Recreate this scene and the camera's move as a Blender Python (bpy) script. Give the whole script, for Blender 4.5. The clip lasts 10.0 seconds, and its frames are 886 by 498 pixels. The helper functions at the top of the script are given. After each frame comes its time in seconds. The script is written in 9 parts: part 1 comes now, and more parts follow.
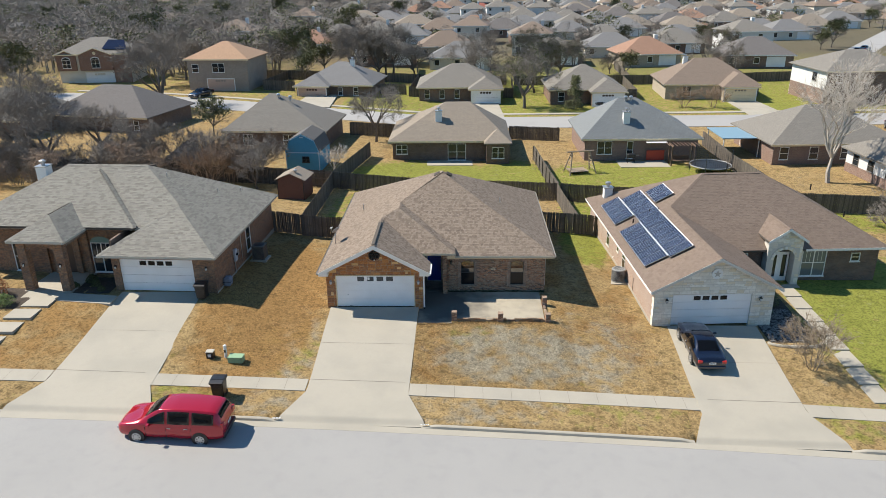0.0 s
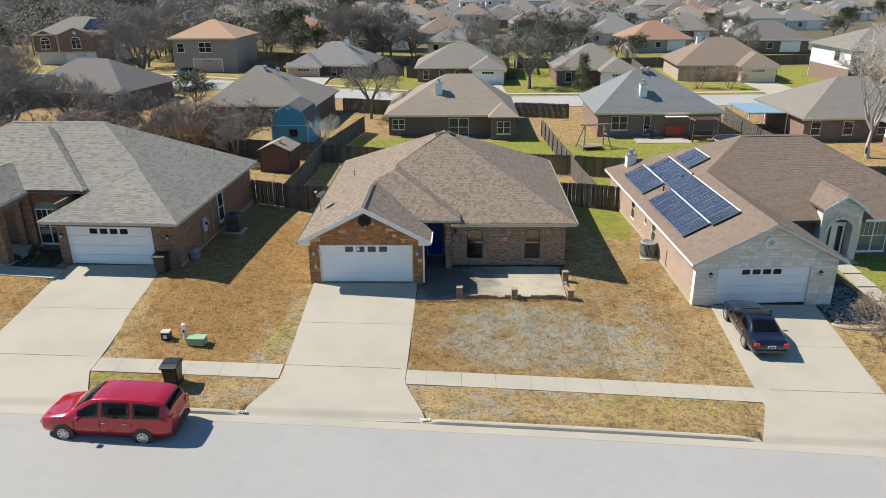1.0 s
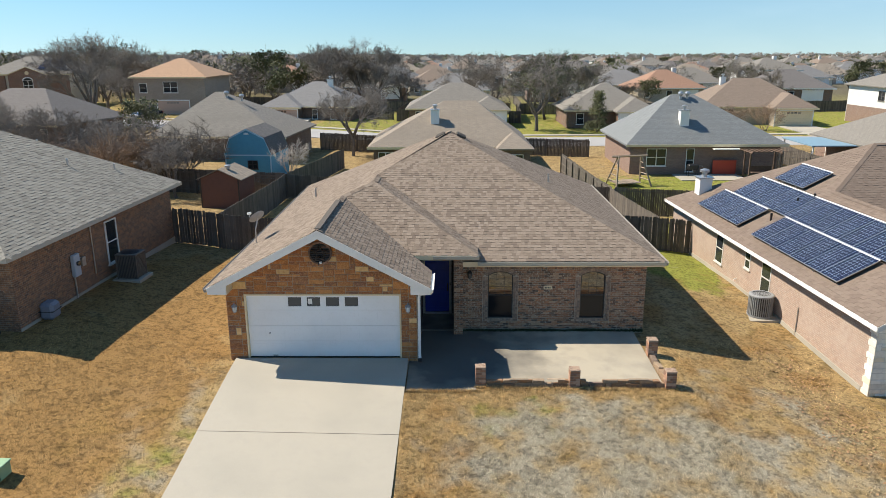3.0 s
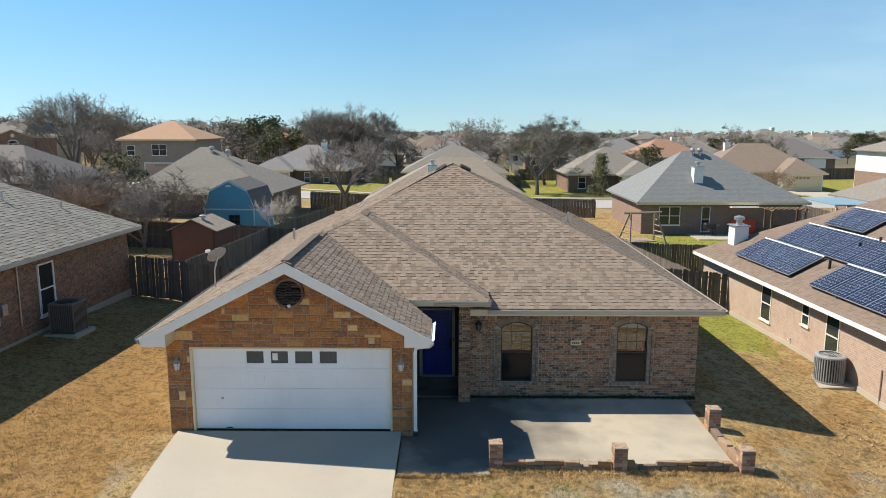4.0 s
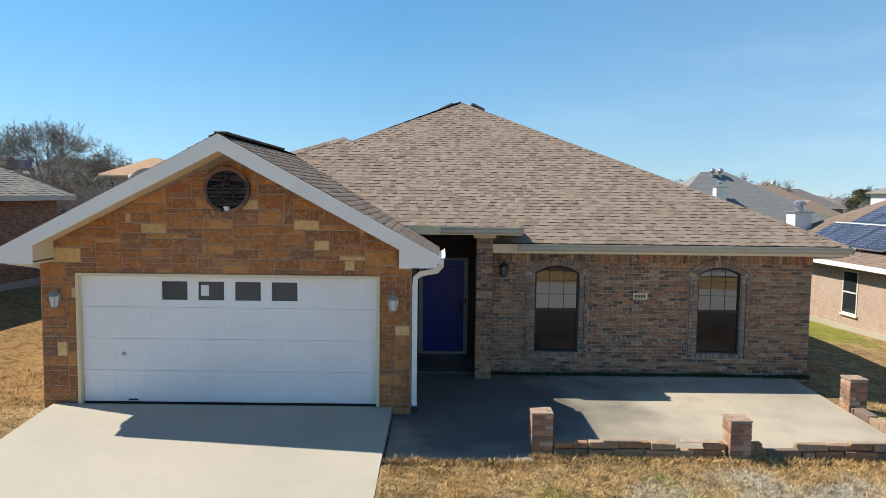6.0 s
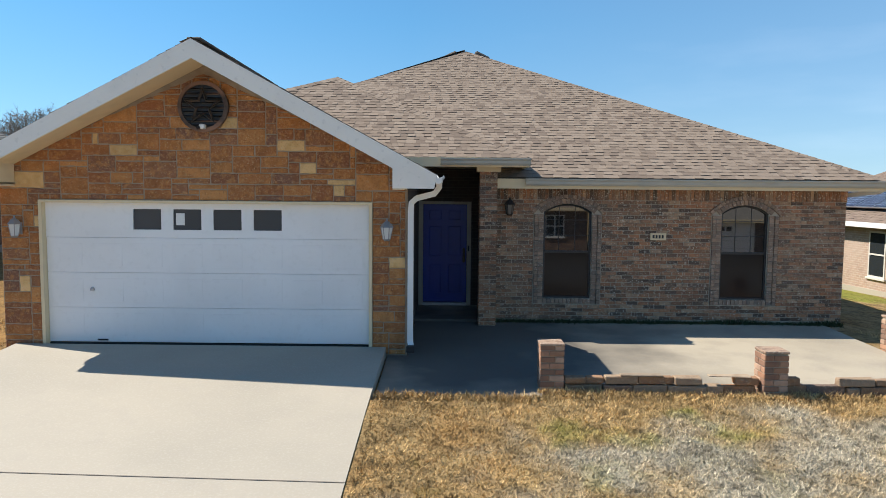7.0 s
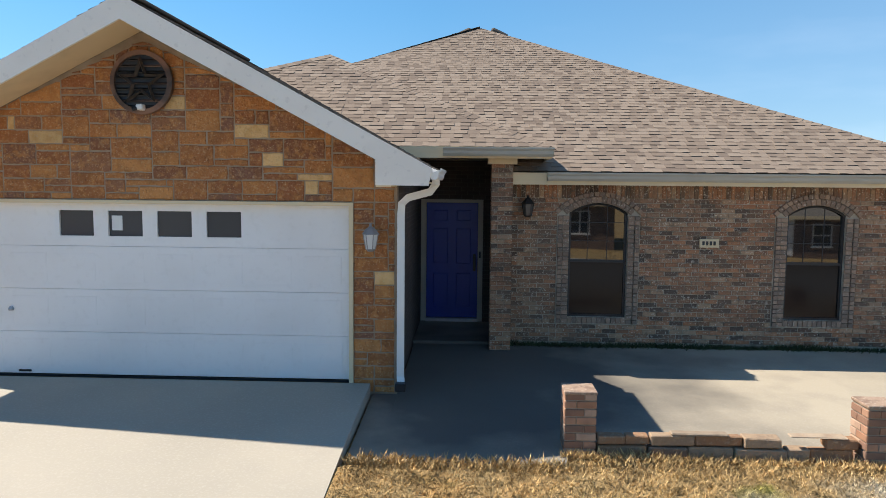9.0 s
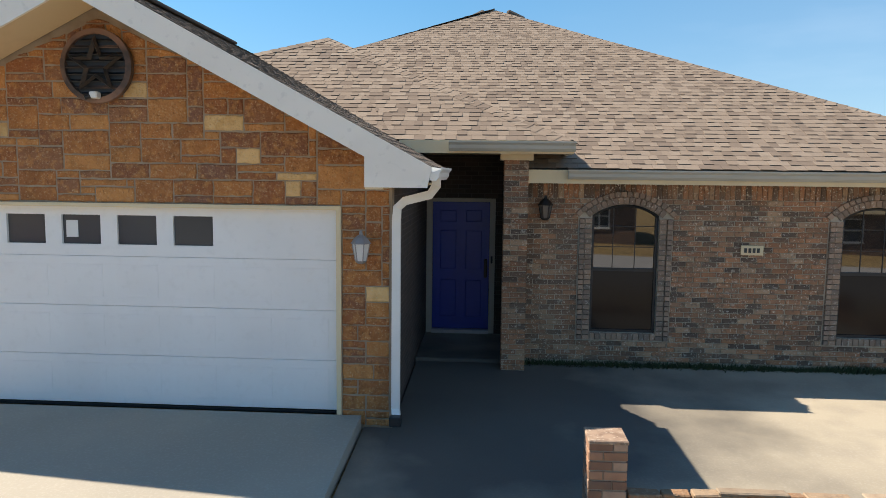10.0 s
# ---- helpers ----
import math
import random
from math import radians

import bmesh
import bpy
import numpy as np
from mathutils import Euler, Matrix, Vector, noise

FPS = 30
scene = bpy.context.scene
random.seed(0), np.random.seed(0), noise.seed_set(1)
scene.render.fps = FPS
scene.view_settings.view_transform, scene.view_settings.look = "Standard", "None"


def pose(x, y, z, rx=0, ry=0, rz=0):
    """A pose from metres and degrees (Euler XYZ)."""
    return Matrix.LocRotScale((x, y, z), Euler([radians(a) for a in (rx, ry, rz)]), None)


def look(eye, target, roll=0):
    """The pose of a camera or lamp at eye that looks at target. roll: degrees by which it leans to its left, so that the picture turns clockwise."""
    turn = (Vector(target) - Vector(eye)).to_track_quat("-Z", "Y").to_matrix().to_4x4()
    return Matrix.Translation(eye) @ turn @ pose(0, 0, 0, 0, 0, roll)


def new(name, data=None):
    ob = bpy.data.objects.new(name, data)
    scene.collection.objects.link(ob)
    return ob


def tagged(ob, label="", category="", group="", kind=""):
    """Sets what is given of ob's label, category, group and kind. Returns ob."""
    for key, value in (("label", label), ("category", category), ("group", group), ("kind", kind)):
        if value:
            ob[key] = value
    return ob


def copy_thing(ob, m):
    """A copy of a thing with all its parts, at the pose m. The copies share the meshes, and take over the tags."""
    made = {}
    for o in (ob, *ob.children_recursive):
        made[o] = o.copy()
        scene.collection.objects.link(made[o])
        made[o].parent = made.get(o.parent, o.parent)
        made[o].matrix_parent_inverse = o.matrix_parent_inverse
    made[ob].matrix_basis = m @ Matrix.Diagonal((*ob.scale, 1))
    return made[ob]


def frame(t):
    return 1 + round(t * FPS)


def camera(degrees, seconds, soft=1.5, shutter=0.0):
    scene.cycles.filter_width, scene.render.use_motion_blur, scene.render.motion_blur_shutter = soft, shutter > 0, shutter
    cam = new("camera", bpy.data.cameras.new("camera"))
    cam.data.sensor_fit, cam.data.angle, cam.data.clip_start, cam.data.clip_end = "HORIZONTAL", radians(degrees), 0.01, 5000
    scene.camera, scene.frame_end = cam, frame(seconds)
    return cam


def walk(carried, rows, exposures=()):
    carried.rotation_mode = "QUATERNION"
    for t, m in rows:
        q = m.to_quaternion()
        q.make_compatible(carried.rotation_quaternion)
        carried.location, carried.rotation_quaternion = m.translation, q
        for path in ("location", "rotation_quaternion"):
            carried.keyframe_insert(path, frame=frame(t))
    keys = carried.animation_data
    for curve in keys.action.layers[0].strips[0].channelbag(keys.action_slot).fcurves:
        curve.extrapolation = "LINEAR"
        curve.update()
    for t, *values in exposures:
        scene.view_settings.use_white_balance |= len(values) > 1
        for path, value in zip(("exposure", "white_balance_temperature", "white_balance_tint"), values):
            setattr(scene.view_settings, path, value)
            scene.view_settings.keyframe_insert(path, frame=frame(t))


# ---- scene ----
cam = camera(63.1, 10.0, soft=0.35)
PATH = [
    (0, (8.034, -41.125, 20.124), (7.975, -39.265, 19.392), -0.8),
    (0.5, (7.787, -38.754, 17.94), (7.73, -36.892, 17.213), -0.8),
    (1, (7.524, -35.479, 15.767), (7.472, -33.616, 15.041), -0.6),
    (1.5, (7.195, -30.998, 13.55), (7.148, -29.134, 12.827), -0.5),
    (2, (6.885, -26.845, 11.788), (6.846, -24.976, 11.075), -0.4),
    (2.5, (6.727, -24.075, 10.676), (6.694, -22.176, 10.051), -0.3),
    (2.7, (6.651, -23.028, 10.321), (6.622, -21.119, 9.727), -0.3),
    (4, (6.281, -17.011, 7.581), (6.27, -15.04, 7.24), 0.1),
    (4.5, (6.103, -15.256, 6.608), (6.103, -13.271, 6.366), 0.3),
    (5, (5.958, -13.815, 5.61), (5.961, -11.821, 5.447), 0.3),
    (5.5, (5.883, -12.586, 4.577), (5.891, -10.592, 4.421), 0.5),
    (6, (5.91, -11.727, 3.553), (5.918, -9.733, 3.397), 0.7),
    (6.2, (5.931, -11.417, 3.110), (5.933, -9.424, 2.952), 0.6),
    (7.3, (6.092, -10.425, 2.350), (6.075, -8.432, 2.185), 0.53),
    (7.5, (6.096, -10.180, 2.355), (6.077, -8.187, 2.189), 0.53),
    (8, (6.185, -9.595, 2.370), (6.147, -7.602, 2.201), 0.56),
    (8.5, (6.270, -9.050, 2.395), (6.212, -7.059, 2.222), 0.58),
    (9, (6.335, -8.460, 2.415), (6.256, -6.470, 2.232), 0.55),
    (9.5, (6.410, -7.860, 2.450), (6.303, -5.873, 2.256), 0.58),
    (10, (6.430, -7.215, 2.520), (6.304, -5.230, 2.310), 0.65),
]
walk(cam, [(t, look(eye, target, roll)) for t, eye, target, roll in PATH], [(0, 0.39, 6580, 10), (2.5, 0.44, 6700, 10), (4.5, 0.47, 6820, 11), (6, 0.48, 6690, 11), (7.5, 0.54, 6560, 11.5), (9, 0.61, 6700, 12.5), (10, 0.66, 7100, 13)])

# ---- light ----
SUN_DIR = Vector((0.87, -0.28, -1.0)).normalized()
world = bpy.data.worlds.new("sky")
scene.world = world
world.use_nodes = True
wn, wl = world.node_tree.nodes, world.node_tree.links
wn.clear()
sky = wn.new("ShaderNodeTexSky")
sky.sky_type, sky.sun_disc = "NISHITA", False
sky.sun_elevation, sky.sun_rotation = math.asin(-SUN_DIR.z), math.atan2(-SUN_DIR.x, -SUN_DIR.y)
sky.altitude, sky.air_density, sky.dust_density, sky.ozone_density = 300, 1.0, 0.0, 3.5
wbg, wout = wn.new("ShaderNodeBackground"), wn.new("ShaderNodeOutputWorld")
wbg.inputs["Strength"].default_value = 0.079
tint = wn.new("ShaderNodeMix")
tint.data_type, tint.blend_type = "RGBA", "MULTIPLY"
tint.inputs["Factor"].default_value = 1.0
# The haze-free winter air keeps the horizon from going white: the sky is read a little higher up than the ray points.
coord, lift_z, join = wn.new("ShaderNodeTexCoord"), wn.new("ShaderNodeMath"), wn.new("ShaderNodeCombineXYZ")
split = wn.new("ShaderNodeSeparateXYZ")
wl.new(coord.outputs["Generated"], split.inputs[0])
lift_z.operation, lift_z.inputs[1].default_value, lift_z.inputs[2].default_value = "MULTIPLY_ADD", 0.68, 0.05
wl.new(split.outputs["Z"], lift_z.inputs[0])
for axis in "XY":
    wl.new(split.outputs[axis], join.inputs[axis])
wl.new(lift_z.outputs[0], join.inputs["Z"])
wl.new(join.outputs[0], sky.inputs["Vector"])
grade, rise_z = wn.new("ShaderNodeMix"), wn.new("ShaderNodeMapRange")
grade.data_type = "RGBA"
grade.inputs["A"].default_value, grade.inputs["B"].default_value = (0.85, 1.04, 1.18, 1), (0.615, 1.07, 1.24, 1)
rise_z.inputs["From Max"].default_value = 0.22
wl.new(split.outputs["Z"], rise_z.inputs["Value"])
wl.new(rise_z.outputs[0], grade.inputs["Factor"])
wl.new(grade.outputs["Result"], tint.inputs["B"])
wl.new(sky.outputs[0], tint.inputs["A"])
# Thin streaks of cirrus and a paler haze low in the east.
stretch, wisp, wisp_r = wn.new("ShaderNodeMapping"), wn.new("ShaderNodeTexNoise"), wn.new("ShaderNodeMapRange")
stretch.inputs["Scale"].default_value, stretch.inputs["Rotation"].default_value = (1.6, 1.6, 7.0), (0.0, 0.3, 0.3)
wisp.inputs["Scale"].default_value, wisp.inputs["Detail"].default_value = 2.2, 7
wisp_r.inputs["From Min"].default_value, wisp_r.inputs["From Max"].default_value = 0.47, 0.72
east_r, haze, pale = wn.new("ShaderNodeMapRange"), wn.new("ShaderNodeMath"), wn.new("ShaderNodeHueSaturation")
east_r.inputs["From Min"].default_value, east_r.inputs["From Max"].default_value = -0.05, 0.5
wl.new(coord.outputs["Generated"], stretch.inputs["Vector"])
wl.new(stretch.outputs[0], wisp.inputs["Vector"])
wl.new(wisp.outputs[0], wisp_r.inputs["Value"])
wl.new(split.outputs["X"], east_r.inputs["Value"])
haze.operation, haze.inputs[1].default_value = "MULTIPLY_ADD", 0.4
wl.new(wisp_r.outputs[0], haze.inputs[0])
haze.inputs[2].default_value = 0.4
fade = wn.new("ShaderNodeMath")
fade.operation = "MULTIPLY"
wl.new(haze.outputs[0], fade.inputs[0])
wl.new(east_r.outputs[0], fade.inputs[1])
pale.inputs["Saturation"].default_value, pale.inputs["Value"].default_value = 0.74, 1.2
wl.new(fade.outputs[0], pale.inputs["Fac"])
wl.new(tint.outputs["Result"], pale.inputs["Color"])
wl.new(pale.outputs[0], wbg.inputs["Color"])
wl.new(wbg.outputs[0], wout.inputs["Surface"])
sun_data = bpy.data.lights.new("sun", "SUN")
sun_data.energy, sun_data.angle, sun_data.color = 5.5, radians(0.53), (1.0, 0.93, 0.82)
sun = new("sun", sun_data)
sun.matrix_world = look((0, 0, 60), Vector((0, 0, 60)) + SUN_DIR)


# ---- materials ----
def mat(name, color, rough=0.85, metal=0.0, mixes=(), bump=None, rand=0.0, island=False, coat=0.0, spec=0.5):
    """A surface: base colour, then noise mixes (scale, low, high, colour, strength), relief (scale, strength, depth), and a spread
    of brightness from piece to piece."""
    m = bpy.data.materials.new(name)
    m.use_nodes = True
    n, l = m.node_tree.nodes, m.node_tree.links
    b = n["Principled BSDF"]
    b.inputs["Roughness"].default_value, b.inputs["Metallic"].default_value = rough, metal
    b.inputs["Coat Weight"].default_value = coat
    b.inputs["Specular IOR Level"].default_value = spec
    geo = n.new("ShaderNodeNewGeometry")
    rgb = n.new("ShaderNodeRGB")
    rgb.outputs[0].default_value = (*color, 1)
    out = rgb.outputs[0]
    for scale, low, high, other, strength in mixes:
        t = n.new("ShaderNodeTexNoise")
        t.inputs["Scale"].default_value, t.inputs["Detail"].default_value = scale, 4
        l.new(geo.outputs["Position"], t.inputs["Vector"])
        r = n.new("ShaderNodeMapRange")
        r.inputs["From Min"].default_value, r.inputs["From Max"].default_value = low, high
        r.inputs["To Max"].default_value = strength
        l.new(t.outputs[0], r.inputs["Value"])
        mix = n.new("ShaderNodeMix")
        mix.data_type = "RGBA"
        l.new(r.outputs[0], mix.inputs["Factor"])
        l.new(out, mix.inputs["A"])
        mix.inputs["B"].default_value = (*other, 1)
        out = mix.outputs["Result"]
    if rand:
        if island:
            src = geo.outputs["Random Per Island"]
        else:
            src = n.new("ShaderNodeObjectInfo").outputs["Random"]
        r = n.new("ShaderNodeMapRange")
        r.inputs["To Min"].default_value, r.inputs["To Max"].default_value = 1 - rand, 1 + rand
        l.new(src, r.inputs["Value"])
        hsv = n.new("ShaderNodeHueSaturation")
        l.new(r.outputs[0], hsv.inputs["Value"])
        l.new(out, hsv.inputs["Color"])
        out = hsv.outputs[0]
    l.new(out, b.inputs["Base Color"])
    if bump:
        t = n.new("ShaderNodeTexNoise")
        t.inputs["Scale"].default_value, t.inputs["Detail"].default_value = bump[0], 5
        l.new(geo.outputs["Position"], t.inputs["Vector"])
        bp = n.new("ShaderNodeBump")
        bp.inputs["Strength"].default_value, bp.inputs["Distance"].default_value = bump[1], bump[2]
        l.new(t.outputs[0], bp.inputs["Height"])
        l.new(bp.outputs[0], b.inputs["Normal"])
    return m


def ramp_random(m, colours, island):
    """Let each piece take one of several colours by its random number."""
    n, l = m.node_tree.nodes, m.node_tree.links
    src = n["Geometry"].outputs["Random Per Island"] if island else n.new("ShaderNodeObjectInfo").outputs["Random"]
    ramp = n.new("ShaderNodeValToRGB")
    ramp.color_ramp.interpolation = "CONSTANT"
    e = ramp.color_ramp.elements
    while len(e) < len(colours):
        e.new(0.5)
    for i, c in enumerate(colours):
        e[i].position, e[i].color = i / len(colours), (*c, 1)
    l.new(src, ramp.inputs[0])
    rgb = n["RGB"]
    for link in list(rgb.outputs[0].links):
        l.new(ramp.outputs[0], link.to_socket)
    return m


def tiled(name, c1, c2, mortar, width, height, gap, rough=0.85, bumpy=0.4, mixes=(), offset=0.5):
    """Bricks or shingle courses on far walls and roofs, laid by the surface's own metres (UV)."""
    m = mat(name, c1, rough, mixes=mixes)
    n, l = m.node_tree.nodes, m.node_tree.links
    uv = n.new("ShaderNodeUVMap")
    br = n.new("ShaderNodeTexBrick")
    br.offset = offset
    for k, v in (("Color1", c1), ("Color2", c2), ("Mortar", mortar)):
        br.inputs[k].default_value = (*v, 1)
    for k, v in (("Scale", 1.0), ("Mortar Size", gap), ("Brick Width", width), ("Row Height", height), ("Mortar Smooth", 0.3)):
        br.inputs[k].default_value = v
    l.new(uv.outputs[0], br.inputs["Vector"])
    for link in list(n["RGB"].outputs[0].links):
        l.new(br.outputs["Color"], link.to_socket)
    bp = n.new("ShaderNodeBump")
    bp.invert = True
    bp.inputs["Strength"].default_value, bp.inputs["Distance"].default_value = bumpy, 0.01
    l.new(br.outputs["Fac"], bp.inputs["Height"])
    l.new(bp.outputs[0], n["Principled BSDF"].inputs["Normal"])
    return m


def lawn_material():
    """Winter lawn: straw, with green, bleached and orange-brown stretches held in the sheet's colour attribute."""
    m = mat("winter_lawn", (0.43, 0.305, 0.145), 0.95, spec=0.1, bump=(30, 1.0, 0.05), mixes=(
        (0.5, 0.45, 0.7, (0.33, 0.215, 0.09), 0.6), (2.2, 0.48, 0.68, (0.22, 0.15, 0.07), 0.6)))
    n, l = m.node_tree.nodes, m.node_tree.links
    b = n["Principled BSDF"]
    base = b.inputs["Base Color"].links[0].from_socket
    att = n.new("ShaderNodeVertexColor")
    att.layer_name = "cover"
    sep = n.new("ShaderNodeSeparateColor")
    l.new(att.outputs[0], sep.inputs[0])
    geo = n["Geometry"]
    for k, (colour, scale) in enumerate((((0.265, 0.285, 0.055), 1.6), ((0.385, 0.345, 0.26), 1.1), ((0.34, 0.20, 0.075), 0.8))):
        t = n.new("ShaderNodeTexNoise")
        t.inputs["Scale"].default_value, t.inputs["Detail"].default_value = scale, 5
        l.new(geo.outputs["Position"], t.inputs["Vector"])
        add = n.new("ShaderNodeMath")
        add.operation, add.inputs[1].default_value = "MULTIPLY_ADD", 1.7
        shift = n.new("ShaderNodeMath")
        shift.operation, shift.inputs[1].default_value = "SUBTRACT", 0.35
        l.new(t.outputs[0], add.inputs[0])
        l.new(sep.outputs[k], shift.inputs[0])
        l.new(shift.outputs[0], add.inputs[2])
        r = n.new("ShaderNodeMapRange")
        r.inputs["From Min"].default_value, r.inputs["From Max"].default_value = 0.72, 1.15
        r.inputs["To Max"].default_value = 0.92
        l.new(add.outputs[0], r.inputs["Value"])
        mix = n.new("ShaderNodeMix")
        mix.data_type = "RGBA"
        l.new(r.outputs[0], mix.inputs["Factor"])
        l.new(base, mix.inputs["A"])
        mix.inputs["B"].default_value = (*colour, 1)
        base = mix.outputs["Result"]
    # Bare, dull ground among the far roofs.
    far_y, far_r, far_mix = n.new("ShaderNodeSeparateXYZ"), n.new("ShaderNodeMapRange"), n.new("ShaderNodeMix")
    l.new(geo.outputs["Position"], far_y.inputs[0])
    l.new(far_y.outputs["Y"], far_r.inputs["Value"])
    far_r.inputs["From Min"].default_value, far_r.inputs["From Max"].default_value, far_r.inputs["To Max"].default_value = 98, 150, 0.9
    far_mix.data_type = "RGBA"
    l.new(far_r.outputs[0], far_mix.inputs["Factor"])
    l.new(base, far_mix.inputs["A"])
    far_mix.inputs["B"].default_value = (0.15, 0.128, 0.098, 1)
    base = far_mix.outputs["Result"]
    for scale, low, high, v in ((1.3, 0.45, 0.66, 0.88), (3.6, 0.52, 0.62, 0.73), (8.5, 0.51, 0.61, 0.63), (24, 0.47, 0.64, 0.82)):
        t = n.new("ShaderNodeTexNoise")
        t.inputs["Scale"].default_value, t.inputs["Detail"].default_value = scale, 3
        l.new(geo.outputs["Position"], t.inputs["Vector"])
        r = n.new("ShaderNodeMapRange")
        r.inputs["From Min"].default_value, r.inputs["From Max"].default_value = low, high
        r.inputs["To Min"].default_value, r.inputs["To Max"].default_value = 1.0, v
        l.new(t.outputs[0], r.inputs["Value"])
        hsv = n.new("ShaderNodeHueSaturation")
        l.new(r.outputs[0], hsv.inputs["Value"])
        l.new(base, hsv.inputs["Color"])
        base = hsv.outputs[0]
    l.new(base, b.inputs["Base Color"])
    return m


GRASS_TAN = lawn_material()
CONCRETE = mat("concrete", (0.385, 0.35, 0.282), 0.85, bump=(60, 0.15, 0.004), mixes=(
    (0.35, 0.45, 0.66, (0.30, 0.28, 0.23), 0.55), (4, 0.5, 0.75, (0.34, 0.31, 0.26), 0.35), (40, 0.5, 0.8, (0.5, 0.46, 0.39), 0.4)))
ASPHALT = mat("asphalt", (0.325, 0.314, 0.293), 0.9, bump=(90, 0.3, 0.006), mixes=(
    (0.15, 0.4, 0.7, (0.365, 0.35, 0.325), 0.6), (1.5, 0.5, 0.75, (0.28, 0.27, 0.26), 0.4), (70, 0.45, 0.7, (0.24, 0.24, 0.25), 0.5)))
WHITE = mat("white_paint", (0.78, 0.77, 0.73), 0.5, mixes=((2.0, 0.5, 0.8, (0.68, 0.67, 0.63), 0.5),), bump=(40, 0.05, 0.002))
DOOR_WHITE = mat("door_white", (0.86, 0.845, 0.82), 0.45, mixes=((0.8, 0.45, 0.75, (0.74, 0.72, 0.69), 0.5), (12, 0.55, 0.8, (0.68, 0.66, 0.62), 0.25)))
CREAM = mat("cream_trim", (0.74, 0.60, 0.38), 0.6, mixes=((3, 0.5, 0.75, (0.64, 0.51, 0.32), 0.5),))
GUTTER = mat("painted_gutter", (0.46, 0.43, 0.36), 0.5, mixes=((3, 0.5, 0.75, (0.36, 0.34, 0.29), 0.5),))
MORTAR = mat("mortar", (0.34, 0.285, 0.22), 0.95, bump=(80, 0.4, 0.004), mixes=((5, 0.4, 0.7, (0.22, 0.18, 0.14), 0.6),))
SHINGLE_COLS = ((0.285, 0.227, 0.176), (0.224, 0.175, 0.135), (0.268, 0.212, 0.163), (0.186, 0.144, 0.113), (0.297, 0.240, 0.188), (0.250, 0.197, 0.152), (0.203, 0.158, 0.123), (0.282, 0.225, 0.175))


# Dark lips paint the shadow lines under the shingle tabs.
SHADOW_LIP = mat("shingle_edge", (0.125, 0.105, 0.088), 0.95)


def shingle_mat(name, cols):
    m = mat(name, cols[0], 0.95, spec=0.15, bump=(220, 0.5, 0.003), mixes=((0.3, 0.45, 0.7, tuple(c * 0.8 for c in cols[0]), 0.35), (150, 0.4, 0.7, tuple(c * 0.6 for c in cols[0]), 0.5)))
    return ramp_random(m, cols, True)


ROOF_BROWN = shingle_mat("brown_shingles", SHINGLE_COLS)
ROOF_GREY = shingle_mat("grey_shingles", ((0.265, 0.25, 0.215), (0.295, 0.28, 0.24), (0.225, 0.21, 0.18), (0.28, 0.265, 0.225)))
ROOF_UMBER = shingle_mat("umber_shingles", ((0.212, 0.163, 0.129), (0.228, 0.176, 0.14), (0.192, 0.146, 0.116), (0.22, 0.168, 0.133)))
FLASH = mat("roof_underlay", (0.10, 0.085, 0.07), 0.95)
BLACK = mat("black_paint", (0.02, 0.02, 0.021), 0.45)
WOOD = mat("weathered_fence_wood", (0.112, 0.096, 0.079), 0.95, rand=0.3, mixes=((2.5, 0.4, 0.7, (0.075, 0.06, 0.045), 0.6), (25, 0.45, 0.7, (0.17, 0.14, 0.11), 0.5)), bump=(30, 0.4, 0.004))
WOOD_STUFF = mat("weathered_fence_boards", (0.112, 0.096, 0.079), 0.95, rand=0.3, island=True, mixes=((2.5, 0.4, 0.7, (0.075, 0.06, 0.045), 0.6), (25, 0.45, 0.7, (0.17, 0.14, 0.11), 0.5)))
BARK = mat("bark", (0.155, 0.132, 0.112), 0.95, mixes=((6, 0.4, 0.7, (0.09, 0.07, 0.055), 0.7),), bump=(20, 0.6, 0.02))
TWIG = mat("twigs", (0.215, 0.188, 0.16), 0.95, rand=0.2, island=True)
RUST_TWIG = mat("russet_twigs", (0.30, 0.215, 0.15), 0.95, rand=0.25, island=True)
LEAF = mat("evergreen_leaves", (0.075, 0.085, 0.03), 0.8, rand=0.45, island=True, mixes=((1.2, 0.45, 0.65, (0.11, 0.095, 0.045), 0.6),))


# ---- building helpers ----
def part(name, bm, material, parent=None, label=""):
    me = bpy.data.meshes.new(name)
    bm.to_mesh(me)
    bm.free()
    me.materials.append(material)
    ob = new(name, me)
    ob.parent = parent
    if label:
        ob["label"] = label
    return ob


def raw(name, verts, faces, material, parent=None, label=""):
    me = bpy.data.meshes.new(name)
    me.from_pydata(verts, [], faces)
    me.materials.append(material)
    ob = new(name, me)
    ob.parent = parent
    if label:
        ob["label"] = label
    return ob


def thing(name, m, label, category, group="", kind=""):
    ob = new(name)
    ob.empty_display_size = 0.2
    ob.matrix_world = m
    return tagged(ob, label, category, group, kind)


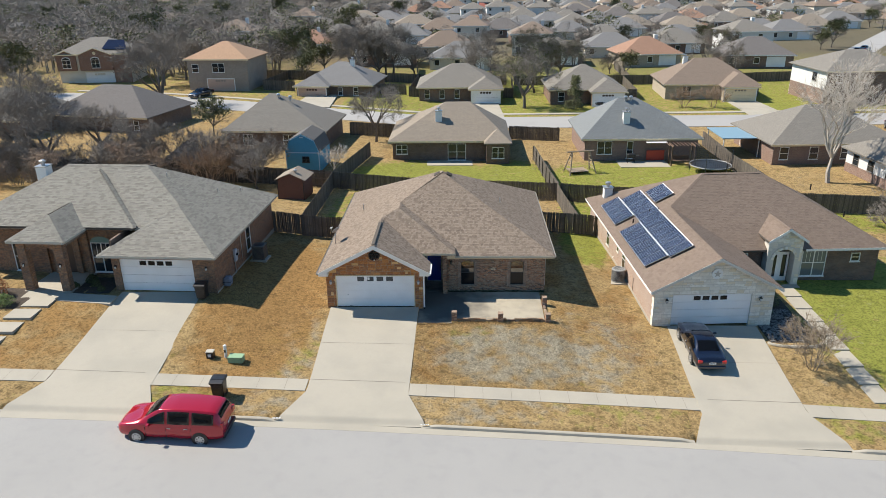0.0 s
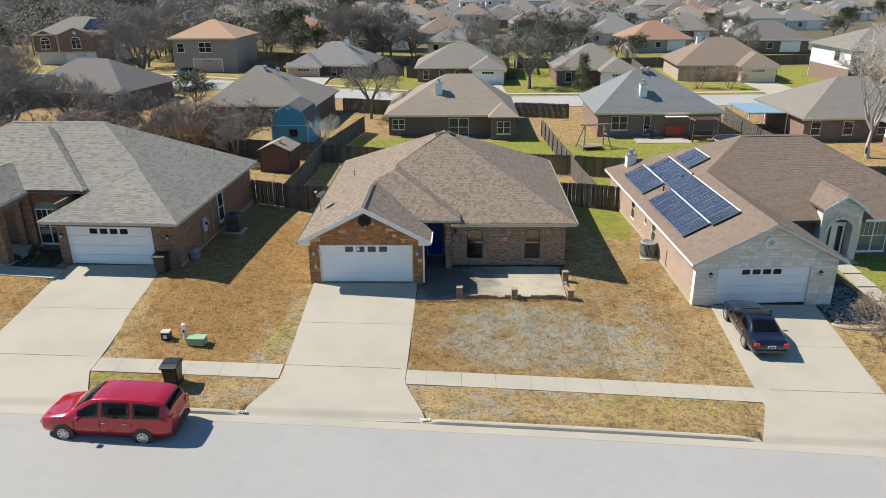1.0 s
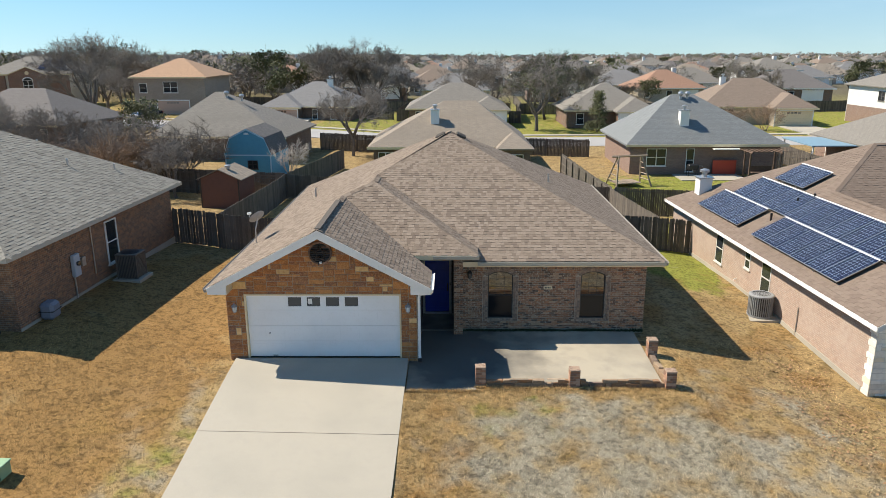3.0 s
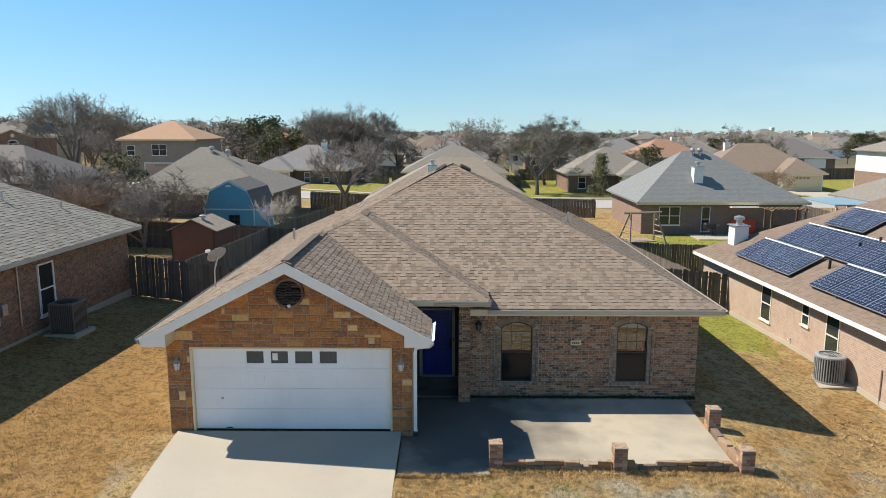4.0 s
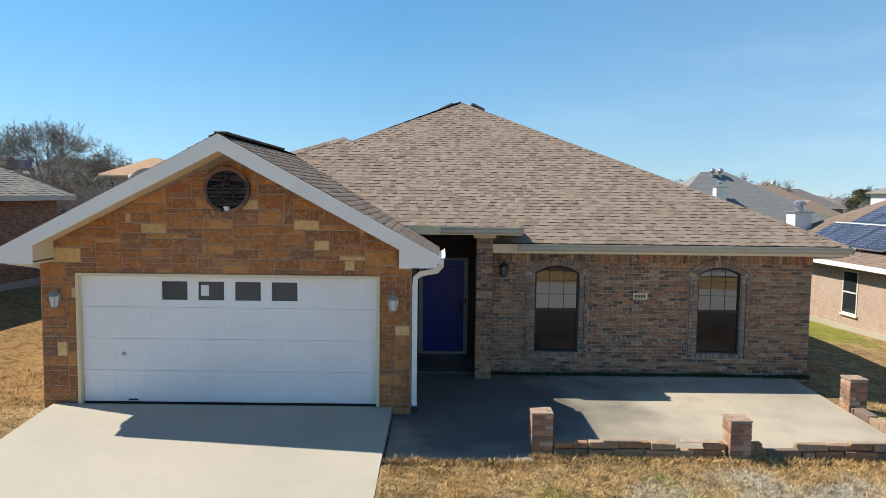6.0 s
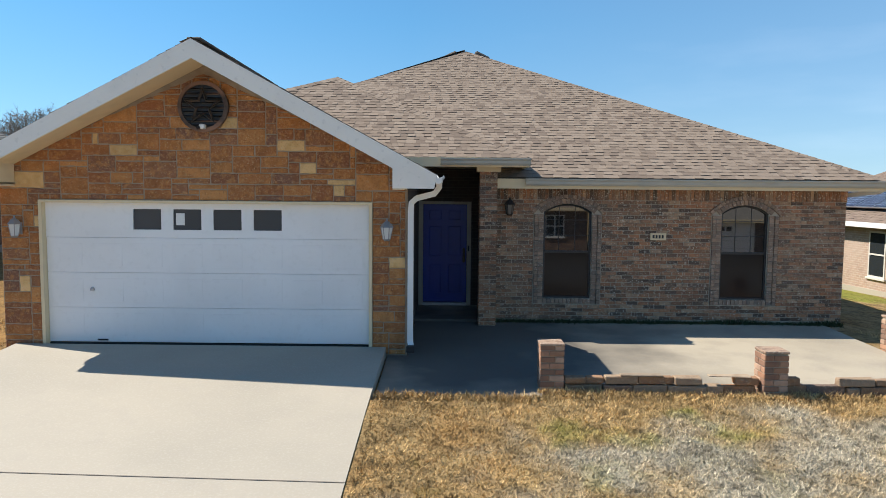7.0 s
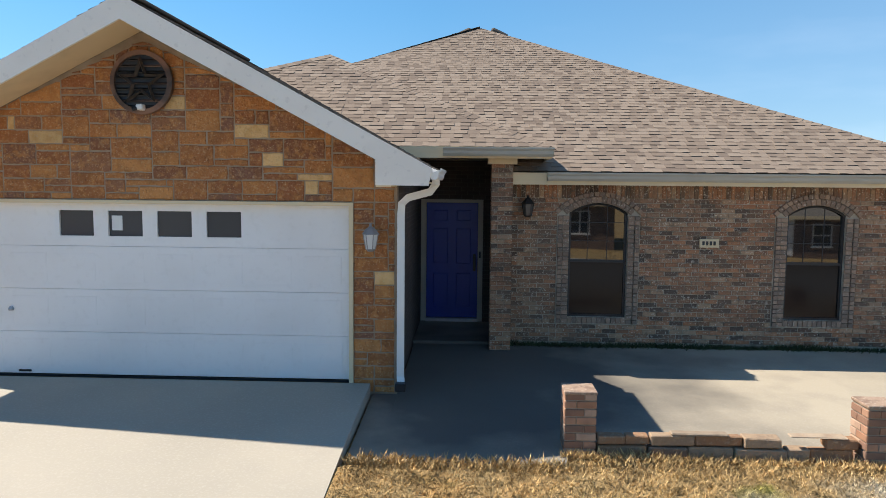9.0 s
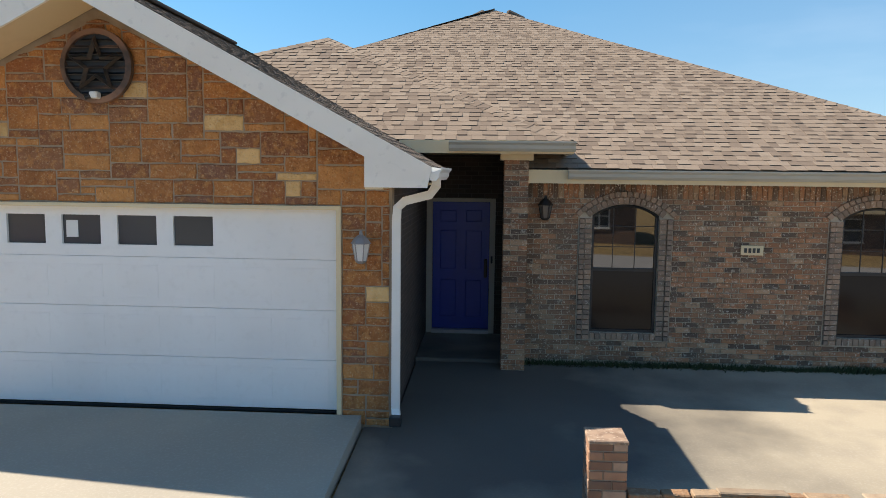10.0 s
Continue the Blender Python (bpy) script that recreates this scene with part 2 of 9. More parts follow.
def box(bm, x0, x1, y0, y1, z0, z1, bevel=0.0):
    v = [bm.verts.new(p) for p in ((x0, y0, z0), (x1, y0, z0), (x1, y1, z0), (x0, y1, z0), (x0, y0, z1), (x1, y0, z1), (x1, y1, z1), (x0, y1, z1))]
    f = [bm.faces.new([v[i] for i in q]) for q in ((3, 2, 1, 0), (4, 5, 6, 7), (0, 1, 5, 4), (1, 2, 6, 5), (2, 3, 7, 6), (3, 0, 4, 7))]
    if bevel:
        edges = list({e for q in f for e in q.edges})
        bmesh.ops.bevel(bm, geom=edges, offset=bevel, segments=1, affect="EDGES")
    return bm


def boxed(*args, bevel=0.0):
    return box(bmesh.new(), *args, bevel=bevel)


def prism(bm, poly, depth):
    """A polygon (3D points, one plane) thickened by the vector depth."""
    d = Vector(depth)
    a = [bm.verts.new(p) for p in poly]
    b = [bm.verts.new(Vector(p) + d) for p in poly]
    bm.faces.new(a)
    bm.faces.new(b[::-1])
    for i in range(len(a)):
        j = (i + 1) % len(a)
        bm.faces.new((a[j], a[i], b[i], b[j]))
    bmesh.ops.recalc_face_normals(bm, faces=bm.faces)
    return bm


def tube(bm, pts, radii, n=8, caps=True):
    """A tapered tube along points."""
    rings = []
    for i, p in enumerate(pts):
        a, b = Vector(pts[max(i - 1, 0)]), Vector(pts[min(i + 1, len(pts) - 1)])
        d = (b - a).normalized()
        u = d.orthogonal().normalized() if abs(d.z) > 0.95 else d.cross(Vector((0, 0, 1))).normalized()
        w = d.cross(u)
        r = radii[i] if isinstance(radii, (list, tuple)) else radii
        rings.append([bm.verts.new(Vector(p) + (u * math.cos(k * math.tau / n) + w * math.sin(k * math.tau / n)) * r) for k in range(n)])
    for r0, r1 in zip(rings, rings[1:]):
        for k in range(n):
            bm.faces.new((r0[k], r0[(k + 1) % n], r1[(k + 1) % n], r1[k]))
    if caps:
        bm.faces.new(rings[0][::-1])
        bm.faces.new(rings[-1])
    return bm


def lathe(bm, centre, profile, n=16):
    """A turned shape: (radius, height) pairs round the upright through centre."""
    c = Vector(centre)
    rings = [[bm.verts.new(c + Vector((r * math.cos(k * math.tau / n), r * math.sin(k * math.tau / n), h))) for k in range(n)] for r, h in profile]
    for a, b in zip(rings, rings[1:]):
        for k in range(n):
            bm.faces.new((a[k], a[(k + 1) % n], b[(k + 1) % n], b[k]))
    bm.faces.new(rings[0][::-1])
    bm.faces.new(rings[-1])
    return bm


def wall_bm(bm, axis, at, thick, u0, u1, z0, z1, holes=(), tops=None):
    """An upright wall along x (axis 'x', face at y = at) or y, with rectangular openings (u0, u1, z0, z1)."""
    us = sorted({u0, u1, *[h[0] for h in holes], *[h[1] for h in holes]})
    zs = sorted({z0, z1, *[h[2] for h in holes], *[h[3] for h in holes]})
    for a, b in zip(us, us[1:]):
        run = None
        for c, d in list(zip(zs, zs[1:])) + [(None, None)]:
            solid = c is not None and not any(h[0] <= a and b <= h[1] and h[2] <= c and d <= h[3] for h in holes)
            if solid:
                run = (run[0], d) if run else (c, d)
            if run and not solid:
                if axis == "x":
                    box(bm, a, b, at, at + thick, *run)
                else:
                    box(bm, at, at + thick, a, b, *run)
                run = None
    bmesh.ops.remove_doubles(bm, verts=bm.verts, dist=0.0005)
    return bm


def uv_metres(ob):
    """UV in metres on each face: u level along the face, v up its slope."""
    me = ob.data
    uv = me.uv_layers.new(name="UVMap").data
    for p in me.polygons:
        n = p.normal
        u = Vector((0, 0, 1)).cross(n)
        u = u.normalized() if u.length > 0.05 else Vector((1, 0, 0))
        v = n.cross(u)
        for li in p.loop_indices:
            co = me.vertices[me.loops[li].vertex_index].co
            uv[li].uv = (co.dot(u), co.dot(v))
    return ob


def inside_spans(pts2, v):
    """Where the level line at v crosses a plane polygon: pairs of u."""
    xs = []
    for (u0, v0), (u1, v1) in zip(pts2, pts2[1:] + pts2[:1]):
        if (v0 <= v) != (v1 <= v):
            xs.append(u0 + (v - v0) / (v1 - v0) * (u1 - u0))
    xs.sort()
    return list(zip(xs[::2], xs[1::2]))


def shingle_layer(verts, faces, poly, rng, course=0.143, tab=(0.09, 0.20), lift=0.008):
    """Courses of roof tabs over one roof plane; each tab is a thin wedge of its own."""
    p = [Vector(q) for q in poly]
    n = (p[1] - p[0]).cross(p[2] - p[0]).normalized()
    if n.z < 0:
        n = -n
    u = Vector((0, 0, 1)).cross(n).normalized()
    v = n.cross(u)
    o = p[0]
    pts2 = [((q - o).dot(u), (q - o).dot(v)) for q in p]
    lo, hi = min(q[1] for q in pts2), max(q[1] for q in pts2)
    k = 0
    while lo + k * course < hi - 0.02:
        b, t = lo + k * course, min(lo + (k + 1) * course + 0.01, hi)
        low_s, top_s = inside_spans(pts2, b + 0.002), inside_spans(pts2, t - 0.012)
        if len(low_s) != len(top_s):
            low_s = top_s = inside_spans(pts2, b + course * 0.5)
        for (l0, l1), (t0, t1) in zip(low_s, top_s):
            s0, s1 = min(l0, t0), max(l1, t1)
            x, thick = s0 - rng.uniform(0, 0.2), rng.random() < 0.5
            while x < s1 - 0.01:
                w = rng.uniform(*tab)
                thick = not thick if rng.random() < 0.9 else False
                x0, x1 = x + 0.001, x + w - 0.001
                a, c = min(max(x0, l0), l1), min(max(x1, l0), l1)
                a2, c2 = min(max(x0, t0), t1), min(max(x1, t0), t1)
                x += w
                if c - a + c2 - a2 < 0.01:
                    continue
                h = lift * (rng.uniform(0.9, 1.4) if thick else 0.2)
                drop = rng.choice((0, 0, 0.006, -0.004))
                q = [o + u * a + v * (b - 0.012 + drop) + n * 0.003, o + u * c + v * (b - 0.012 + drop) + n * 0.003,
                     o + u * c2 + v * t + n * 0.0005, o + u * a2 + v * t + n * 0.0005]
                i = len(verts)
                verts += [tuple(q[0]), tuple(q[1]), tuple(q[0] + n * h), tuple(q[1] + n * h), tuple(q[2]), tuple(q[3])]
                faces += [(i, i + 1, i + 3, i + 2), (i + 2, i + 3, i + 4, i + 5), (i + 1, i + 4, i + 3), (i, i + 2, i + 5)]
        k += 1


def ridge_caps(verts, faces, a, b, rng, half=0.165, step=0.16, drop=0.066):
    """Folded cap tabs along a hip or ridge."""
    a, b = Vector(a), Vector(b)
    d = (b - a).normalized()
    s = d.cross(Vector((0, 0, 1))).normalized()
    k, length = 0, (b - a).length
    while k * step < length:
        p, q = a + d * (k * step), a + d * min((k + 1) * step + 0.02, length)
        h = Vector((0, 0, 0.012 + rng.uniform(0, 0.003)))
        low = Vector((0, 0, 0.006))
        e = Vector((0, 0, drop))
        i = len(verts)
        verts += [tuple(c) for c in (p + h, p + s * half - e + h, p - s * half - e + h, q + low, q + s * half - e + low, q - s * half - e + low)]
        faces += [(i, i + 1, i + 4, i + 3), (i + 2, i, i + 3, i + 5)]
        k += 1


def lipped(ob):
    """Give the upright front edge of each tab its own dark edge, a shadow line held in the colour."""
    ob.data.materials.append(SHADOW_LIP)
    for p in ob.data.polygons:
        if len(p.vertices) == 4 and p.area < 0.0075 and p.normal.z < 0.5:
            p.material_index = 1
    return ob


def roof_slab(name, polys, material, parent, thick=0.12, label=""):
    bm = bmesh.new()
    for poly in polys:
        prism(bm, poly, (0, 0, -thick))
    bmesh.ops.remove_doubles(bm, verts=bm.verts, dist=0.002)
    return uv_metres(part(name, bm, material, parent, label))


def clip_poly(poly, a, b, c):
    """The piece of a flat convex polygon where a * x + b * y <= c."""
    out = []
    for (x0, y0), (x1, y1) in zip(poly, poly[1:] + poly[:1]):
        d0, d1 = a * x0 + b * y0 - c, a * x1 + b * y1 - c
        if d0 <= 0:
            out.append((x0, y0))
        if d0 * d1 < 0:
            t = d0 / (d0 - d1)
            out.append((x0 + t * (x1 - x0), y0 + t * (y1 - y0)))
    return out


def cushion(poly, out, depth, chamfer, place):
    """A dressed stone or brick face: a flat polygon raised by depth with chamfered edges. place(u, v, d) gives the point."""
    cx, cy = sum(p[0] for p in poly) / len(poly), sum(p[1] for p in poly) / len(poly)
    n = len(poly)

    def shrunk(k):
        res = []
        for x, y in poly:
            dx, dy = x - cx, y - cy
            res.append((x - math.copysign(min(k, abs(dx)), dx), y - math.copysign(min(k, abs(dy)), dy)))
        return res
    rings = ((poly, 0.0), (poly, depth - chamfer), (shrunk(chamfer), depth))
    i = len(out[0])
    for ring, d in rings:
        out[0].extend(place(x, y, d) for x, y in ring)
    for r in range(2):
        for k in range(n):
            j = (k + 1) % n
            out[1].append((i + r * n + k, i + r * n + j, i + (r + 1) * n + j, i + (r + 1) * n + k))
    out[1].append(tuple(i + 2 * n + k for k in range(n)))


def fix_normals(ob):
    bm = bmesh.new()
    bm.from_mesh(ob.data)
    bmesh.ops.recalc_face_normals(bm, faces=bm.faces)
    bm.to_mesh(ob.data)
    bm.free()
    return ob


def ashlar(x0, x1, z0, z1, rng, rows, widths):
    """Random coursed stone: rectangles (x0, x1, z0, z1), some split into two thin ones."""
    z, res = z0, []
    while z < z1:
        h = rng.uniform(*rows)
        x = x0
        while x < x1 - 0.02:
            w = rng.uniform(*widths)
            if x1 - x - w < widths[0] * 0.6:
                w = x1 - x
            r = rng.random()
            if r < 0.14 and h > 0.19:
                c = z + h * rng.uniform(0.35, 0.65)
                res += [(x, x + w, z, c), (x, x + w, c, z + h)]
            elif r < 0.22 and w > 0.36:
                m, c = x + w * rng.uniform(0.35, 0.65), z + h * rng.uniform(0.4, 0.6)
                res += [(x, m, z, z + h), (m, x + w, z, c), (m, x + w, c, z + h)]
            else:
                res.append((x, x + w, z, z + h))
            x += w
        z += h
    return res


def packed(x0, x1, z0, z1, rng, ux, uz, fixed=()):
    """Random rubble of squared stones: rectangles of mixed size packed on a fine net; fixed ones keep their place."""
    nx, nz = round((x1 - x0) / ux), round((z1 - z0) / uz)
    taken = [[False] * nx for _ in range(nz)]
    res = []

    def put(i, j, w, h):
        for b in range(j, j + h):
            for a in range(i, i + w):
                taken[b][a] = True
        res.append((x0 + i * ux, x0 + (i + w) * ux, z0 + j * uz, z0 + (j + h) * uz))
    for a, b, c, d in fixed:
        i, j = round((a - x0) / ux), round((c - z0) / uz)
        w, h = max(1, round((b - a) / ux)), max(1, round((d - c) / uz))
        i, w = max(i, 0), min(w, nx - max(i, 0))
        if not any(taken[q][p] for q in range(j, j + h) for p in range(i, i + w)):
            put(i, j, w, h)
    for j in range(nz):
        i = 0
        while i < nx:
            if taken[j][i]:
                i += 1
                continue
            run = 0
            while i + run < nx and not taken[j][i + run] and run < 8:
                run += 1
            h = min(rng.choice((1, 1, 2, 2, 2, 3)), nz - j)
            w = rng.choice((3, 4, 5, 5, 6)) if h == 1 else rng.choice((3, 4, 4, 5, 5, 6)) if h == 2 else rng.choice((4, 5, 5, 6))
            if run - w < 2:
                w = run if run < 7 else w
            w = min(w, run)
            if w == 1:
                h = min(h, 2)
            while h > 1 and any(taken[j + q][i + p] for q in range(h) for p in range(w)):
                h -= 1
            put(i, j, w, h)
            i += w
    return res


# ---- the lie of the land ----
def lerp_table(x, table):
    if x <= table[0][0]:
        return table[0][1]
    for (a, fa), (b, fb) in zip(table, table[1:]):
        if x <= b:
            return fa + (fb - fa) * (x - a) / (b - a)
    return table[-1][1]


def smooth(t):
    t = min(max(t, 0.0), 1.0)
    return t * t * (3 - 2 * t)


def walk_edge(x):
    """Back edge of the pavement; the street bends a little."""
    x = min(max(x, -32), 36)
    return -7.66 - 0.015 * x - 0.0007 * x * x


def street_z(x):
    return -0.62 - 0.035 * min(max(x, -50), 60)


HOUSE_Z = ((-60, 1.6), (-17, 0.6), (-8.5, 0.53), (-6.2, 0.42), (-3.0, -0.06), (13.6, -0.16), (18.8, -1.05), (28, -1.25), (60, -2.2))
BACK_Z = ((-80, 0.6), (-25, -0.2), (-5, -0.7), (5, -1.15), (40, -1.1), (80, -0.9))
CURB = 3.38


def height(x, y):
    """The lie of the ground; far behind the gardens it falls away."""
    if y > 115:
        return height(x, 115) - 0.014 * (y - 115)
    e, s = walk_edge(x), street_z(x)
    if y < e - CURB:
        return s - 0.45
    if y < e:
        return s - 0.05 * (e - y)
    h = lerp_table(x, HOUSE_Z)
    if x > 14:
        h += 0.045 * min(max(y, 0), 8) * smooth((x - 14) / 4)
    if y < -0.3:
        t = (y - e) / (-0.3 - e)
        return s + (h - s) * (0.35 * t + 0.65 * smooth(min(1, 1.12 * t)))
    return h + (lerp_table(x, BACK_Z) - h) * smooth((y - 6) / 26)


def strip_mesh(name, xs, rows, material, z_fn, parent=None, skirt=0.2):
    """A paved sheet: for each x, a list of y from near to far, at the height z_fn(x, y), with its edges turned down."""
    verts, faces = [], []
    cols = [[(x, y, z_fn(x, y)) for y in rows(x)] for x in xs]
    n = len(cols[0])
    for c in cols:
        verts += c
    for i in range(len(cols) - 1):
        for j in range(n - 1):
            faces.append((i * n + j, (i + 1) * n + j, (i + 1) * n + j + 1, i * n + j + 1))
    rim = [i * n for i in range(len(cols))] + [(len(cols) - 1) * n + j for j in range(1, n)] + [i * n + n - 1 for i in range(len(cols) - 2, -1, -1)] + [j for j in range(n - 2, 0, -1)]
    k = len(verts)
    verts += [(verts[i][0], verts[i][1], verts[i][2] - skirt) for i in rim]
    for a in range(len(rim)):
        b = (a + 1) % len(rim)
        faces.append((rim[b], rim[a], k + a, k + b))
    return raw(name, verts, faces, material, parent)


def spread(a, b, step):
    n = max(2, int(math.ceil((b - a) / step)) + 1)
    return [a + (b - a) * i / (n - 1) for i in range(n)]


DRIVES = ((-0.45, 5.14, 0.0, -0.03), (-14.3, -9.0, 1.1, 0.52), (20.7, 26.2, -0.5, -1.08))


def drive_z(x, y, e, top_y, top_z):
    s = street_z(x) + 0.012
    t = min(max((y - e) / (top_y - e), 0), 1)
    return s + (top_z - s) * (0.55 * t + 0.45 * smooth(t)) + 0.03


def patio_z(x, y):
    """The patio falls towards the lawn, and at its front corner down to the driveway."""
    return -0.045 - 0.034 * (2.42 - y) - 0.025 * smooth((7.4 - x) / 2.2) * smooth((0.6 - y) / 2.5)


COVER = ((0, 18.6, 19.5, 1.8, 4.5, 0.75), (0, 17.4, 12.5, 1.5, 4.0, 0.95), (0, -1.0, 33.5, 2.6, 4.5, 0.9), (2, 15.2, 5, 1.6, 8, 0.4), (0, 4, 33, 8, 6, 0.9), (0, 13.5, 34, 3.5, 6, 0.8), (0, 27, 32, 10, 7, 0.72), (0, -1.5, 21, 2.5, 6, 0.5), (0, -2.3, -4.6, 1.5, 2.2, 0.36), (0, -7, -9.6, 2.4, 1.0, 0.5), (0, 36, 0, 5.5, 11, 0.85),
         (0, 44, 21, 6, 4, 0.6), (0, 8.5, -3.2, 1.5, 1.0, 0.22), (0, 15.5, -9.6, 3, 1.2, 0.25), (0, 29, -10, 3, 1.5, 0.4), (1, 11.0, -4.9, 4.4, 2.3, 0.56), (1, -2.0, -4.0, 1.4, 4.2, 0.3), (1, 15.6, -4.3, 2.4, 3.2, 0.36), (1, 8, -9.8, 5, 1.2, 0.3), (1, -2.5, -9.8, 2, 1.2, 0.3),
         (2, -4.6, 1, 3.2, 9, 0.8), (2, -17.5, -4, 3.5, 4, 0.5), (2, 5.5, -4.5, 1.5, 3.5, 0.28), (2, 18.7, 3.5, 1.0, 7.5, 0.3), (2, 17.0, -1, 1.9, 4, 0.3))


def cover(x, y):
    """How green, bleached and orange the lawn is at a spot."""
    c = [0.0, 0.0, 0.0]
    for k, cx, cy, rx, ry, a in COVER:
        d = ((x - cx) / rx) ** 2 + ((y - cy) / ry) ** 2
        if d < 2.2:
            c[k] = max(c[k], a * smooth((2.2 - d) / 1.6))
    if y > 64:
        c[0] = max(c[0], (0.60 if x > -12 else 0.3) + 0.25 * noise.noise((x * 0.06, y * 0.06, 7)))
    if 20 < y < 64 and x < -11:
        c[2] = 0.2
    return c


APRONS = ((-0.36, 5.08), (-14.2, -8.6), (20.2, 25.7))
xs_g = [-3000, -1500, -700, -350, -200, -130, -90, -70, -55] + spread(-45, 60, 0.75) + [70, 90, 130, 200, 350, 700, 1500, 3000]
xs_g = sorted(xs_g + [e + d for a in APRONS for e, s in zip(a, (1, -1)) for d in (-1.02 * s, -0.96 * s)])
ys_g = [-600, -200, -80, -40, -30, -20] + spread(-13.5, 3, 0.3) + spread(4, 60, 1.2)[0:] + [70, 85, 100, 130, 180, 260, 400, 700, 1200, 2000, 3500]
gv, gf = [], []
for x in xs_g:
    for y in ys_g:
        z = height(x, y)
        if -12 < y < 60 and -40 < x < 55:
            z += 0.025 * noise.noise((x * 0.5, y * 0.5, 0)) + 0.012 * noise.noise((x * 2.1, y * 2.1, 3))
        if 5.0 < x < 13.1 and -2.0 < y < 2.6:
            z = min(z, patio_z(x, y) - 0.06)
        for x0, x1, top, zt in DRIVES:
            if x0 - 0.1 < x < x1 + 0.1 and walk_edge(x) - 0.2 < y < top + 0.5:
                z = min(z, drive_z(x, y, walk_edge((x0 + x1) / 2), top, zt) - 0.025)
        if any(a - 1.0 < x < b + 1.0 for a, b in APRONS) and walk_edge(x) - CURB - 0.4 < y < walk_edge(x) - 1.0:
            z -= 0.02 if y > walk_edge(x) - CURB + 0.45 else 0.22
        gv.append((x, y, z))
ny = len(ys_g)
for i in range(len(xs_g) - 1):
    for j in range(ny - 1):
        gf.append((i * ny + j, (i + 1) * ny + j, (i + 1) * ny + j + 1, i * ny + j + 1))
ground = tagged(raw("ground", gv, gf, GRASS_TAN), "mown winter lawn ground, tan with green patches", "lawn", kind="structure")
for p in ground.data.polygons:
    p.use_smooth = True
layer = ground.data.color_attributes.new("cover", "FLOAT_COLOR", "POINT")
for i, v in enumerate(gv):
    layer.data[i].color = (*cover(v[0], v[1]), 1)

road = tagged(strip_mesh("road", spread(-120, 140, 2), lambda x: [walk_edge(x) - 14.5] + spread(walk_edge(x) - 12.3, walk_edge(x) - CURB - 0.12, 1.2), ASPHALT,
                         lambda x, y: street_z(x) - 0.05 * CURB - 0.12 + 0.02 * smooth((walk_edge(x) - CURB - y) / 4)), "pale grey sun-bleached asphalt residential street", "road", kind="structure")


def drive(name, x0, x1, top_y, top_z, x0b, x1b, label):
    """A driveway from a garage down to the gutter, flared at the kerb."""
    def ends(y):
        e = walk_edge((x0 + x1) / 2)
        if y > e - 1.05:
            t = (top_y - y) / (top_y - e)
            return x0 + (x0b - x0) * t, x1 + (x1b - x1) * t
        t = (e - 1.05 - y) / (CURB - 1.05)
        return x0b - 0.98 * t, x1b + 0.98 * t
    e = walk_edge((x0 + x1) / 2)
    ys = spread(e - CURB - 0.16, e - CURB + 0.4, 0.08) + spread(e - CURB + 0.4, e, 0.4)[1:] + spread(e, top_y, 0.6)[1:]
    verts, faces = [], []
    for y in ys:
        a, b = ends(y)
        for i in range(9):
            x = a + (b - a) * i / 8
            s = street_z(x)
            if y < e:
                z = s - 0.05 * (e - y) - 0.14 * smooth((e - CURB + 0.34 - y) / 0.48) + 0.012
            else:
                z = drive_z(x, y, e, top_y, top_z) - 0.03
            verts.append((x, y, z + 0.03))
    for j in range(len(ys) - 1):
        for i in range(8):
            faces.append((j * 9 + i, j * 9 + i + 1, (j + 1) * 9 + i + 1, (j + 1) * 9 + i))
    n = len(verts)
    rim = [j * 9 for j in range(len(ys))] + [(len(ys) - 1) * 9 + i for i in range(1, 9)] + [j * 9 + 8 for j in range(len(ys) - 2, -1, -1)] + list(range(7, 0, -1))
    verts += [(verts[i][0], verts[i][1], verts[i][2] - 0.25) for i in rim]
    for a in range(len(rim)):
        b = (a + 1) % len(rim)
        faces.append((rim[a], rim[b], n + b, n + a))
    return tagged(raw(name, verts, faces, CONCRETE), label, "driveway", kind="structure")


drive("driveway_main", -0.45, 5.14, 0.0, -0.03, -0.3, 5.08, "broad pale concrete driveway before the double garage")
drive("driveway_west", -14.3, -9.0, 1.1, 0.52, -14.2, -8.6, "pale concrete driveway of the grey-roofed house")
drive("driveway_east", 20.7, 26.2, -0.5, -1.08, 20.2, 25.7, "pale concrete driveway with a parked sedan")


def pavement_run(name, a, b):
    ob = strip_mesh(name, spread(a, b, 1.5), lambda x: [walk_edge(x) - 1.05, walk_edge(x)], CONCRETE, lambda x, y: height(x, y) + 0.03)
    return tagged(ob, "narrow concrete pavement slabs crossing the lawns", "pavement", kind="structure")


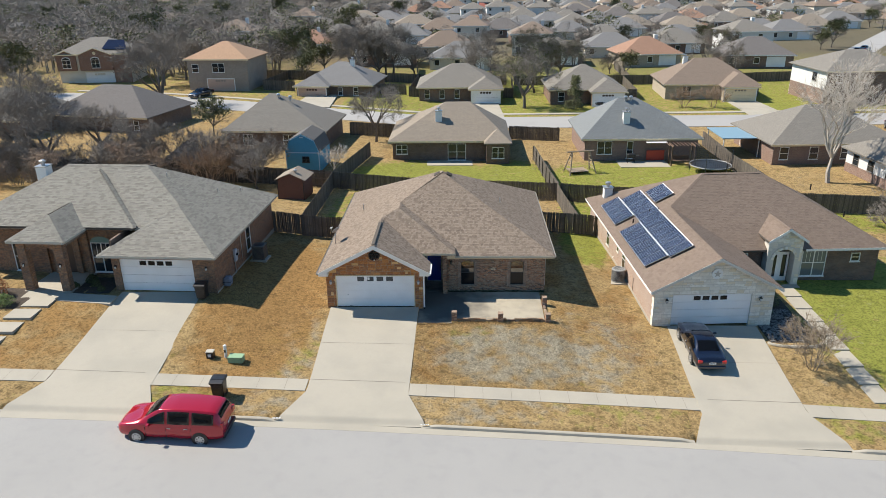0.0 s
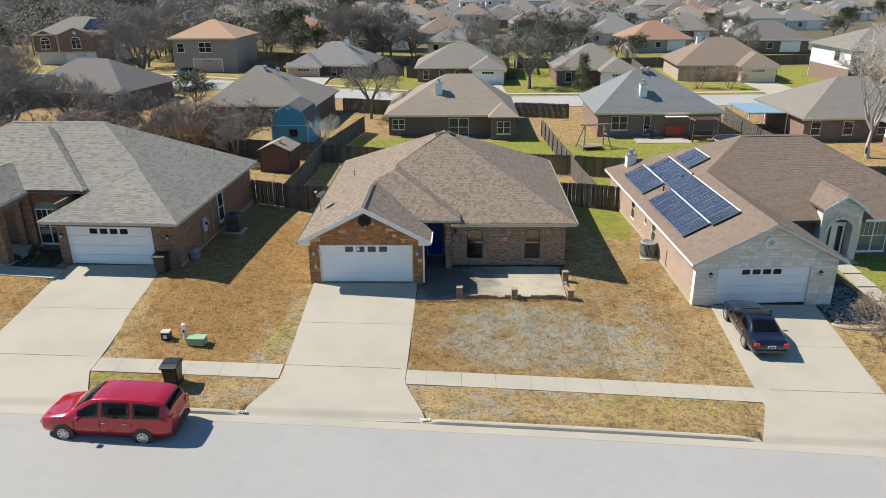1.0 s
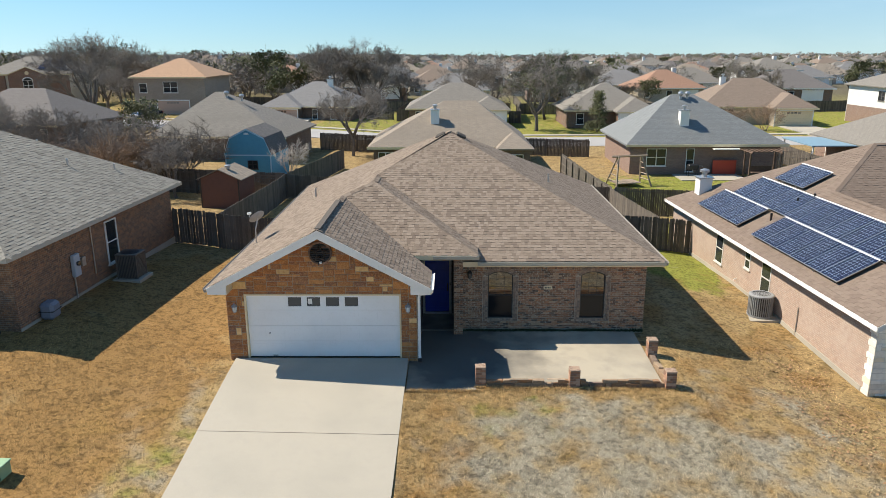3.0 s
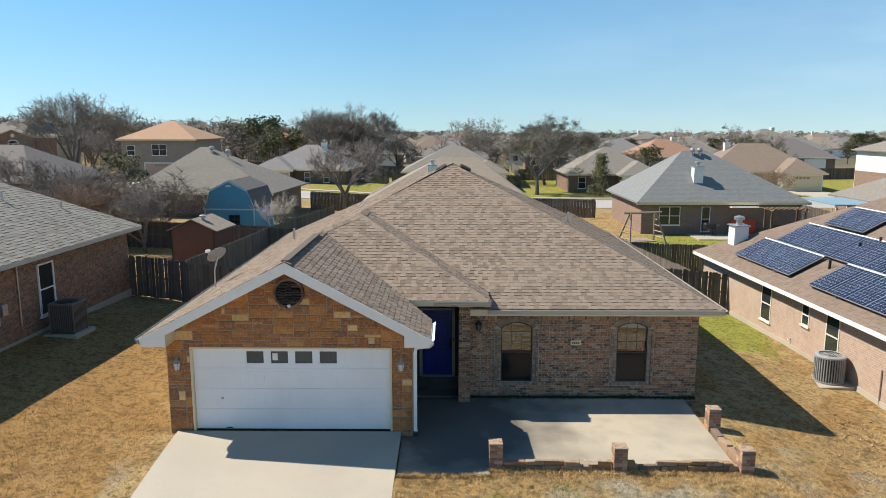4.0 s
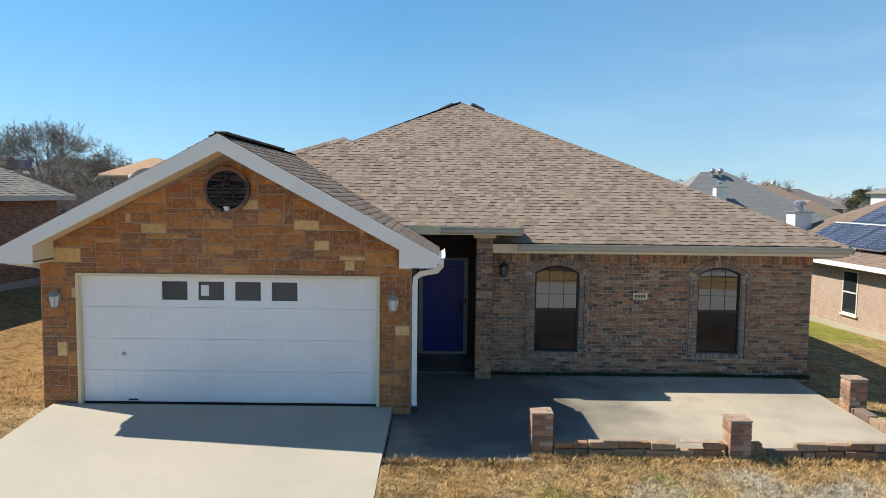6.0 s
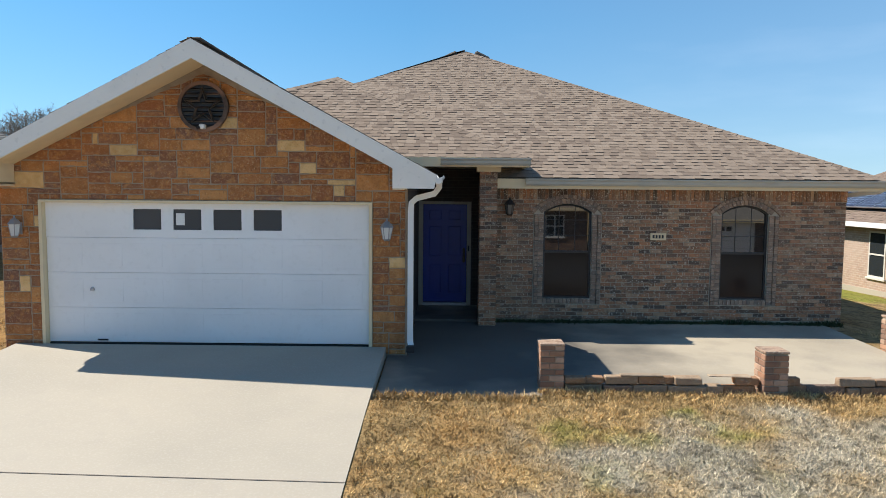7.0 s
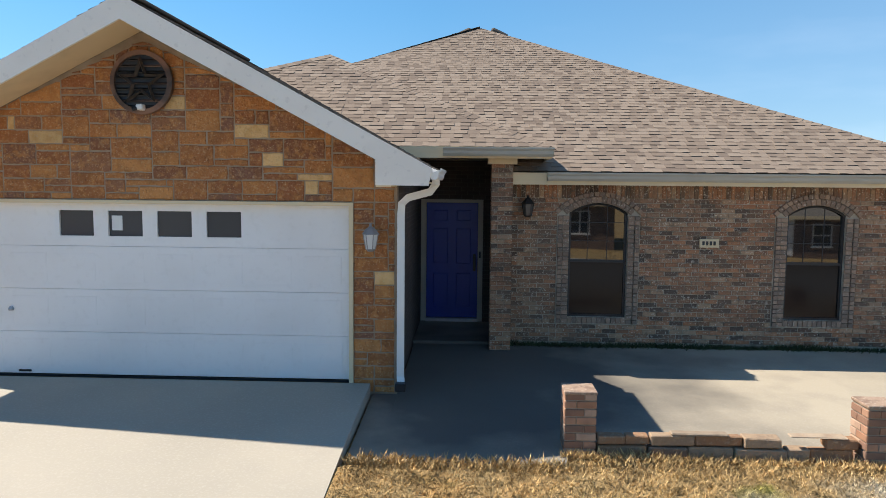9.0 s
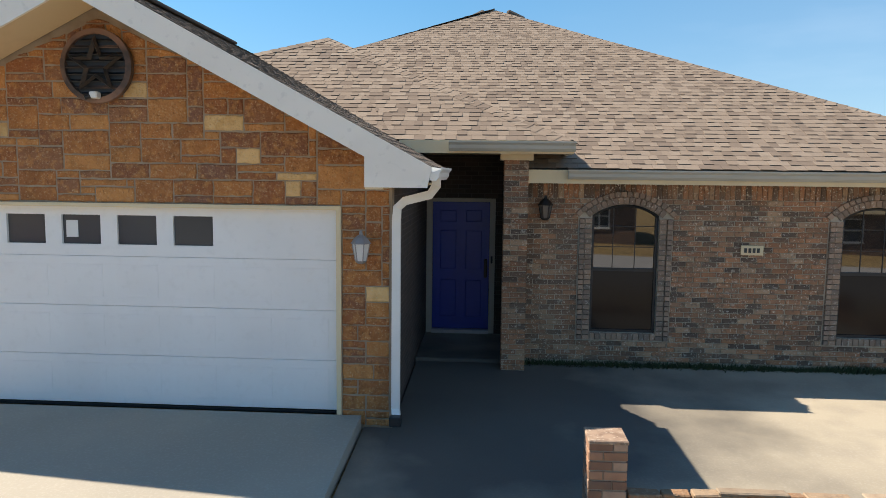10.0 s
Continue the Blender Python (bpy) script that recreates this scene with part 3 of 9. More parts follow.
def kerb_run(name, a, b):
    """A rounded concrete kerb with its gutter apron."""
    verts, faces = [], []
    prof = ((0.02, -0.3), (0.02, 0.035), (-0.10, 0.035), (-0.15, 0.01), (-0.19, -0.09))
    xs = spread(a, b, 0.3)
    for x in xs:
        e = walk_edge(x) - CURB
        z = street_z(x) - 0.05 * CURB
        low = 1 - smooth((b - x) / 0.8 if b - x < x - a else (x - a) / 0.8)
        verts += [(x, e + d, z + (h if h < -0.2 else h + (-0.10 - h) * 0.9 * low)) for d, h in prof]
    n = len(prof)
    for i in range(len(xs) - 1):
        for j in range(n - 1):
            faces.append((i * n + j, i * n + j + 1, (i + 1) * n + j + 1, (i + 1) * n + j))
    faces += [tuple(range(n)), tuple(range((len(xs) - 1) * n, len(xs) * n))[::-1]]
    return tagged(raw(name, verts, faces, CONCRETE), "rounded concrete kerb and gutter along the street", "kerb", kind="structure")


for i, (a, b) in enumerate(((-60, -14.25), (-8.6, -0.38), (5.1, 20.2), (25.7, 70))):
    pavement_run("pavement_%d" % (i + 1), a, b)
for i, (a, b) in enumerate(((-60, -15.2), (-7.7, -1.2), (5.9, 19.2), (26.6, 70))):
    kerb_run("kerb_%d" % (i + 1), a, b)
gut_v, gut_f = [], []
gx = spread(-60, 70, 1.0)
for x in gx:
    e, z = walk_edge(x) - CURB, street_z(x) - 0.05 * CURB
    gut_v += [(x, e - 0.165, z - 0.35), (x, e - 0.165, z - 0.092), (x, e - 0.62, z - 0.112), (x, e - 0.62, z - 0.35)]
for i in range(len(gx) - 1):
    gut_f += [(i * 4 + k, i * 4 + k + 1, i * 4 + k + 5, i * 4 + k + 4) for k in range(3)]
tagged(raw("gutter_pan", gut_v, gut_f, CONCRETE), "shallow concrete gutter along the kerb", "kerb", kind="structure")
JOINT = mat("dark_joint", (0.17, 0.15, 0.125), 0.95)


def joint(x0, y0, x1, y1, zf, w=0.008):
    """A sawn joint in concrete, a shallow dark strip lying just over the slab."""
    d = Vector((x1 - x0, y1 - y0, 0))
    n = max(2, int(d.length / 0.4))
    s = Vector((-d.y, d.x, 0)).normalized() * w
    v, f = [], []
    for k in range(n + 1):
        p = Vector((x0, y0, 0)) + d * (k / n)
        z = zf(p.x, p.y) + 0.005
        v += [(p.x + s.x, p.y + s.y, z), (p.x - s.x, p.y - s.y, z)]
    for k in range(n):
        f.append((2 * k, 2 * k + 1, 2 * k + 3, 2 * k + 2))
    return tagged(raw("joint", v, f, JOINT), "thin dark joint sawn across pale concrete", "joint", kind="structure")


for x0, x1, top, zt in DRIVES:
    e = walk_edge((x0 + x1) / 2)
    f = lambda x, y: drive_z(x, y, e, top, zt)
    joint(x0 + 0.06, e * 0.53 + top * 0.47, x1 - 0.03, e * 0.53 + top * 0.47, f)
    joint(x0 + 0.1, e + 0.02, x1 - 0.3, e + 0.02, f, 0.015)
for x in [k * 1.5 for k in range(-20, 24)]:
    if not any(a - 0.6 < x < b + 0.3 for a, b, c, d in DRIVES):
        joint(x, walk_edge(x) - 1.04, x, walk_edge(x) - 0.01, lambda x, y: height(x, y) + 0.03, 0.006)


# ---- the main house ----
STONE = ramp_random(mat("rust_stone", (0.3, 0.14, 0.05), 0.9, bump=(22, 1.0, 0.03), mixes=((5, 0.45, 0.68, (0.26, 0.10, 0.03), 0.55), (14, 0.5, 0.66, (0.60, 0.27, 0.08), 0.5), (26, 0.56, 0.64, (0.62, 0.38, 0.18), 0.28), (60, 0.60, 0.68, (0.70, 0.52, 0.32), 0.45), (30, 0.40, 0.30, (0.07, 0.04, 0.025), 0.4))),
                    ((0.42, 0.165, 0.053), (0.33, 0.12, 0.045), (0.48, 0.205, 0.065), (0.37, 0.14, 0.048), (0.26, 0.105, 0.05), (0.57, 0.25, 0.08), (0.38, 0.145, 0.048), (0.31, 0.135, 0.066), (0.45, 0.175, 0.053), (0.24, 0.11, 0.065)), False)
BLOND = mat("blond_stone", (0.72, 0.47, 0.21), 0.9, rand=0.18, bump=(22, 0.9, 0.03), mixes=((9, 0.45, 0.65, (0.58, 0.32, 0.11), 0.6), (40, 0.55, 0.7, (0.62, 0.50, 0.33), 0.5)))
STONE_JOINT = mat("stone_joint", (0.37, 0.29, 0.21), 0.95, bump=(60, 0.6, 0.006), mixes=((6, 0.4, 0.7, (0.25, 0.18, 0.12), 0.7),))
BRICK_COLS = ((0.395, 0.172, 0.080), (0.262, 0.128, 0.067), (0.455, 0.205, 0.098), (0.105, 0.065, 0.044), (0.37, 0.188, 0.10), (0.30, 0.136, 0.067), (0.475, 0.292, 0.172), (0.165, 0.094, 0.058))
BRICK_MIX = ((6, 0.45, 0.7, (0.13, 0.095, 0.07), 0.4), (0.9, 0.45, 0.65, (0.22, 0.145, 0.095), 0.45), (13, 0.61, 0.68, (0.70, 0.62, 0.50), 0.4), (40, 0.60, 0.66, (0.72, 0.64, 0.52), 0.8), (17, 0.56, 0.66, (0.11, 0.075, 0.055), 0.6))
WALL_MORTAR = mat("pale_wall_mortar", (0.52, 0.45, 0.345), 0.95, bump=(80, 0.4, 0.004), mixes=((4, 0.4, 0.7, (0.26, 0.205, 0.155), 0.7),))
BRICK = ramp_random(mat("brick", BRICK_COLS[0], 0.9, bump=(45, 0.5, 0.006), mixes=BRICK_MIX), BRICK_COLS, False)
BRICK_STUFF = ramp_random(mat("brick_joined", BRICK_COLS[0], 0.9, bump=(45, 0.5, 0.006), mixes=BRICK_MIX), BRICK_COLS, True)
SURROUND_COLS = ((0.35, 0.235, 0.16), (0.28, 0.185, 0.13), (0.40, 0.265, 0.18), (0.235, 0.165, 0.12))
SURROUND = ramp_random(mat("surround_brick", SURROUND_COLS[0], 0.9, bump=(45, 0.5, 0.006), mixes=((6, 0.45, 0.7, (0.16, 0.12, 0.095), 0.4), (40, 0.60, 0.66, (0.66, 0.58, 0.48), 0.6))), SURROUND_COLS, True)
BRICK_WALL = tiled("brick_far", (0.19, 0.115, 0.08), (0.125, 0.085, 0.065), (0.25, 0.23, 0.21), 0.21, 0.072, 0.006, mixes=((3, 0.45, 0.7, (0.12, 0.08, 0.06), 0.45), (0.6, 0.5, 0.7, (0.22, 0.14, 0.10), 0.4)))
# House brick darkened for the entry: the alcove's shade is put into the colour.
SHADED_ENTRY_BRICK = tiled("dark_umber_brick", (0.085, 0.058, 0.045), (0.05, 0.037, 0.03), (0.11, 0.095, 0.08), 0.205, 0.069, 0.006, mixes=((3, 0.45, 0.7, (0.05, 0.038, 0.03), 0.5),))
BLUE = mat("blue_door_paint", (0.010, 0.040, 0.34), 0.4, mixes=((4, 0.5, 0.8, (0.008, 0.03, 0.22), 0.6),))
IRON = mat("dark_iron", (0.035, 0.03, 0.028), 0.6, metal=0.6, mixes=((12, 0.5, 0.7, (0.10, 0.06, 0.04), 0.5),))
COPPERY = mat("weathered_rim", (0.24, 0.13, 0.085), 0.6, mixes=((2.4, 0.45, 0.6, (0.03, 0.025, 0.023), 0.9),))
STAR_IRON = mat("worn_star_iron", (0.085, 0.07, 0.06), 0.5, metal=0.3, mixes=((9, 0.5, 0.7, (0.16, 0.11, 0.08), 0.6),))
METAL = mat("galvanised", (0.5, 0.5, 0.5), 0.4, metal=0.8, mixes=((8, 0.5, 0.7, (0.35, 0.35, 0.36), 0.5),))
PLASTIC_BLACK = mat("black_plastic", (0.012, 0.013, 0.016), 0.42, mixes=((5, 0.5, 0.7, (0.035, 0.035, 0.037), 0.6),))
WINDOW_GLASS = mat("window_glass", (0.008, 0.009, 0.01), 0.02, spec=0.5)
WINDOW_GLASS.node_tree.nodes["Principled BSDF"].inputs["IOR"].default_value = 2.35
SCREEN_GLASS = mat("screened_glass", (0.011, 0.011, 0.012), 0.12, spec=0.28)
SCREEN_GLASS.node_tree.nodes["Principled BSDF"].inputs["IOR"].default_value = 1.5
LAMP_GLASS = mat("frosted_lamp_glass", (0.62, 0.62, 0.6), 0.25)
RAKE_PAINT = mat("warm_white_paint", (0.84, 0.78, 0.69), 0.55, mixes=((2.0, 0.5, 0.8, (0.72, 0.66, 0.58), 0.5), (14, 0.6, 0.7, (0.60, 0.55, 0.49), 0.35)), bump=(40, 0.05, 0.002))
SOFFIT = mat("cream_soffit", (0.70, 0.55, 0.34), 0.7, mixes=((2, 0.5, 0.7, (0.52, 0.40, 0.25), 0.5),))

house = thing("house", pose(0, 0, 0), "single-storey brick house with brown hipped shingle roof and stone garage gable", "house")
EL, EF = 2.58, 2.6
gp = (2.5, -0.6, 4.42)
G2, A1, A2, PK, PK2 = (2.5, 4.64, 4.41), (3.6, 5.4, 4.81), (3.6, 6.75, 4.81), (6.5, 9.5, 6.15), (6.5, 9.85, 6.15)
WL = (-1.0, 16.4, EL)
LM = (-1.0, 4.0, EL)
PY, PZ, PX = 1.8, 2.93, 7.43
R_LEFT_A, R_LEFT_B, R_LEFT = (LM, (-1.0, -0.6, EL), gp, G2), (LM, G2, A1), (WL, LM, A1, A2, PK, PK2)
R_GABLE = (gp, (5.88, -0.6, EL), (5.88, 1.15, EL), (5.24, PY, PZ), G2)
R_PORCH, R_PORCH_B = ((5.24, PY, PZ), (PX, PY, PZ), A1), ((5.24, PY, PZ), A1, G2)
R_SIDE = ((PX, PY, PZ), (PX, 2.88, PZ), A2, A1)
R_FRONT = ((6.9, 2.2, EF), (13.85, 2.2, EF), PK, A2, (PX, 2.88, PZ), (6.9, 2.88, PZ))
R_RIGHT = ((13.85, 2.2, EF), (13.85, 16.4, EF), PK2, PK)
R_BACK = ((13.85, 16.4, EF), WL, PK2)
roof = roof_slab("roof", (R_LEFT, R_LEFT_A, R_LEFT_B, R_GABLE, R_PORCH, R_PORCH_B, R_SIDE, R_FRONT, R_RIGHT, R_BACK), FLASH, house, thick=0.06)
roof.location.z = -0.035
rng = random.Random(3)
sv, sf = [], []
for poly in (R_LEFT, R_LEFT_A, R_LEFT_B, R_GABLE, R_PORCH, R_PORCH_B, R_SIDE, R_FRONT, R_RIGHT):
    shingle_layer(sv, sf, poly, rng)
for a, b in ((gp, G2), (A1, A2), ((PX, PY, PZ), A1), ((13.85, 2.2, EF), PK), (A2, PK), (G2, A1), (WL, PK2), (PK, PK2)):
    ridge_caps(sv, sf, a, b, rng)
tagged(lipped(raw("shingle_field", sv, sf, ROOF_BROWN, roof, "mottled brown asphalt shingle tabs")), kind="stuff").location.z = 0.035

# Ridge vents, a plumbing stack and the gutter-end guard on the roof.
for s in (-1, 1):
    for k in range(3):
        bm = boxed(-0.22, 0.22, -0.07, 0.07, 0, 0.12, bevel=0.04)
        bmesh.ops.transform(bm, matrix=pose(6.5 + s * 0.42, 9.4 + k * 0.22, 5.96, 0, 25 * s, 0), verts=bm.verts)
        part("roof_vent", bm, FLASH, house, "dark low-profile roof vent")
bm = boxed(-0.1, 0.1, -2.1, 2.1, -0.01, 0.03, bevel=0.012)
bmesh.ops.transform(bm, matrix=pose(2.5, 1.6, 4.42, -0.1), verts=bm.verts)
part("ridge_vent", bm, FLASH, house, "dark ridge vent strip")
part("vent_pipe", tube(bmesh.new(), ((10.6, 8.6, 4.05), (10.6, 8.6, 4.5)), 0.04), METAL, house)
part("vent_pipe", tube(bmesh.new(), ((0.6, 9.5, 3.2), (0.6, 9.5, 3.75)), 0.04), METAL, house)

# Garage front: backing wall, stones, gable, door.
DX0, DX1, DTOP = -0.05, 4.93, 2.17
front = part("garage_wall", wall_bm(bmesh.new(), "x", 0.04, 0.16, -0.63, 5.45, -0.5, 2.4, ((DX0, DX1, -0.5, DTOP),)), STONE_JOINT, house)
gable = part("gable", prism(bmesh.new(), ((-0.63, 0.04, 2.4), (5.45, 0.04, 2.4), (5.45, 0.04, 2.63), (2.5, 0.04, 4.22), (-0.63, 0.04, 2.6)), (0, 0.16, 0)), STONE_JOINT, house)
rng = random.Random(11)
k_rake = (4.12 - 2.58) / 3.45
BLONDS = ((2.79, 3.38, 0.24, 0.2), (3.71, 3.0, 0.42, 0.15), (3.98, 2.65, 0.27, 0.13), (4.5, 2.48, 0.4, 0.11), (4.45, 2.33, 0.2, 0.16), (5.33, 1.27, 0.22, 0.16),
          (1.26, 2.95, 0.42, 0.17), (0.8, 3.1, 0.12, 0.2), (-0.2, 2.42, 0.5, 0.22), (-0.25, 0.93, 0.2, 0.24), (-0.1, 1.83, 0.14, 0.2))


def stone_piece(poly, material, parent, rng, y0=0.04):
    out = ([], [])
    d = rng.uniform(0.007, 0.017)
    rough = []
    for k, p in enumerate(poly):
        q = poly[(k + 1) % len(poly)]
        m = max(1, round(math.dist(p, q) / 0.07))
        for i in range(m):
            e = 0.006 if i else 0.004
            rough.append((p[0] + (q[0] - p[0]) * i / m + rng.uniform(-e, e), p[1] + (q[1] - p[1]) * i / m + rng.uniform(-e, e)))
    poly = rough
    cushion(poly, out, d, 0.009, lambda u, v, q: (u, y0 - q, v))
    return fix_normals(raw("stone", out[0], out[1], material, parent))


cells = []
for c in packed(-0.63, 5.45, -0.12, 4.2, rng, 0.083, 0.082, [(b[0] - b[2] / 2, b[0] + b[2] / 2, b[1] - b[3] / 2, b[1] + b[3] / 2) for b in BLONDS]):
    cells.append(c)
for x0, x1, z0, z1 in cells:
    blond = any(x0 < b[0] < x1 and z0 < b[1] < z1 for b in BLONDS)
    pieces = [[(x0, z0), (x1, z0), (x1, z1), (x0, z1)]]
    if z0 < DTOP + 0.01 and x1 > DX0 and x0 < DX1:
        left = clip_poly(pieces[0], 1, 0, DX0 - 0.003)
        right = clip_poly(pieces[0], -1, 0, -DX1 - 0.003)
        above = clip_poly(clip_poly(clip_poly(pieces[0], 0, -1, -DTOP - 0.003), -1, 0, -DX0), 1, 0, DX1)
        pieces = [q for q in (left, right, above) if len(q) > 2]
    for q in pieces:
        q = clip_poly(q, -k_rake, 1, 2.50 + k_rake * 1.0)
        q = clip_poly(q, k_rake, 1, 2.50 + k_rake * 5.9) if len(q) > 2 else q
        if len(q) < 3:
            continue
        w, h = max(p[0] for p in q) - min(p[0] for p in q), max(p[1] for p in q) - min(p[1] for p in q)
        if w < 0.04 or h < 0.03:
            continue
        cx, cy = sum(p[0] for p in q) / len(q), sum(p[1] for p in q) / len(q)
        q = [(x - math.copysign(min(0.0078, abs(x - cx)), x - cx), y - math.copysign(min(0.0078, abs(y - cy)), y - cy)) for x, y in q]
        stone_piece(q, BLOND if blond else STONE, gable if cy > 2.4 else front, rng)

door_g = part("garage_door", wall_bm(bmesh.new(), "x", 0.114, 0.05, 0.0, 4.88, 1.609, 2.13, ((1.32, 1.745, 1.73, 2.04), (1.925, 2.35, 1.73, 2.04), (2.53, 2.955, 1.73, 2.04), (3.135, 3.56, 1.73, 2.04))), DOOR_WHITE, house, "white sectional overhead door with four small lights")
for z0, z1 in ((0.012, 0.542), (0.545, 1.075), (1.078, 1.606)):
    part("door_section", boxed(0.004, 4.876, 0.112, 0.16, z0, z1, bevel=0.0035), DOOR_WHITE, door_g)
    for i in range(8):
        x = 0.09 + i * 0.605
        bm = bmesh.new()
        out = ([], [])
        cushion([(x, z0 + 0.09), (x + 0.45, z0 + 0.09), (x + 0.45, z1 - 0.09), (x, z1 - 0.09)], out, 0.002, 0.0015, lambda u, v, q: (u, 0.1125 - q, v))
        bm.free()
        fix_normals(raw("raised_panel", out[0], out[1], DOOR_WHITE, door_g))
DOOR_LITE = mat("dim_door_light", (0.075, 0.077, 0.078), 0.15, spec=0.4)
for i in range(4):
    x = 1.32 + i * 0.605
    part("light", boxed(x, x + 0.425, 0.145, 0.155, 1.73, 2.04), DOOR_LITE, door_g, "small grey window light")
part("notice", boxed(1.96, 2.09, 0.139, 0.144, 1.80, 1.98), WHITE, door_g, "small white paper notice behind the glass")
part("pull_handle", boxed(0.74, 0.90, 0.095, 0.112, 0.035, 0.06, bevel=0.005), IRON, door_g)
part("lock", lathe(bmesh.new(), (0.68, 0.10, 0.80), ((0.03, 0.0), (0.035, 0.02), (0.02, 0.05))), METAL, door_g)
part("bottom_seal", boxed(0.0, 4.88, 0.115, 0.16, -0.028, 0.0), BLACK, door_g)
trim = part("door_trim", wall_bm(bmesh.new(), "x", 0.005, 0.125, DX0, DX1, -0.03, DTOP, ((0.0, 4.88, -0.03, 2.13),)), CREAM, house, "cream painted door jamb")

# Rakes, returns, soffits, gutters.
for s in (-1, 1):
    xe, xm = 2.45 + s * 3.45, gp[0]
    ze, zm = EL - 0.01, gp[2] - 0.01
    low = 0.245
    board = [(xe, ze), (xm, zm), (xm, zm - low - 0.02), (2.45 + s * 2.83, 2.66), (2.45 + s * 2.83, 2.38), (2.45 + s * 3.41, 2.38)]
    bm = prism(bmesh.new(), [(x, -0.625, z) for x, z in board], (0, 0.03, 0))
    part("rake_board", bm, RAKE_PAINT, house, "white painted rake board with boxed return")
    under = [(xm, -0.595, zm - low), (2.45 + s * 2.83, -0.595, 2.69), (2.45 + s * 2.83, 0.0, 2.69), (xm, 0.0, zm - low)]
    part("rake_soffit", prism(bmesh.new(), under, (0, 0, 0.02)), SOFFIT, house)
    part("eave_return", boxed(*sorted((2.45 + s * 2.83, 2.45 + s * 3.40)), -0.594, 0.6 if s > 0 else 0.03, 2.40, 2.42), SOFFIT, house)
    part("return_block", boxed(*sorted((2.45 + s * 2.83, 2.45 + s * 3.0)), -0.594, -0.0, 2.36, 2.70), CREAM, house)


def gutter(p0, p1, side, parent, material=GUTTER):
    """An ogee gutter between two points on the eave line; side: the way it hangs out."""
    a, b, s = Vector(p0), Vector(p1), Vector(side)
    prof = ((0.0, 0.0), (0.0, -0.12), (0.06, -0.125), (0.085, -0.09), (0.09, -0.05), (0.115, -0.02), (0.115, 0.0), (0.105, 0.0), (0.10, -0.02), (0.02, -0.05), (0.02, 0.0))
    bm = bmesh.new()
    rings = [[bm.verts.new(p + s * d + Vector((0, 0, h))) for d, h in prof] for p in (a, b)]
    for k in range(len(prof)):
        j = (k + 1) % len(prof)
        bm.faces.new((rings[0][k], rings[0][j], rings[1][j], rings[1][k]))
    bm.faces.new(rings[0][::-1])
    bm.faces.new(rings[1])
    bmesh.ops.recalc_face_normals(bm, faces=bm.faces)
    return part("gutter", bm, material, parent)


gutter((PX, 2.2, EF - 0.02), (13.87, 2.2, EF - 0.02), (0, -1, 0), house)
gutter((5.92, PY, PZ - 0.015), (PX + 0.04, PY, PZ - 0.015), (0, -1, 0), house)
SIDE_GUTTER = mat("weathered_gutter", (0.26, 0.235, 0.20), 0.6, mixes=((3, 0.5, 0.75, (0.2, 0.18, 0.15), 0.5),))
gutter((13.85, 2.15, EF - 0.02), (13.85, 16.4, EF - 0.02), (1, 0, 0), house, SIDE_GUTTER)
gutter((-1.0, -0.6, EL - 0.01), (-1.0, 16.4, EL - 0.01), (-1, 0, 0), house, SIDE_GUTTER)
gutter((5.88, -0.6, EL - 0.01), (5.88, 1.0, EL - 0.01), (1, 0, 0), house, WHITE)
part("frieze", boxed(6.93, 13.34, 2.50, 2.535, 2.41, 2.54), CREAM, house, "cream frieze board under the eave")
part("fascia", boxed(6.93, 13.85, 2.185, 2.222, 2.40, 2.575), CREAM, house)
part("soffit", boxed(6.93, 13.83, 2.222, 2.5, 2.40, 2.42), SOFFIT, house)
part("soffit", boxed(13.34, 13.83, 2.5, 16.35, 2.40, 2.42), SOFFIT, house)
part("soffit", boxed(-0.98, -0.63, 0.0, 16.35, 2.40, 2.42), SOFFIT, house)
part("porch_fascia", boxed(5.3, 7.45, PY - 0.015, PY + 0.022, 2.765, 2.925), CREAM, house)
part("porch_soffit", boxed(5.45, 7.41, PY + 0.022, 4.05, 2.80, 2.82), SOFFIT, house)
part("porch_fascia", boxed(7.41, 7.445, PY + 0.022, 2.6, 2.765, 2.925), CREAM, house)
part("pillar_cap", boxed(6.56, 6.98, 2.05, 2.5, 2.69, 2.80), CREAM, house)


def downspout(pts, parent, w=0.085, d=0.06, material=WHITE):
    bm = bmesh.new()
    rings = []
    for i, p in enumerate(pts):
        a, b = Vector(pts[max(i - 1, 0)]), Vector(pts[min(i + 1, len(pts) - 1)])
        t = (b - a).normalized()
        u = Vector((0, 1, 0))
        v = t.cross(u).normalized()
        rings.append([bm.verts.new(Vector(p) + u * x * d / 2 + v * y * w / 2) for x, y in ((-1, -1), (1, -1), (1, 1), (-1, 1))])
    for r0, r1 in zip(rings, rings[1:]):
        for k in range(4):
            bm.faces.new((r0[k], r0[(k + 1) % 4], r1[(k + 1) % 4], r1[k]))
    bm.faces.new(rings[0][::-1])
    bm.faces.new(rings[-1])
    bmesh.ops.recalc_face_normals(bm, faces=bm.faces)
    return part("downspout", bm, material, parent, "white square downspout")


downspout(((5.93, -0.5, 2.50), (5.93, -0.42, 2.40), (5.86, -0.3, 2.31), (5.60, -0.14, 2.24), (5.52, -0.09, 2.17), (5.51, -0.08, 2.05), (5.51, -0.08, 0.12), (5.53, -0.16, 0.02)), house)
part("spout_outlet", boxed(5.46, 5.58, -0.24, -0.13, -0.03, 0.07, bevel=0.01), BLACK, house)
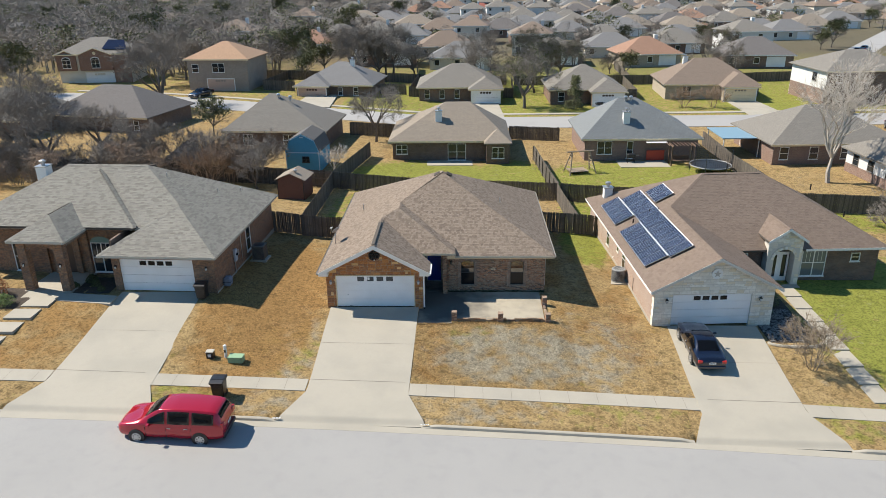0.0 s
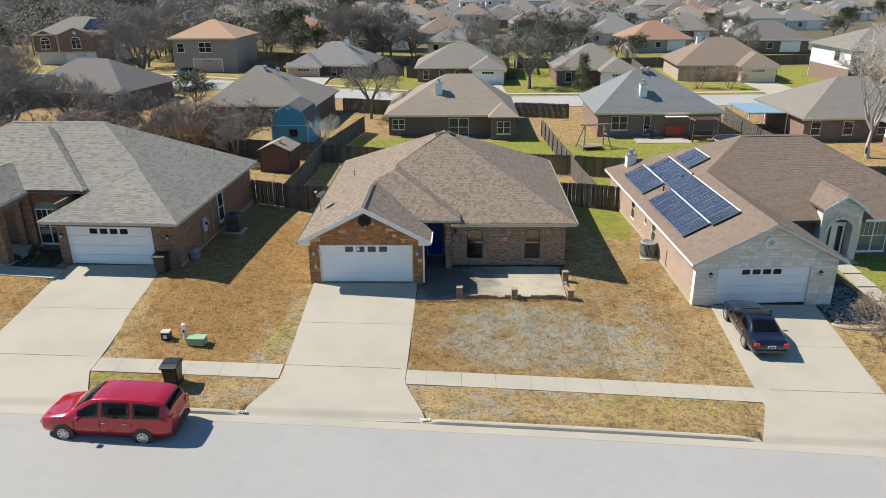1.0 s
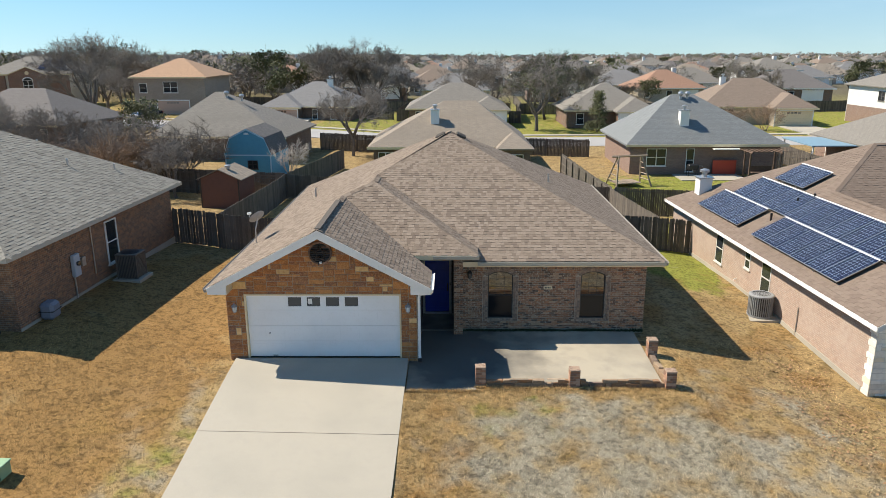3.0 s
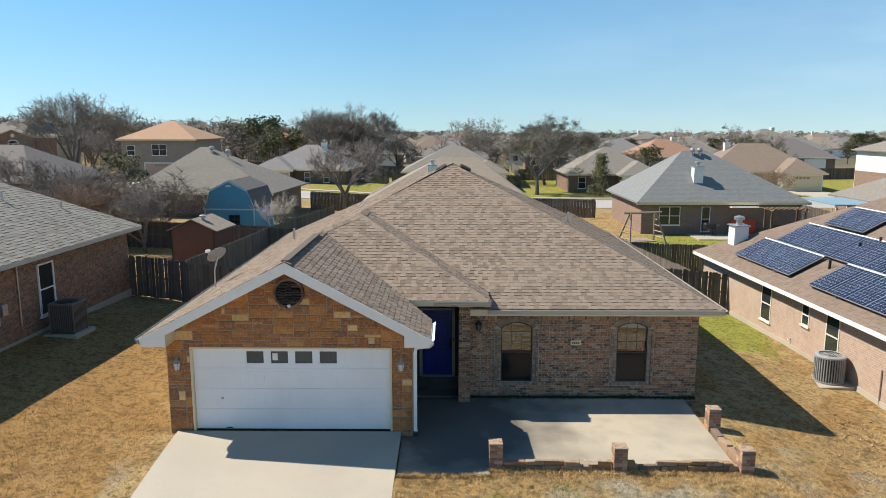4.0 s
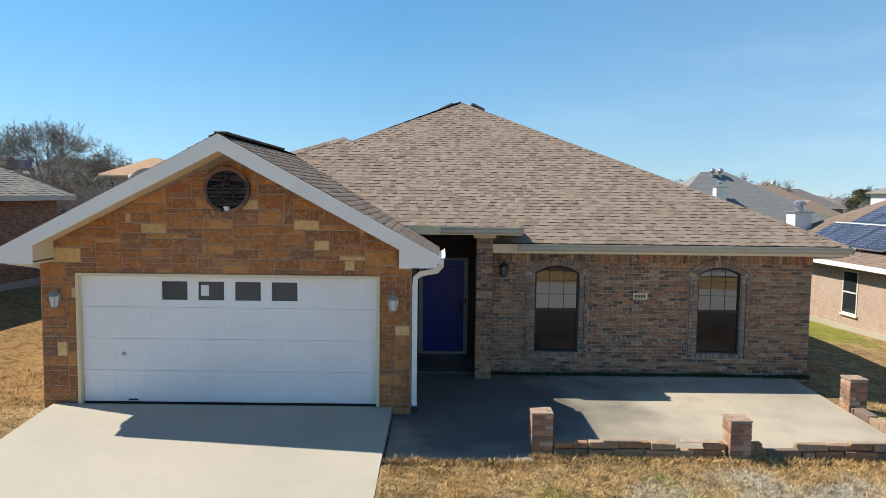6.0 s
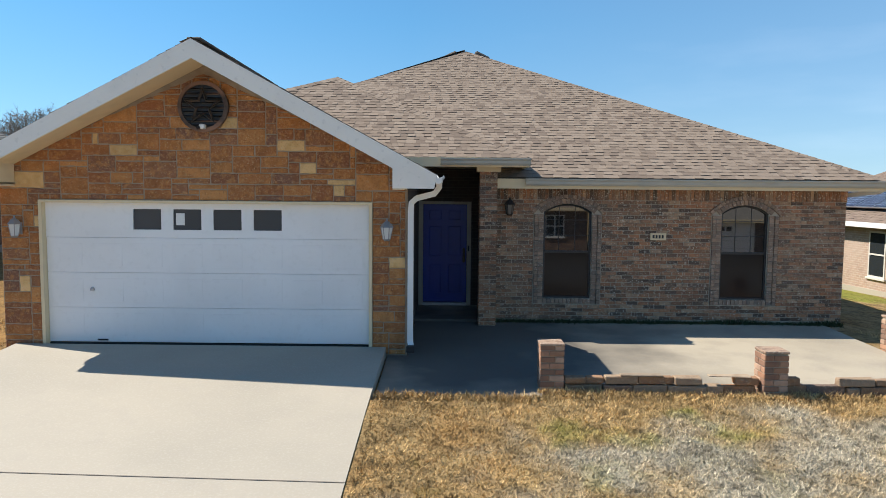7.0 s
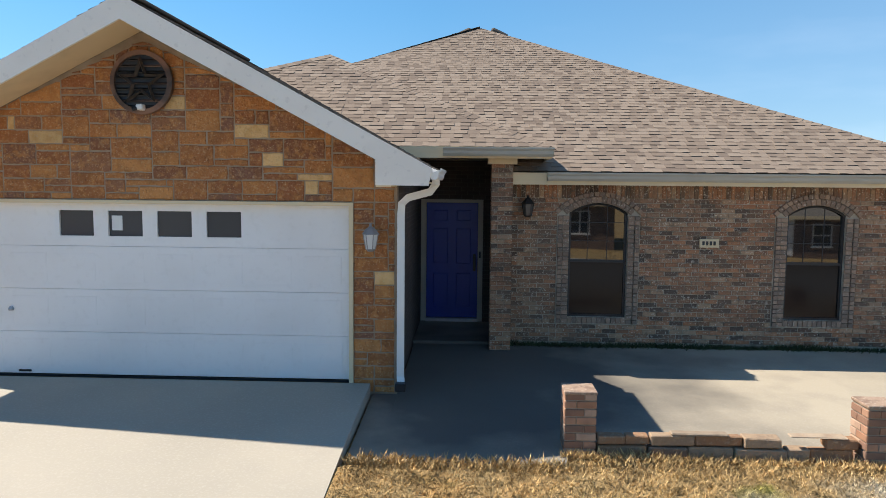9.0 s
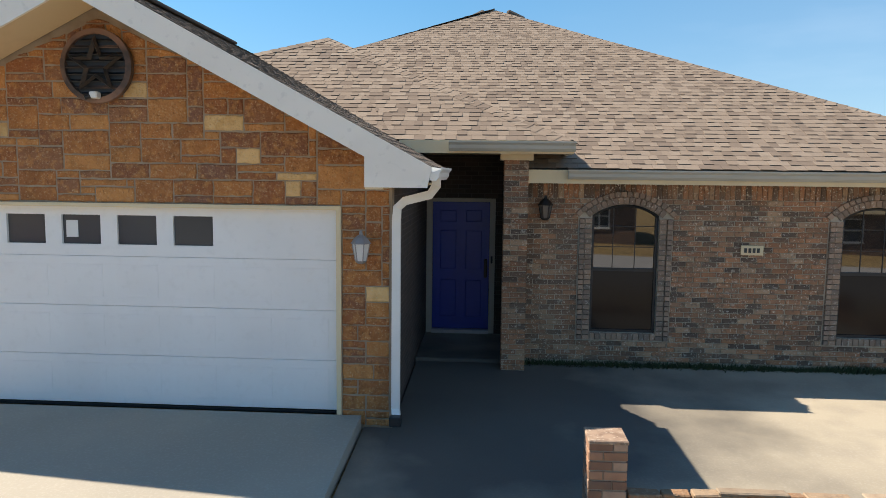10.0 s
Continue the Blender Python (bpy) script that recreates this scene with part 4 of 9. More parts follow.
downspout(((-1.05, -0.3, 2.46), (-1.0, -0.2, 2.36), (-0.8, 0.3, 2.25), (-0.72, 0.5, 2.15), (-0.69, 0.6, 2.1), (-0.69, 0.6, 0.0)), house)
downspout(((13.9, 2.35, 2.48), (13.85, 2.45, 2.4), (13.46, 3.2, 2.3), (13.38, 3.3, 2.2), (13.38, 3.3, 0.0)), house)

# Front brick wall with two arched windows.
WY = 2.53
WINS = ((7.81, 8.69), (11.06, 11.92))
SILL, SPRING, RISE = 0.39, 1.98, 0.15
bw = part("front_wall", wall_bm(bmesh.new(), "x", WY + 0.012, 0.16, 6.93, 13.32, -0.5, 2.42, [(a, b, SILL, SPRING + RISE) for a, b in WINS]), WALL_MORTAR, house)
unit_bricks = {}
rng = random.Random(5)
joined = ([], [])
made = 0


def lay_brick(x0, x1, z0, z1, single, y=WY, parent=bw):
    """One brick in the face of the front wall: an object of its own, or part of the joined field."""
    poly = [(x0, z0), (x1, z0), (x1, z1), (x0, z1)]
    d = 0.014 + rng.uniform(-0.003, 0.003)
    if not single:
        cushion(poly, joined, d, 0.003, lambda u, v, q: (u, y + 0.014 - q, v))
        return
    key = (round(x1 - x0, 2), round(z1 - z0, 3))
    if key not in unit_bricks:
        out = ([], [])
        w, h = key
        cushion([(-w / 2, -h / 2), (w / 2, -h / 2), (w / 2, h / 2), (-w / 2, h / 2)], out, 0.014, 0.003, lambda u, v, q: (u, -q, v))
        me = bpy.data.meshes.new("brick")
        me.from_pydata(out[0], [], out[1])
        me.materials.append(BRICK)
        unit_bricks[key] = me
    ob = new("brick", unit_bricks[key])
    ob.parent = parent
    ob.location = ((x0 + x1) / 2, y + 0.014 + rng.uniform(-0.002, 0.003), (z0 + z1) / 2)


BW, BH = 0.203, 0.0688
row, z = 0, 0.0
while z < 2.19:
    x = 6.93 - (BW / 2 if row % 2 else 0)
    while x < 13.32:
        a, b = max(x, 6.93), min(x + BW, 13.32)
        spans = [(a, b)]
        for w0, w1 in WINS:
            o0, o1 = w0 - 0.185, w1 + 0.185
            if z + BH * 0.6 > SILL - 0.10 and z < SPRING + 0.02:
                spans = [s for p in spans for s in ((p[0], min(p[1], o0)), (max(p[0], o1), p[1])) if s[1] - s[0] > 0.02]
            elif z >= SPRING + 0.02:
                cx, hw = (w0 + w1) / 2, (w1 - w0) / 2
                R = (hw * hw + RISE * RISE) / (2 * RISE)
                half = math.sqrt(max((R + 0.16) ** 2 - (z + BH * 0.4 - SPRING - RISE + R) ** 2, 0))
                if half:
                    spans = [s for p in spans for s in ((p[0], min(p[1], cx - half)), (max(p[0], cx + half), p[1])) if s[1] - s[0] > 0.02]
        for p in spans:
            single = made < 300 and p[0] < 10.8 and 0.5 < z
            made += single
            lay_brick(p[0] + 0.005, p[1] - 0.005, z + 0.005, z + BH - 0.005, single)
        x += BW
    row += 1
    z += BH
x = 6.94
while x < 13.3:
    lay_brick(x + 0.004, x + 0.064, 2.205, 2.405, False)
    x += 0.068
for w0, w1 in WINS:
    cx, half = (w0 + w1) / 2, (w1 - w0) / 2
    ring = ([], [])
    R = (half * half + RISE * RISE) / (2 * RISE)
    cz = SPRING + RISE - R

    def proud(x0, x1, z0, z1, d):
        cushion([(x0, z0), (x1, z0), (x1, z1), (x0, z1)], ring, d, 0.004, lambda u, v, q: (u, WY + 0.014 - q, v))

    for k in range(int((SPRING - SILL + 0.10) / 0.0688)):
        zz = SILL - 0.10 + k * 0.0688
        for o, wd, d in ((0.0, 0.095, 0.03), (0.10, 0.07, 0.046)):
            proud(w0 - o - wd, w0 - o - 0.004, zz + 0.004, zz + 0.064, d)
            proud(w1 + o + 0.004, w1 + o + wd, zz + 0.004, zz + 0.064, d)
    n = int(2 * half / 0.07)
    for k in range(n):
        proud(w0 + k * 2 * half / n + 0.004, w0 + (k + 1) * 2 * half / n - 0.004, SILL - 0.095, SILL - 0.004, 0.035)
    for r_in, r_out, d in ((0.0, 0.095, 0.03), (0.10, 0.17, 0.046)):
        ang = math.asin(half / R) + 0.5 * (r_in + r_out) / R
        m = 15 if r_in == 0 else 18
        for k in range(m):
            t0, t1 = -ang + 2 * ang * k / m + 0.004, -ang + 2 * ang * (k + 1) / m - 0.004
            poly = [(cx + (R + q) * math.sin(t), cz + (R + q) * math.cos(t)) for q, t in ((r_in + 0.004, t0), (r_in + 0.004, t1), (r_out, t1), (r_out, t0))]
            cushion(poly, ring, d, 0.004, lambda u, v, q: (u, WY + 0.014 - q, v))
    tagged(fix_normals(raw("window_surround", ring[0], ring[1], SURROUND, bw, "grey-brown brick surround with an arched head")), kind="stuff")
# The brick pillar by the entry, three faces.
pillar = part("pillar", boxed(6.622, 6.918, 2.112, 2.45, -0.3, 2.79), WALL_MORTAR, house)
row, z = 0, -0.05
while z < 2.65:
    for a, b in (((6.61, 6.81), (6.81, 6.93)) if row % 2 else ((6.61, 6.71), (6.71, 6.93))):
        cushion([(a + 0.004, z + 0.005), (b - 0.004, z + 0.005), (b - 0.004, z + BH - 0.005), (a + 0.004, z + BH - 0.005)], joined, 0.016, 0.003, lambda u, v, q: (u, 2.114 - q, v))
    for a, b in (((2.1, 2.2), (2.2, 2.4), (2.4, 2.45)) if row % 2 else ((2.1, 2.3), (2.3, 2.45))):
        cushion([(a + 0.004, z + 0.005), (b - 0.004, z + 0.005), (b - 0.004, z + BH - 0.005), (a + 0.004, z + BH - 0.005)], joined, 0.014, 0.003, lambda u, v, q: (6.624 - q, u, v))
    row += 1
    z += BH
tagged(fix_normals(raw("brick_field", joined[0], joined[1], BRICK_STUFF, bw, "mottled brown and grey bricks")), kind="stuff")
for a, b, c, d in ((-0.63, -0.5, 0.2, 16.0), (13.19, 13.32, 2.702, 16.0)):
    uv_metres(part("side_wall", boxed(a, b, c, d, -1.4, 2.4), BRICK_WALL, house))
uv_metres(part("back_wall", boxed(-0.5, 13.19, 15.87, 16.0, -1.6, 2.4), BRICK_WALL, house))
# Alcove walls wear the brick with shade in its colour.
uv_metres(part("entry_wall", boxed(5.3, 5.45, 0.2, 4.05, -0.4, 2.80), SHADED_ENTRY_BRICK, house))
uv_metres(part("entry_wall", wall_bm(bmesh.new(), "x", 4.05, 0.15, 5.45, 6.93, -0.4, 2.80, ((5.52, 6.48, 0.02, 2.10),)), SHADED_ENTRY_BRICK, house))
uv_metres(part("entry_wall", boxed(6.93, 7.05, 2.7, 4.2, -0.4, 2.80), SHADED_ENTRY_BRICK, house))

for w0, w1 in WINS:
    win = part("window", wall_bm(bmesh.new(), "x", WY + 0.05, 0.05, w0, w1, SILL, SPRING + RISE + 0.01, ((w0 + 0.035, w1 - 0.035, SILL + 0.035, 1.225), (w0 + 0.035, w1 - 0.035, 1.265, SPRING + RISE))), BLACK, house, "dark aluminium arched single-hung window")
    part("pane", boxed(w0 + 0.03, w1 - 0.03, WY + 0.075, WY + 0.08, SILL + 0.03, 1.23), SCREEN_GLASS, win)
    part("pane", boxed(w0 + 0.03, w1 - 0.03, WY + 0.085, WY + 0.09, 1.26, SPRING + RISE), WINDOW_GLASS, win)
    for k in (1, 2):
        xm = w0 + (w1 - w0) * k / 3
        part("muntin", boxed(xm - 0.005, xm + 0.005, WY + 0.078, WY + 0.0845, 1.265, SPRING + RISE - 0.03), BLACK, win)
        part("muntin", boxed(w0 + 0.035, w1 - 0.035, WY + 0.079, WY + 0.0835, 1.268 + 0.28 * k, 1.278 + 0.28 * k), BLACK, win)
    cx, half = (w0 + w1) / 2, (w1 - w0) / 2
    R = (half * half + RISE * RISE) / (2 * RISE)
    cz = SPRING + RISE - R
    for s in (-1, 1):
        poly = [(cx + s * half, SPRING)] + [(cx + s * half * (1 - t / 6), cz + math.sqrt(R * R - (half * (1 - t / 6)) ** 2)) for t in range(1, 7)] + [(cx, SPRING + RISE + 0.03), (cx + s * half, SPRING + RISE + 0.03)]
        part("arch_spandrel", prism(bmesh.new(), [(x, WY + 0.008, q) for x, q in poly], (0, 0.12, 0)), MORTAR, house)
    part("arch_trim", tube(bmesh.new(), [(cx + half * t / 8, WY + 0.045, cz + math.sqrt(R * R - (half * t / 8) ** 2) - 0.015) for t in range(-8, 9)], 0.022, n=6), BLACK, win)

# Entry door, plaque, lanterns, star vent.
ed = part("front_door", boxed(5.55, 6.44, 4.10, 4.145, 0.06, 2.07), BLUE, house, "deep blue six-panel front door")
for x0, x1 in ((5.66, 5.93), (6.06, 6.33)):
    for z0, z1 in ((0.24, 0.85), (1.0, 1.63), (1.75, 1.95)):
        out = ([], [])
        cushion([(x0, z0), (x1, z0), (x1, z1), (x0, z1)], out, 0.012, 0.02, lambda u, v, q: (u, 4.101 - q, v))
        fix_normals(raw("door_panel", out[0], out[1], BLUE, ed))
part("door_frame", wall_bm(bmesh.new(), "x", 4.03, 0.09, 5.455, 6.53, 0.0, 2.13, ((5.545, 6.445, 0.0, 2.075),)), GUTTER, house, "pale grey door frame")
part("threshold", boxed(5.545, 6.445, 3.98, 4.10, 0.0, 0.055), METAL, house)
part("handle_set", boxed(6.36, 6.41, 4.05, 4.10, 0.88, 1.18, bevel=0.012), BLACK, ed)
part("doorbell", boxed(6.465, 6.495, 4.005, 4.03, 1.12, 1.23), BLACK, house)
plq = part("number_plaque", boxed(9.76, 10.05, WY - 0.03, WY - 0.002, 1.48, 1.61, bevel=0.004), CREAM, house, "small pale plaque with dark numerals")
for k in range(4):
    part("numeral_bar", boxed(9.80 + k * 0.055, 9.835 + k * 0.055, WY - 0.034, WY - 0.029, 1.515, 1.575), BLACK, plq)


def lantern(x, y, z, parent, material, glass):
    """A six-sided wall lantern hung from an arm; z: its middle."""
    body = part("wall_lantern", lathe(bmesh.new(), (x, y - 0.13, z - 0.17), ((0.035, 0.0), (0.055, 0.02), (0.06, 0.03)), 6), material, parent, "small carriage wall lantern")
    part("glass", lathe(bmesh.new(), (x, y - 0.13, z - 0.14), ((0.055, 0.0), (0.085, 0.17)), 6), glass, body)
    part("roof_cap", lathe(bmesh.new(), (x, y - 0.13, z + 0.03), ((0.105, 0.0), (0.06, 0.06), (0.02, 0.09), (0.012, 0.13)), 6), material, body)
    for k in range(6):
        a = k * math.tau / 6
        part("rib", tube(bmesh.new(), ((x + 0.057 * math.cos(a), y - 0.13 + 0.057 * math.sin(a), z - 0.14), (x + 0.088 * math.cos(a), y - 0.13 + 0.088 * math.sin(a), z + 0.03)), 0.006, 5), material, body)
    part("arm", tube(bmesh.new(), ((x, y, z - 0.05), (x, y - 0.05, z - 0.12), (x, y - 0.10, z - 0.16)), 0.012, 6), material, body)
    part("back_plate", boxed(x - 0.045, x + 0.045, y - 0.02, y, z - 0.13, z + 0.05, bevel=0.008), material, body)
    return body


PEWTER = mat("pewter", (0.30, 0.29, 0.29), 0.5, metal=0.4)
lantern(5.16, 0.0, 1.78, house, PEWTER, LAMP_GLASS)
lantern(-0.33, 0.0, 1.78, house, PEWTER, LAMP_GLASS)
lantern(7.17, WY, 2.08, house, IRON, mat("smoked_glass", (0.12, 0.11, 0.1), 0.2))
SC = (2.46, 3.55)
star = part("gable_vent", tube(bmesh.new(), ((SC[0], 0.02, SC[1]), (SC[0], -0.035, SC[1])), 0.34, 32), BLACK, house, "round dark gable vent with a star")
bm = bmesh.new()
rings = []
for r, y in ((0.37, 0.0), (0.37, -0.06), (0.315, -0.075), (0.315, -0.03)):
    rings.append([bm.verts.new((SC[0] + r * math.cos(k * math.tau / 40), y, SC[1] + r * math.sin(k * math.tau / 40))) for k in range(40)])
for a, b in zip(rings, rings[1:]):
    for k in range(40):
        bm.faces.new((a[k], a[(k + 1) % 40], b[(k + 1) % 40], b[k]))
bmesh.ops.recalc_face_normals(bm, faces=bm.faces)
part("rim", bm, COPPERY, star)
for k in range(9):
    zz = SC[1] - 0.27 + k * 0.066
    half = math.sqrt(max(0.31 ** 2 - (zz - SC[1]) ** 2, 0.0025))
    bm = boxed(-half, half, -0.03, 0.02, -0.004, 0.004)
    bmesh.ops.transform(bm, matrix=pose(SC[0], -0.045, zz, 35), verts=bm.verts)
    part("louvre", bm, COPPERY if k % 3 == 1 else BLACK, star)
bm = bmesh.new()
loops = []
for grow, y in ((1.0, -0.06), (0.86, -0.105), (0.62, -0.06)):
    loops.append([bm.verts.new((SC[0] + grow * (0.30 if k % 2 == 0 else 0.12) * math.sin(k * math.tau / 10), y, SC[1] + grow * (0.30 if k % 2 == 0 else 0.12) * math.cos(k * math.tau / 10))) for k in range(10)])
for a, b in zip(loops, loops[1:] + loops[:1]):
    for k in range(10):
        bm.faces.new((a[k], a[(k + 1) % 10], b[(k + 1) % 10], b[k]))
bmesh.ops.recalc_face_normals(bm, faces=bm.faces)
part("star", bm, STAR_IRON, star)
cam_box = part("security_camera", boxed(SC[0] - 0.03, SC[0] + 0.05, -0.16, -0.06, SC[1] - 0.33, SC[1] - 0.26, bevel=0.012), WHITE, house, "small white security camera")
part("lens", tube(bmesh.new(), ((SC[0] - 0.02, -0.15, SC[1] - 0.31), (SC[0] - 0.06, -0.18, SC[1] - 0.33)), 0.022), BLACK, cam_box)

# Satellite dish on the garage eave.
DISH_GREY = mat("dish_grey_paint", (0.34, 0.34, 0.335), 0.6, mixes=((5, 0.45, 0.7, (0.26, 0.26, 0.25), 0.5),))
dish = part("satellite_dish", lathe(bmesh.new(), (0, 0, 0), ((0.02, 0.0), (0.14, 0.012), (0.26, 0.045), (0.34, 0.085), (0.335, 0.09), (0.25, 0.055), (0.13, 0.02), (0.02, 0.01)), 24), DISH_GREY, house, "grey satellite dish on a bent mast")
dish.matrix_local = pose(-0.5, 3.95, 3.72, 50, 0, -127) @ Matrix.Scale(0.9, 4)
part("mast", tube(bmesh.new(), ((-0.6, 3.9, 2.66), (-0.6, 3.9, 3.3), (-0.5, 3.95, 3.72)), 0.025), METAL, house)
part("feed_arm", tube(bmesh.new(), ((0, -0.30, 0.05), (0, -0.42, 0.30), (0, -0.25, 0.48)), 0.015), METAL, dish)
part("feed_horn", boxed(-0.09, 0.09, -0.31, -0.21, 0.44, 0.53, bevel=0.02), WHITE, dish)

# ---- patio, piers and low wall ----
STAINED_SHADED = mat("stained_concrete", (0.40, 0.352, 0.265), 0.75, bump=(60, 0.15, 0.004), mixes=((0.42, 0.47, 0.66, (0.21, 0.19, 0.15), 0.6), (1.6, 0.5, 0.68, (0.27, 0.24, 0.19), 0.5), (40, 0.5, 0.8, (0.46, 0.42, 0.35), 0.4)))


# A damp dark stain spreads from the downspout and the entry over the slab; patio shade is painted in with it.
n, l = STAINED_SHADED.node_tree.nodes, STAINED_SHADED.node_tree.links
stain_shade_at, stain_shade_d, stain_shade_n, stain_shade_add, stain_shade_r, stain_shade_mix = (n.new("ShaderNode" + k) for k in ("VectorMath", "VectorMath", "TexNoise", "Math", "MapRange", "Mix"))
stain_shade_at.operation, stain_shade_at.inputs[1].default_value = "SUBTRACT", (6.3, 0.9, 0.0)
stain_shade_d.operation = "LENGTH"
stain_shade_n.inputs["Scale"].default_value, stain_shade_n.inputs["Detail"].default_value = 0.9, 6
stain_shade_add.operation, stain_shade_add.inputs[1].default_value = "MULTIPLY_ADD", -4.2
stain_shade_r.inputs["From Min"].default_value, stain_shade_r.inputs["From Max"].default_value, stain_shade_r.inputs["To Min"].default_value, stain_shade_r.inputs["To Max"].default_value = -0.4, 1.5, 0.86, 0.0
stain_shade_mix.data_type = "RGBA"
stain_shade_mix.inputs["B"].default_value = (0.066, 0.063, 0.058, 1)
l.new(n["Geometry"].outputs["Position"], stain_shade_at.inputs[0])
l.new(stain_shade_at.outputs[0], stain_shade_d.inputs[0])
l.new(n["Geometry"].outputs["Position"], stain_shade_n.inputs["Vector"])
l.new(stain_shade_n.outputs[0], stain_shade_add.inputs[0])
l.new(stain_shade_d.outputs["Value"], stain_shade_add.inputs[2])
l.new(stain_shade_add.outputs[0], stain_shade_r.inputs["Value"])
l.new(stain_shade_r.outputs[0], stain_shade_mix.inputs["Factor"])
l.new(n["Principled BSDF"].inputs["Base Color"].links[0].from_socket, stain_shade_mix.inputs["A"])
l.new(stain_shade_mix.outputs["Result"], n["Principled BSDF"].inputs["Base Color"])
patio = tagged(strip_mesh("patio", [5.165, 5.46, 5.475, 6.0, 6.6, 7.26, 7.275, 9.0, 11.0, 12.95], lambda x: [(-1.9 if x < 7.27 else -1.46) + ((2.42 if x > 5.47 else 0.02) - (-1.9 if x < 7.27 else -1.46)) * k / 8 for k in range(9)], STAINED_SHADED, patio_z, skirt=0.4), "stained concrete patio slab before the front windows", "patio", kind="structure")
tagged(part("porch_step", boxed(5.45, 6.93, 2.425, 4.03, -0.4, 0.0, bevel=0.01), STAINED_SHADED), "concrete entry porch slab under the roof", "porch", kind="structure")


def brick_pier(x, y, z0, z1, w=0.31):
    t = thing("brick_pier", pose(x, y, z0), "short square brick pier at the patio edge", "pier", "patio piers")
    part("core", boxed(-w / 2 + 0.012, w / 2 - 0.012, -w / 2 + 0.012, w / 2 - 0.012, -0.25, z1 - z0 - 0.012), MORTAR, t)
    k, zz = 0, -0.07
    while zz < z1 - z0 - 0.05:
        for f in range(4):
            cut = w * (0.62 if (k + f) % 2 else 0.38) - w / 2
            for a, b in ((-w / 2, cut), (cut, w / 2)):
                out = ([], [])
                h = min(0.075, z1 - z0 - zz)
                cushion([(a + 0.004, zz + 0.004), (b - 0.004, zz + 0.004), (b - 0.004, zz + h - 0.004), (a + 0.004, zz + h - 0.004)], out, 0.014, 0.004, lambda u, v, q: (u, -w / 2 + 0.014 - q, v))
                ob = fix_normals(raw("brick", out[0], out[1], PIER_BRICK, t))
                ob.matrix_local = pose(0, 0, 0, 0, 0, 90 * f)
        zz += 0.08
        k += 1
    part("cap", boxed(-w / 2 - 0.004, w / 2 + 0.006, -w / 2 - 0.006, w / 2 + 0.006, z1 - z0 - 0.015, z1 - z0 + 0.02, bevel=0.008), PIER_CAP, t)
    return t


PIER_CAP = mat("pier_cap_mortar", (0.34, 0.24, 0.17), 0.9, bump=(40, 0.5, 0.006), mixes=((9, 0.42, 0.6, (0.20, 0.13, 0.09), 0.8), (30, 0.55, 0.65, (0.5, 0.42, 0.33), 0.6)))
PIER_BRICK = ramp_random(mat("pier_brick", BRICK_COLS[0], 0.9, bump=(40, 0.5, 0.006), mixes=((8, 0.45, 0.7, (0.15, 0.08, 0.06), 0.4),)),
                         ((0.34, 0.18, 0.105), (0.25, 0.14, 0.09), (0.40, 0.225, 0.14), (0.44, 0.30, 0.21), (0.21, 0.13, 0.09)), False)
for x, y, z0, z1 in ((7.41, -1.45, -0.16, 0.40), (10.24, -1.53, -0.17, 0.345), (13.12, -1.55, -0.22, 0.30), (13.12, 0.55, -0.18, 0.43)):
    brick_pier(x, y, z0, z1)
EDGE_STONE = ramp_random(mat("brown_edging_stone", (0.235, 0.16, 0.105), 0.95, bump=(30, 0.6, 0.02), mixes=((8, 0.45, 0.7, (0.17, 0.12, 0.085), 0.5), (30, 0.55, 0.68, (0.42, 0.32, 0.22), 0.4))),
                         ((0.28, 0.18, 0.105), (0.21, 0.14, 0.095), (0.33, 0.235, 0.15), (0.17, 0.12, 0.09), (0.30, 0.17, 0.09)), False)
EDGE_CAP = mat("pale_cap_stone", (0.30, 0.235, 0.165), 0.95, rand=0.3, bump=(25, 0.5, 0.02), mixes=((7, 0.45, 0.7, (0.22, 0.155, 0.105), 0.6),))
edging = thing("low_stone_edging", pose(0, 0, 0), "low rough stone and brick edging round the patio", "garden edging")
rng = random.Random(23)


def edge_stone(x0, x1, y0, y1, z0, z1, material=EDGE_STONE, name="stone", label=""):
    """A rough squared stone: no two corners alike."""
    bm = bmesh.new()
    box(bm, x0, x1, y0, y1, z0, z1)
    for v in bm.verts:
        v.co += Vector((rng.uniform(-0.008, 0.008), rng.uniform(-0.012, 0.012), rng.uniform(-0.009, 0.009)))
    bmesh.ops.bevel(bm, geom=bm.edges[:], offset=0.01, segments=1, affect="EDGES")
    return part(name, bm, material, edging, label)


for x0, x1 in ((7.58, 10.07), (10.41, 12.95)):
    for z0, z1, skip in ((-0.38, -0.105, 0.0), (-0.10, -0.005, 0.12)):
        x = x0
        while x < x1 - 0.06:
            w = min(rng.uniform(0.18, 0.52), x1 - x)
            if rng.random() > skip:
                edge_stone(x + 0.006, x + w - 0.006, -1.60 + rng.uniform(-0.02, 0.02), -1.475, z0, z1 + rng.uniform(-0.015, 0.012))
            x += w
    x = x0
    while x < x1 - 0.3:
        w = min(rng.uniform(0.3, 0.8), x1 - x)
        if rng.random() < 0.6:
            edge_stone(x, x + w * 0.95, -1.61, -1.49, 0.002, 0.022, EDGE_CAP, "cap_stone", "thin pale flat cap stone")
        x += w
y = -1.36
while y < 0.35:
    w = rng.uniform(0.22, 0.45)
    edge_stone(13.0, 13.16, y + 0.005, min(y + w, 0.38), -0.4, rng.uniform(-0.05, 0.03))
    y += w


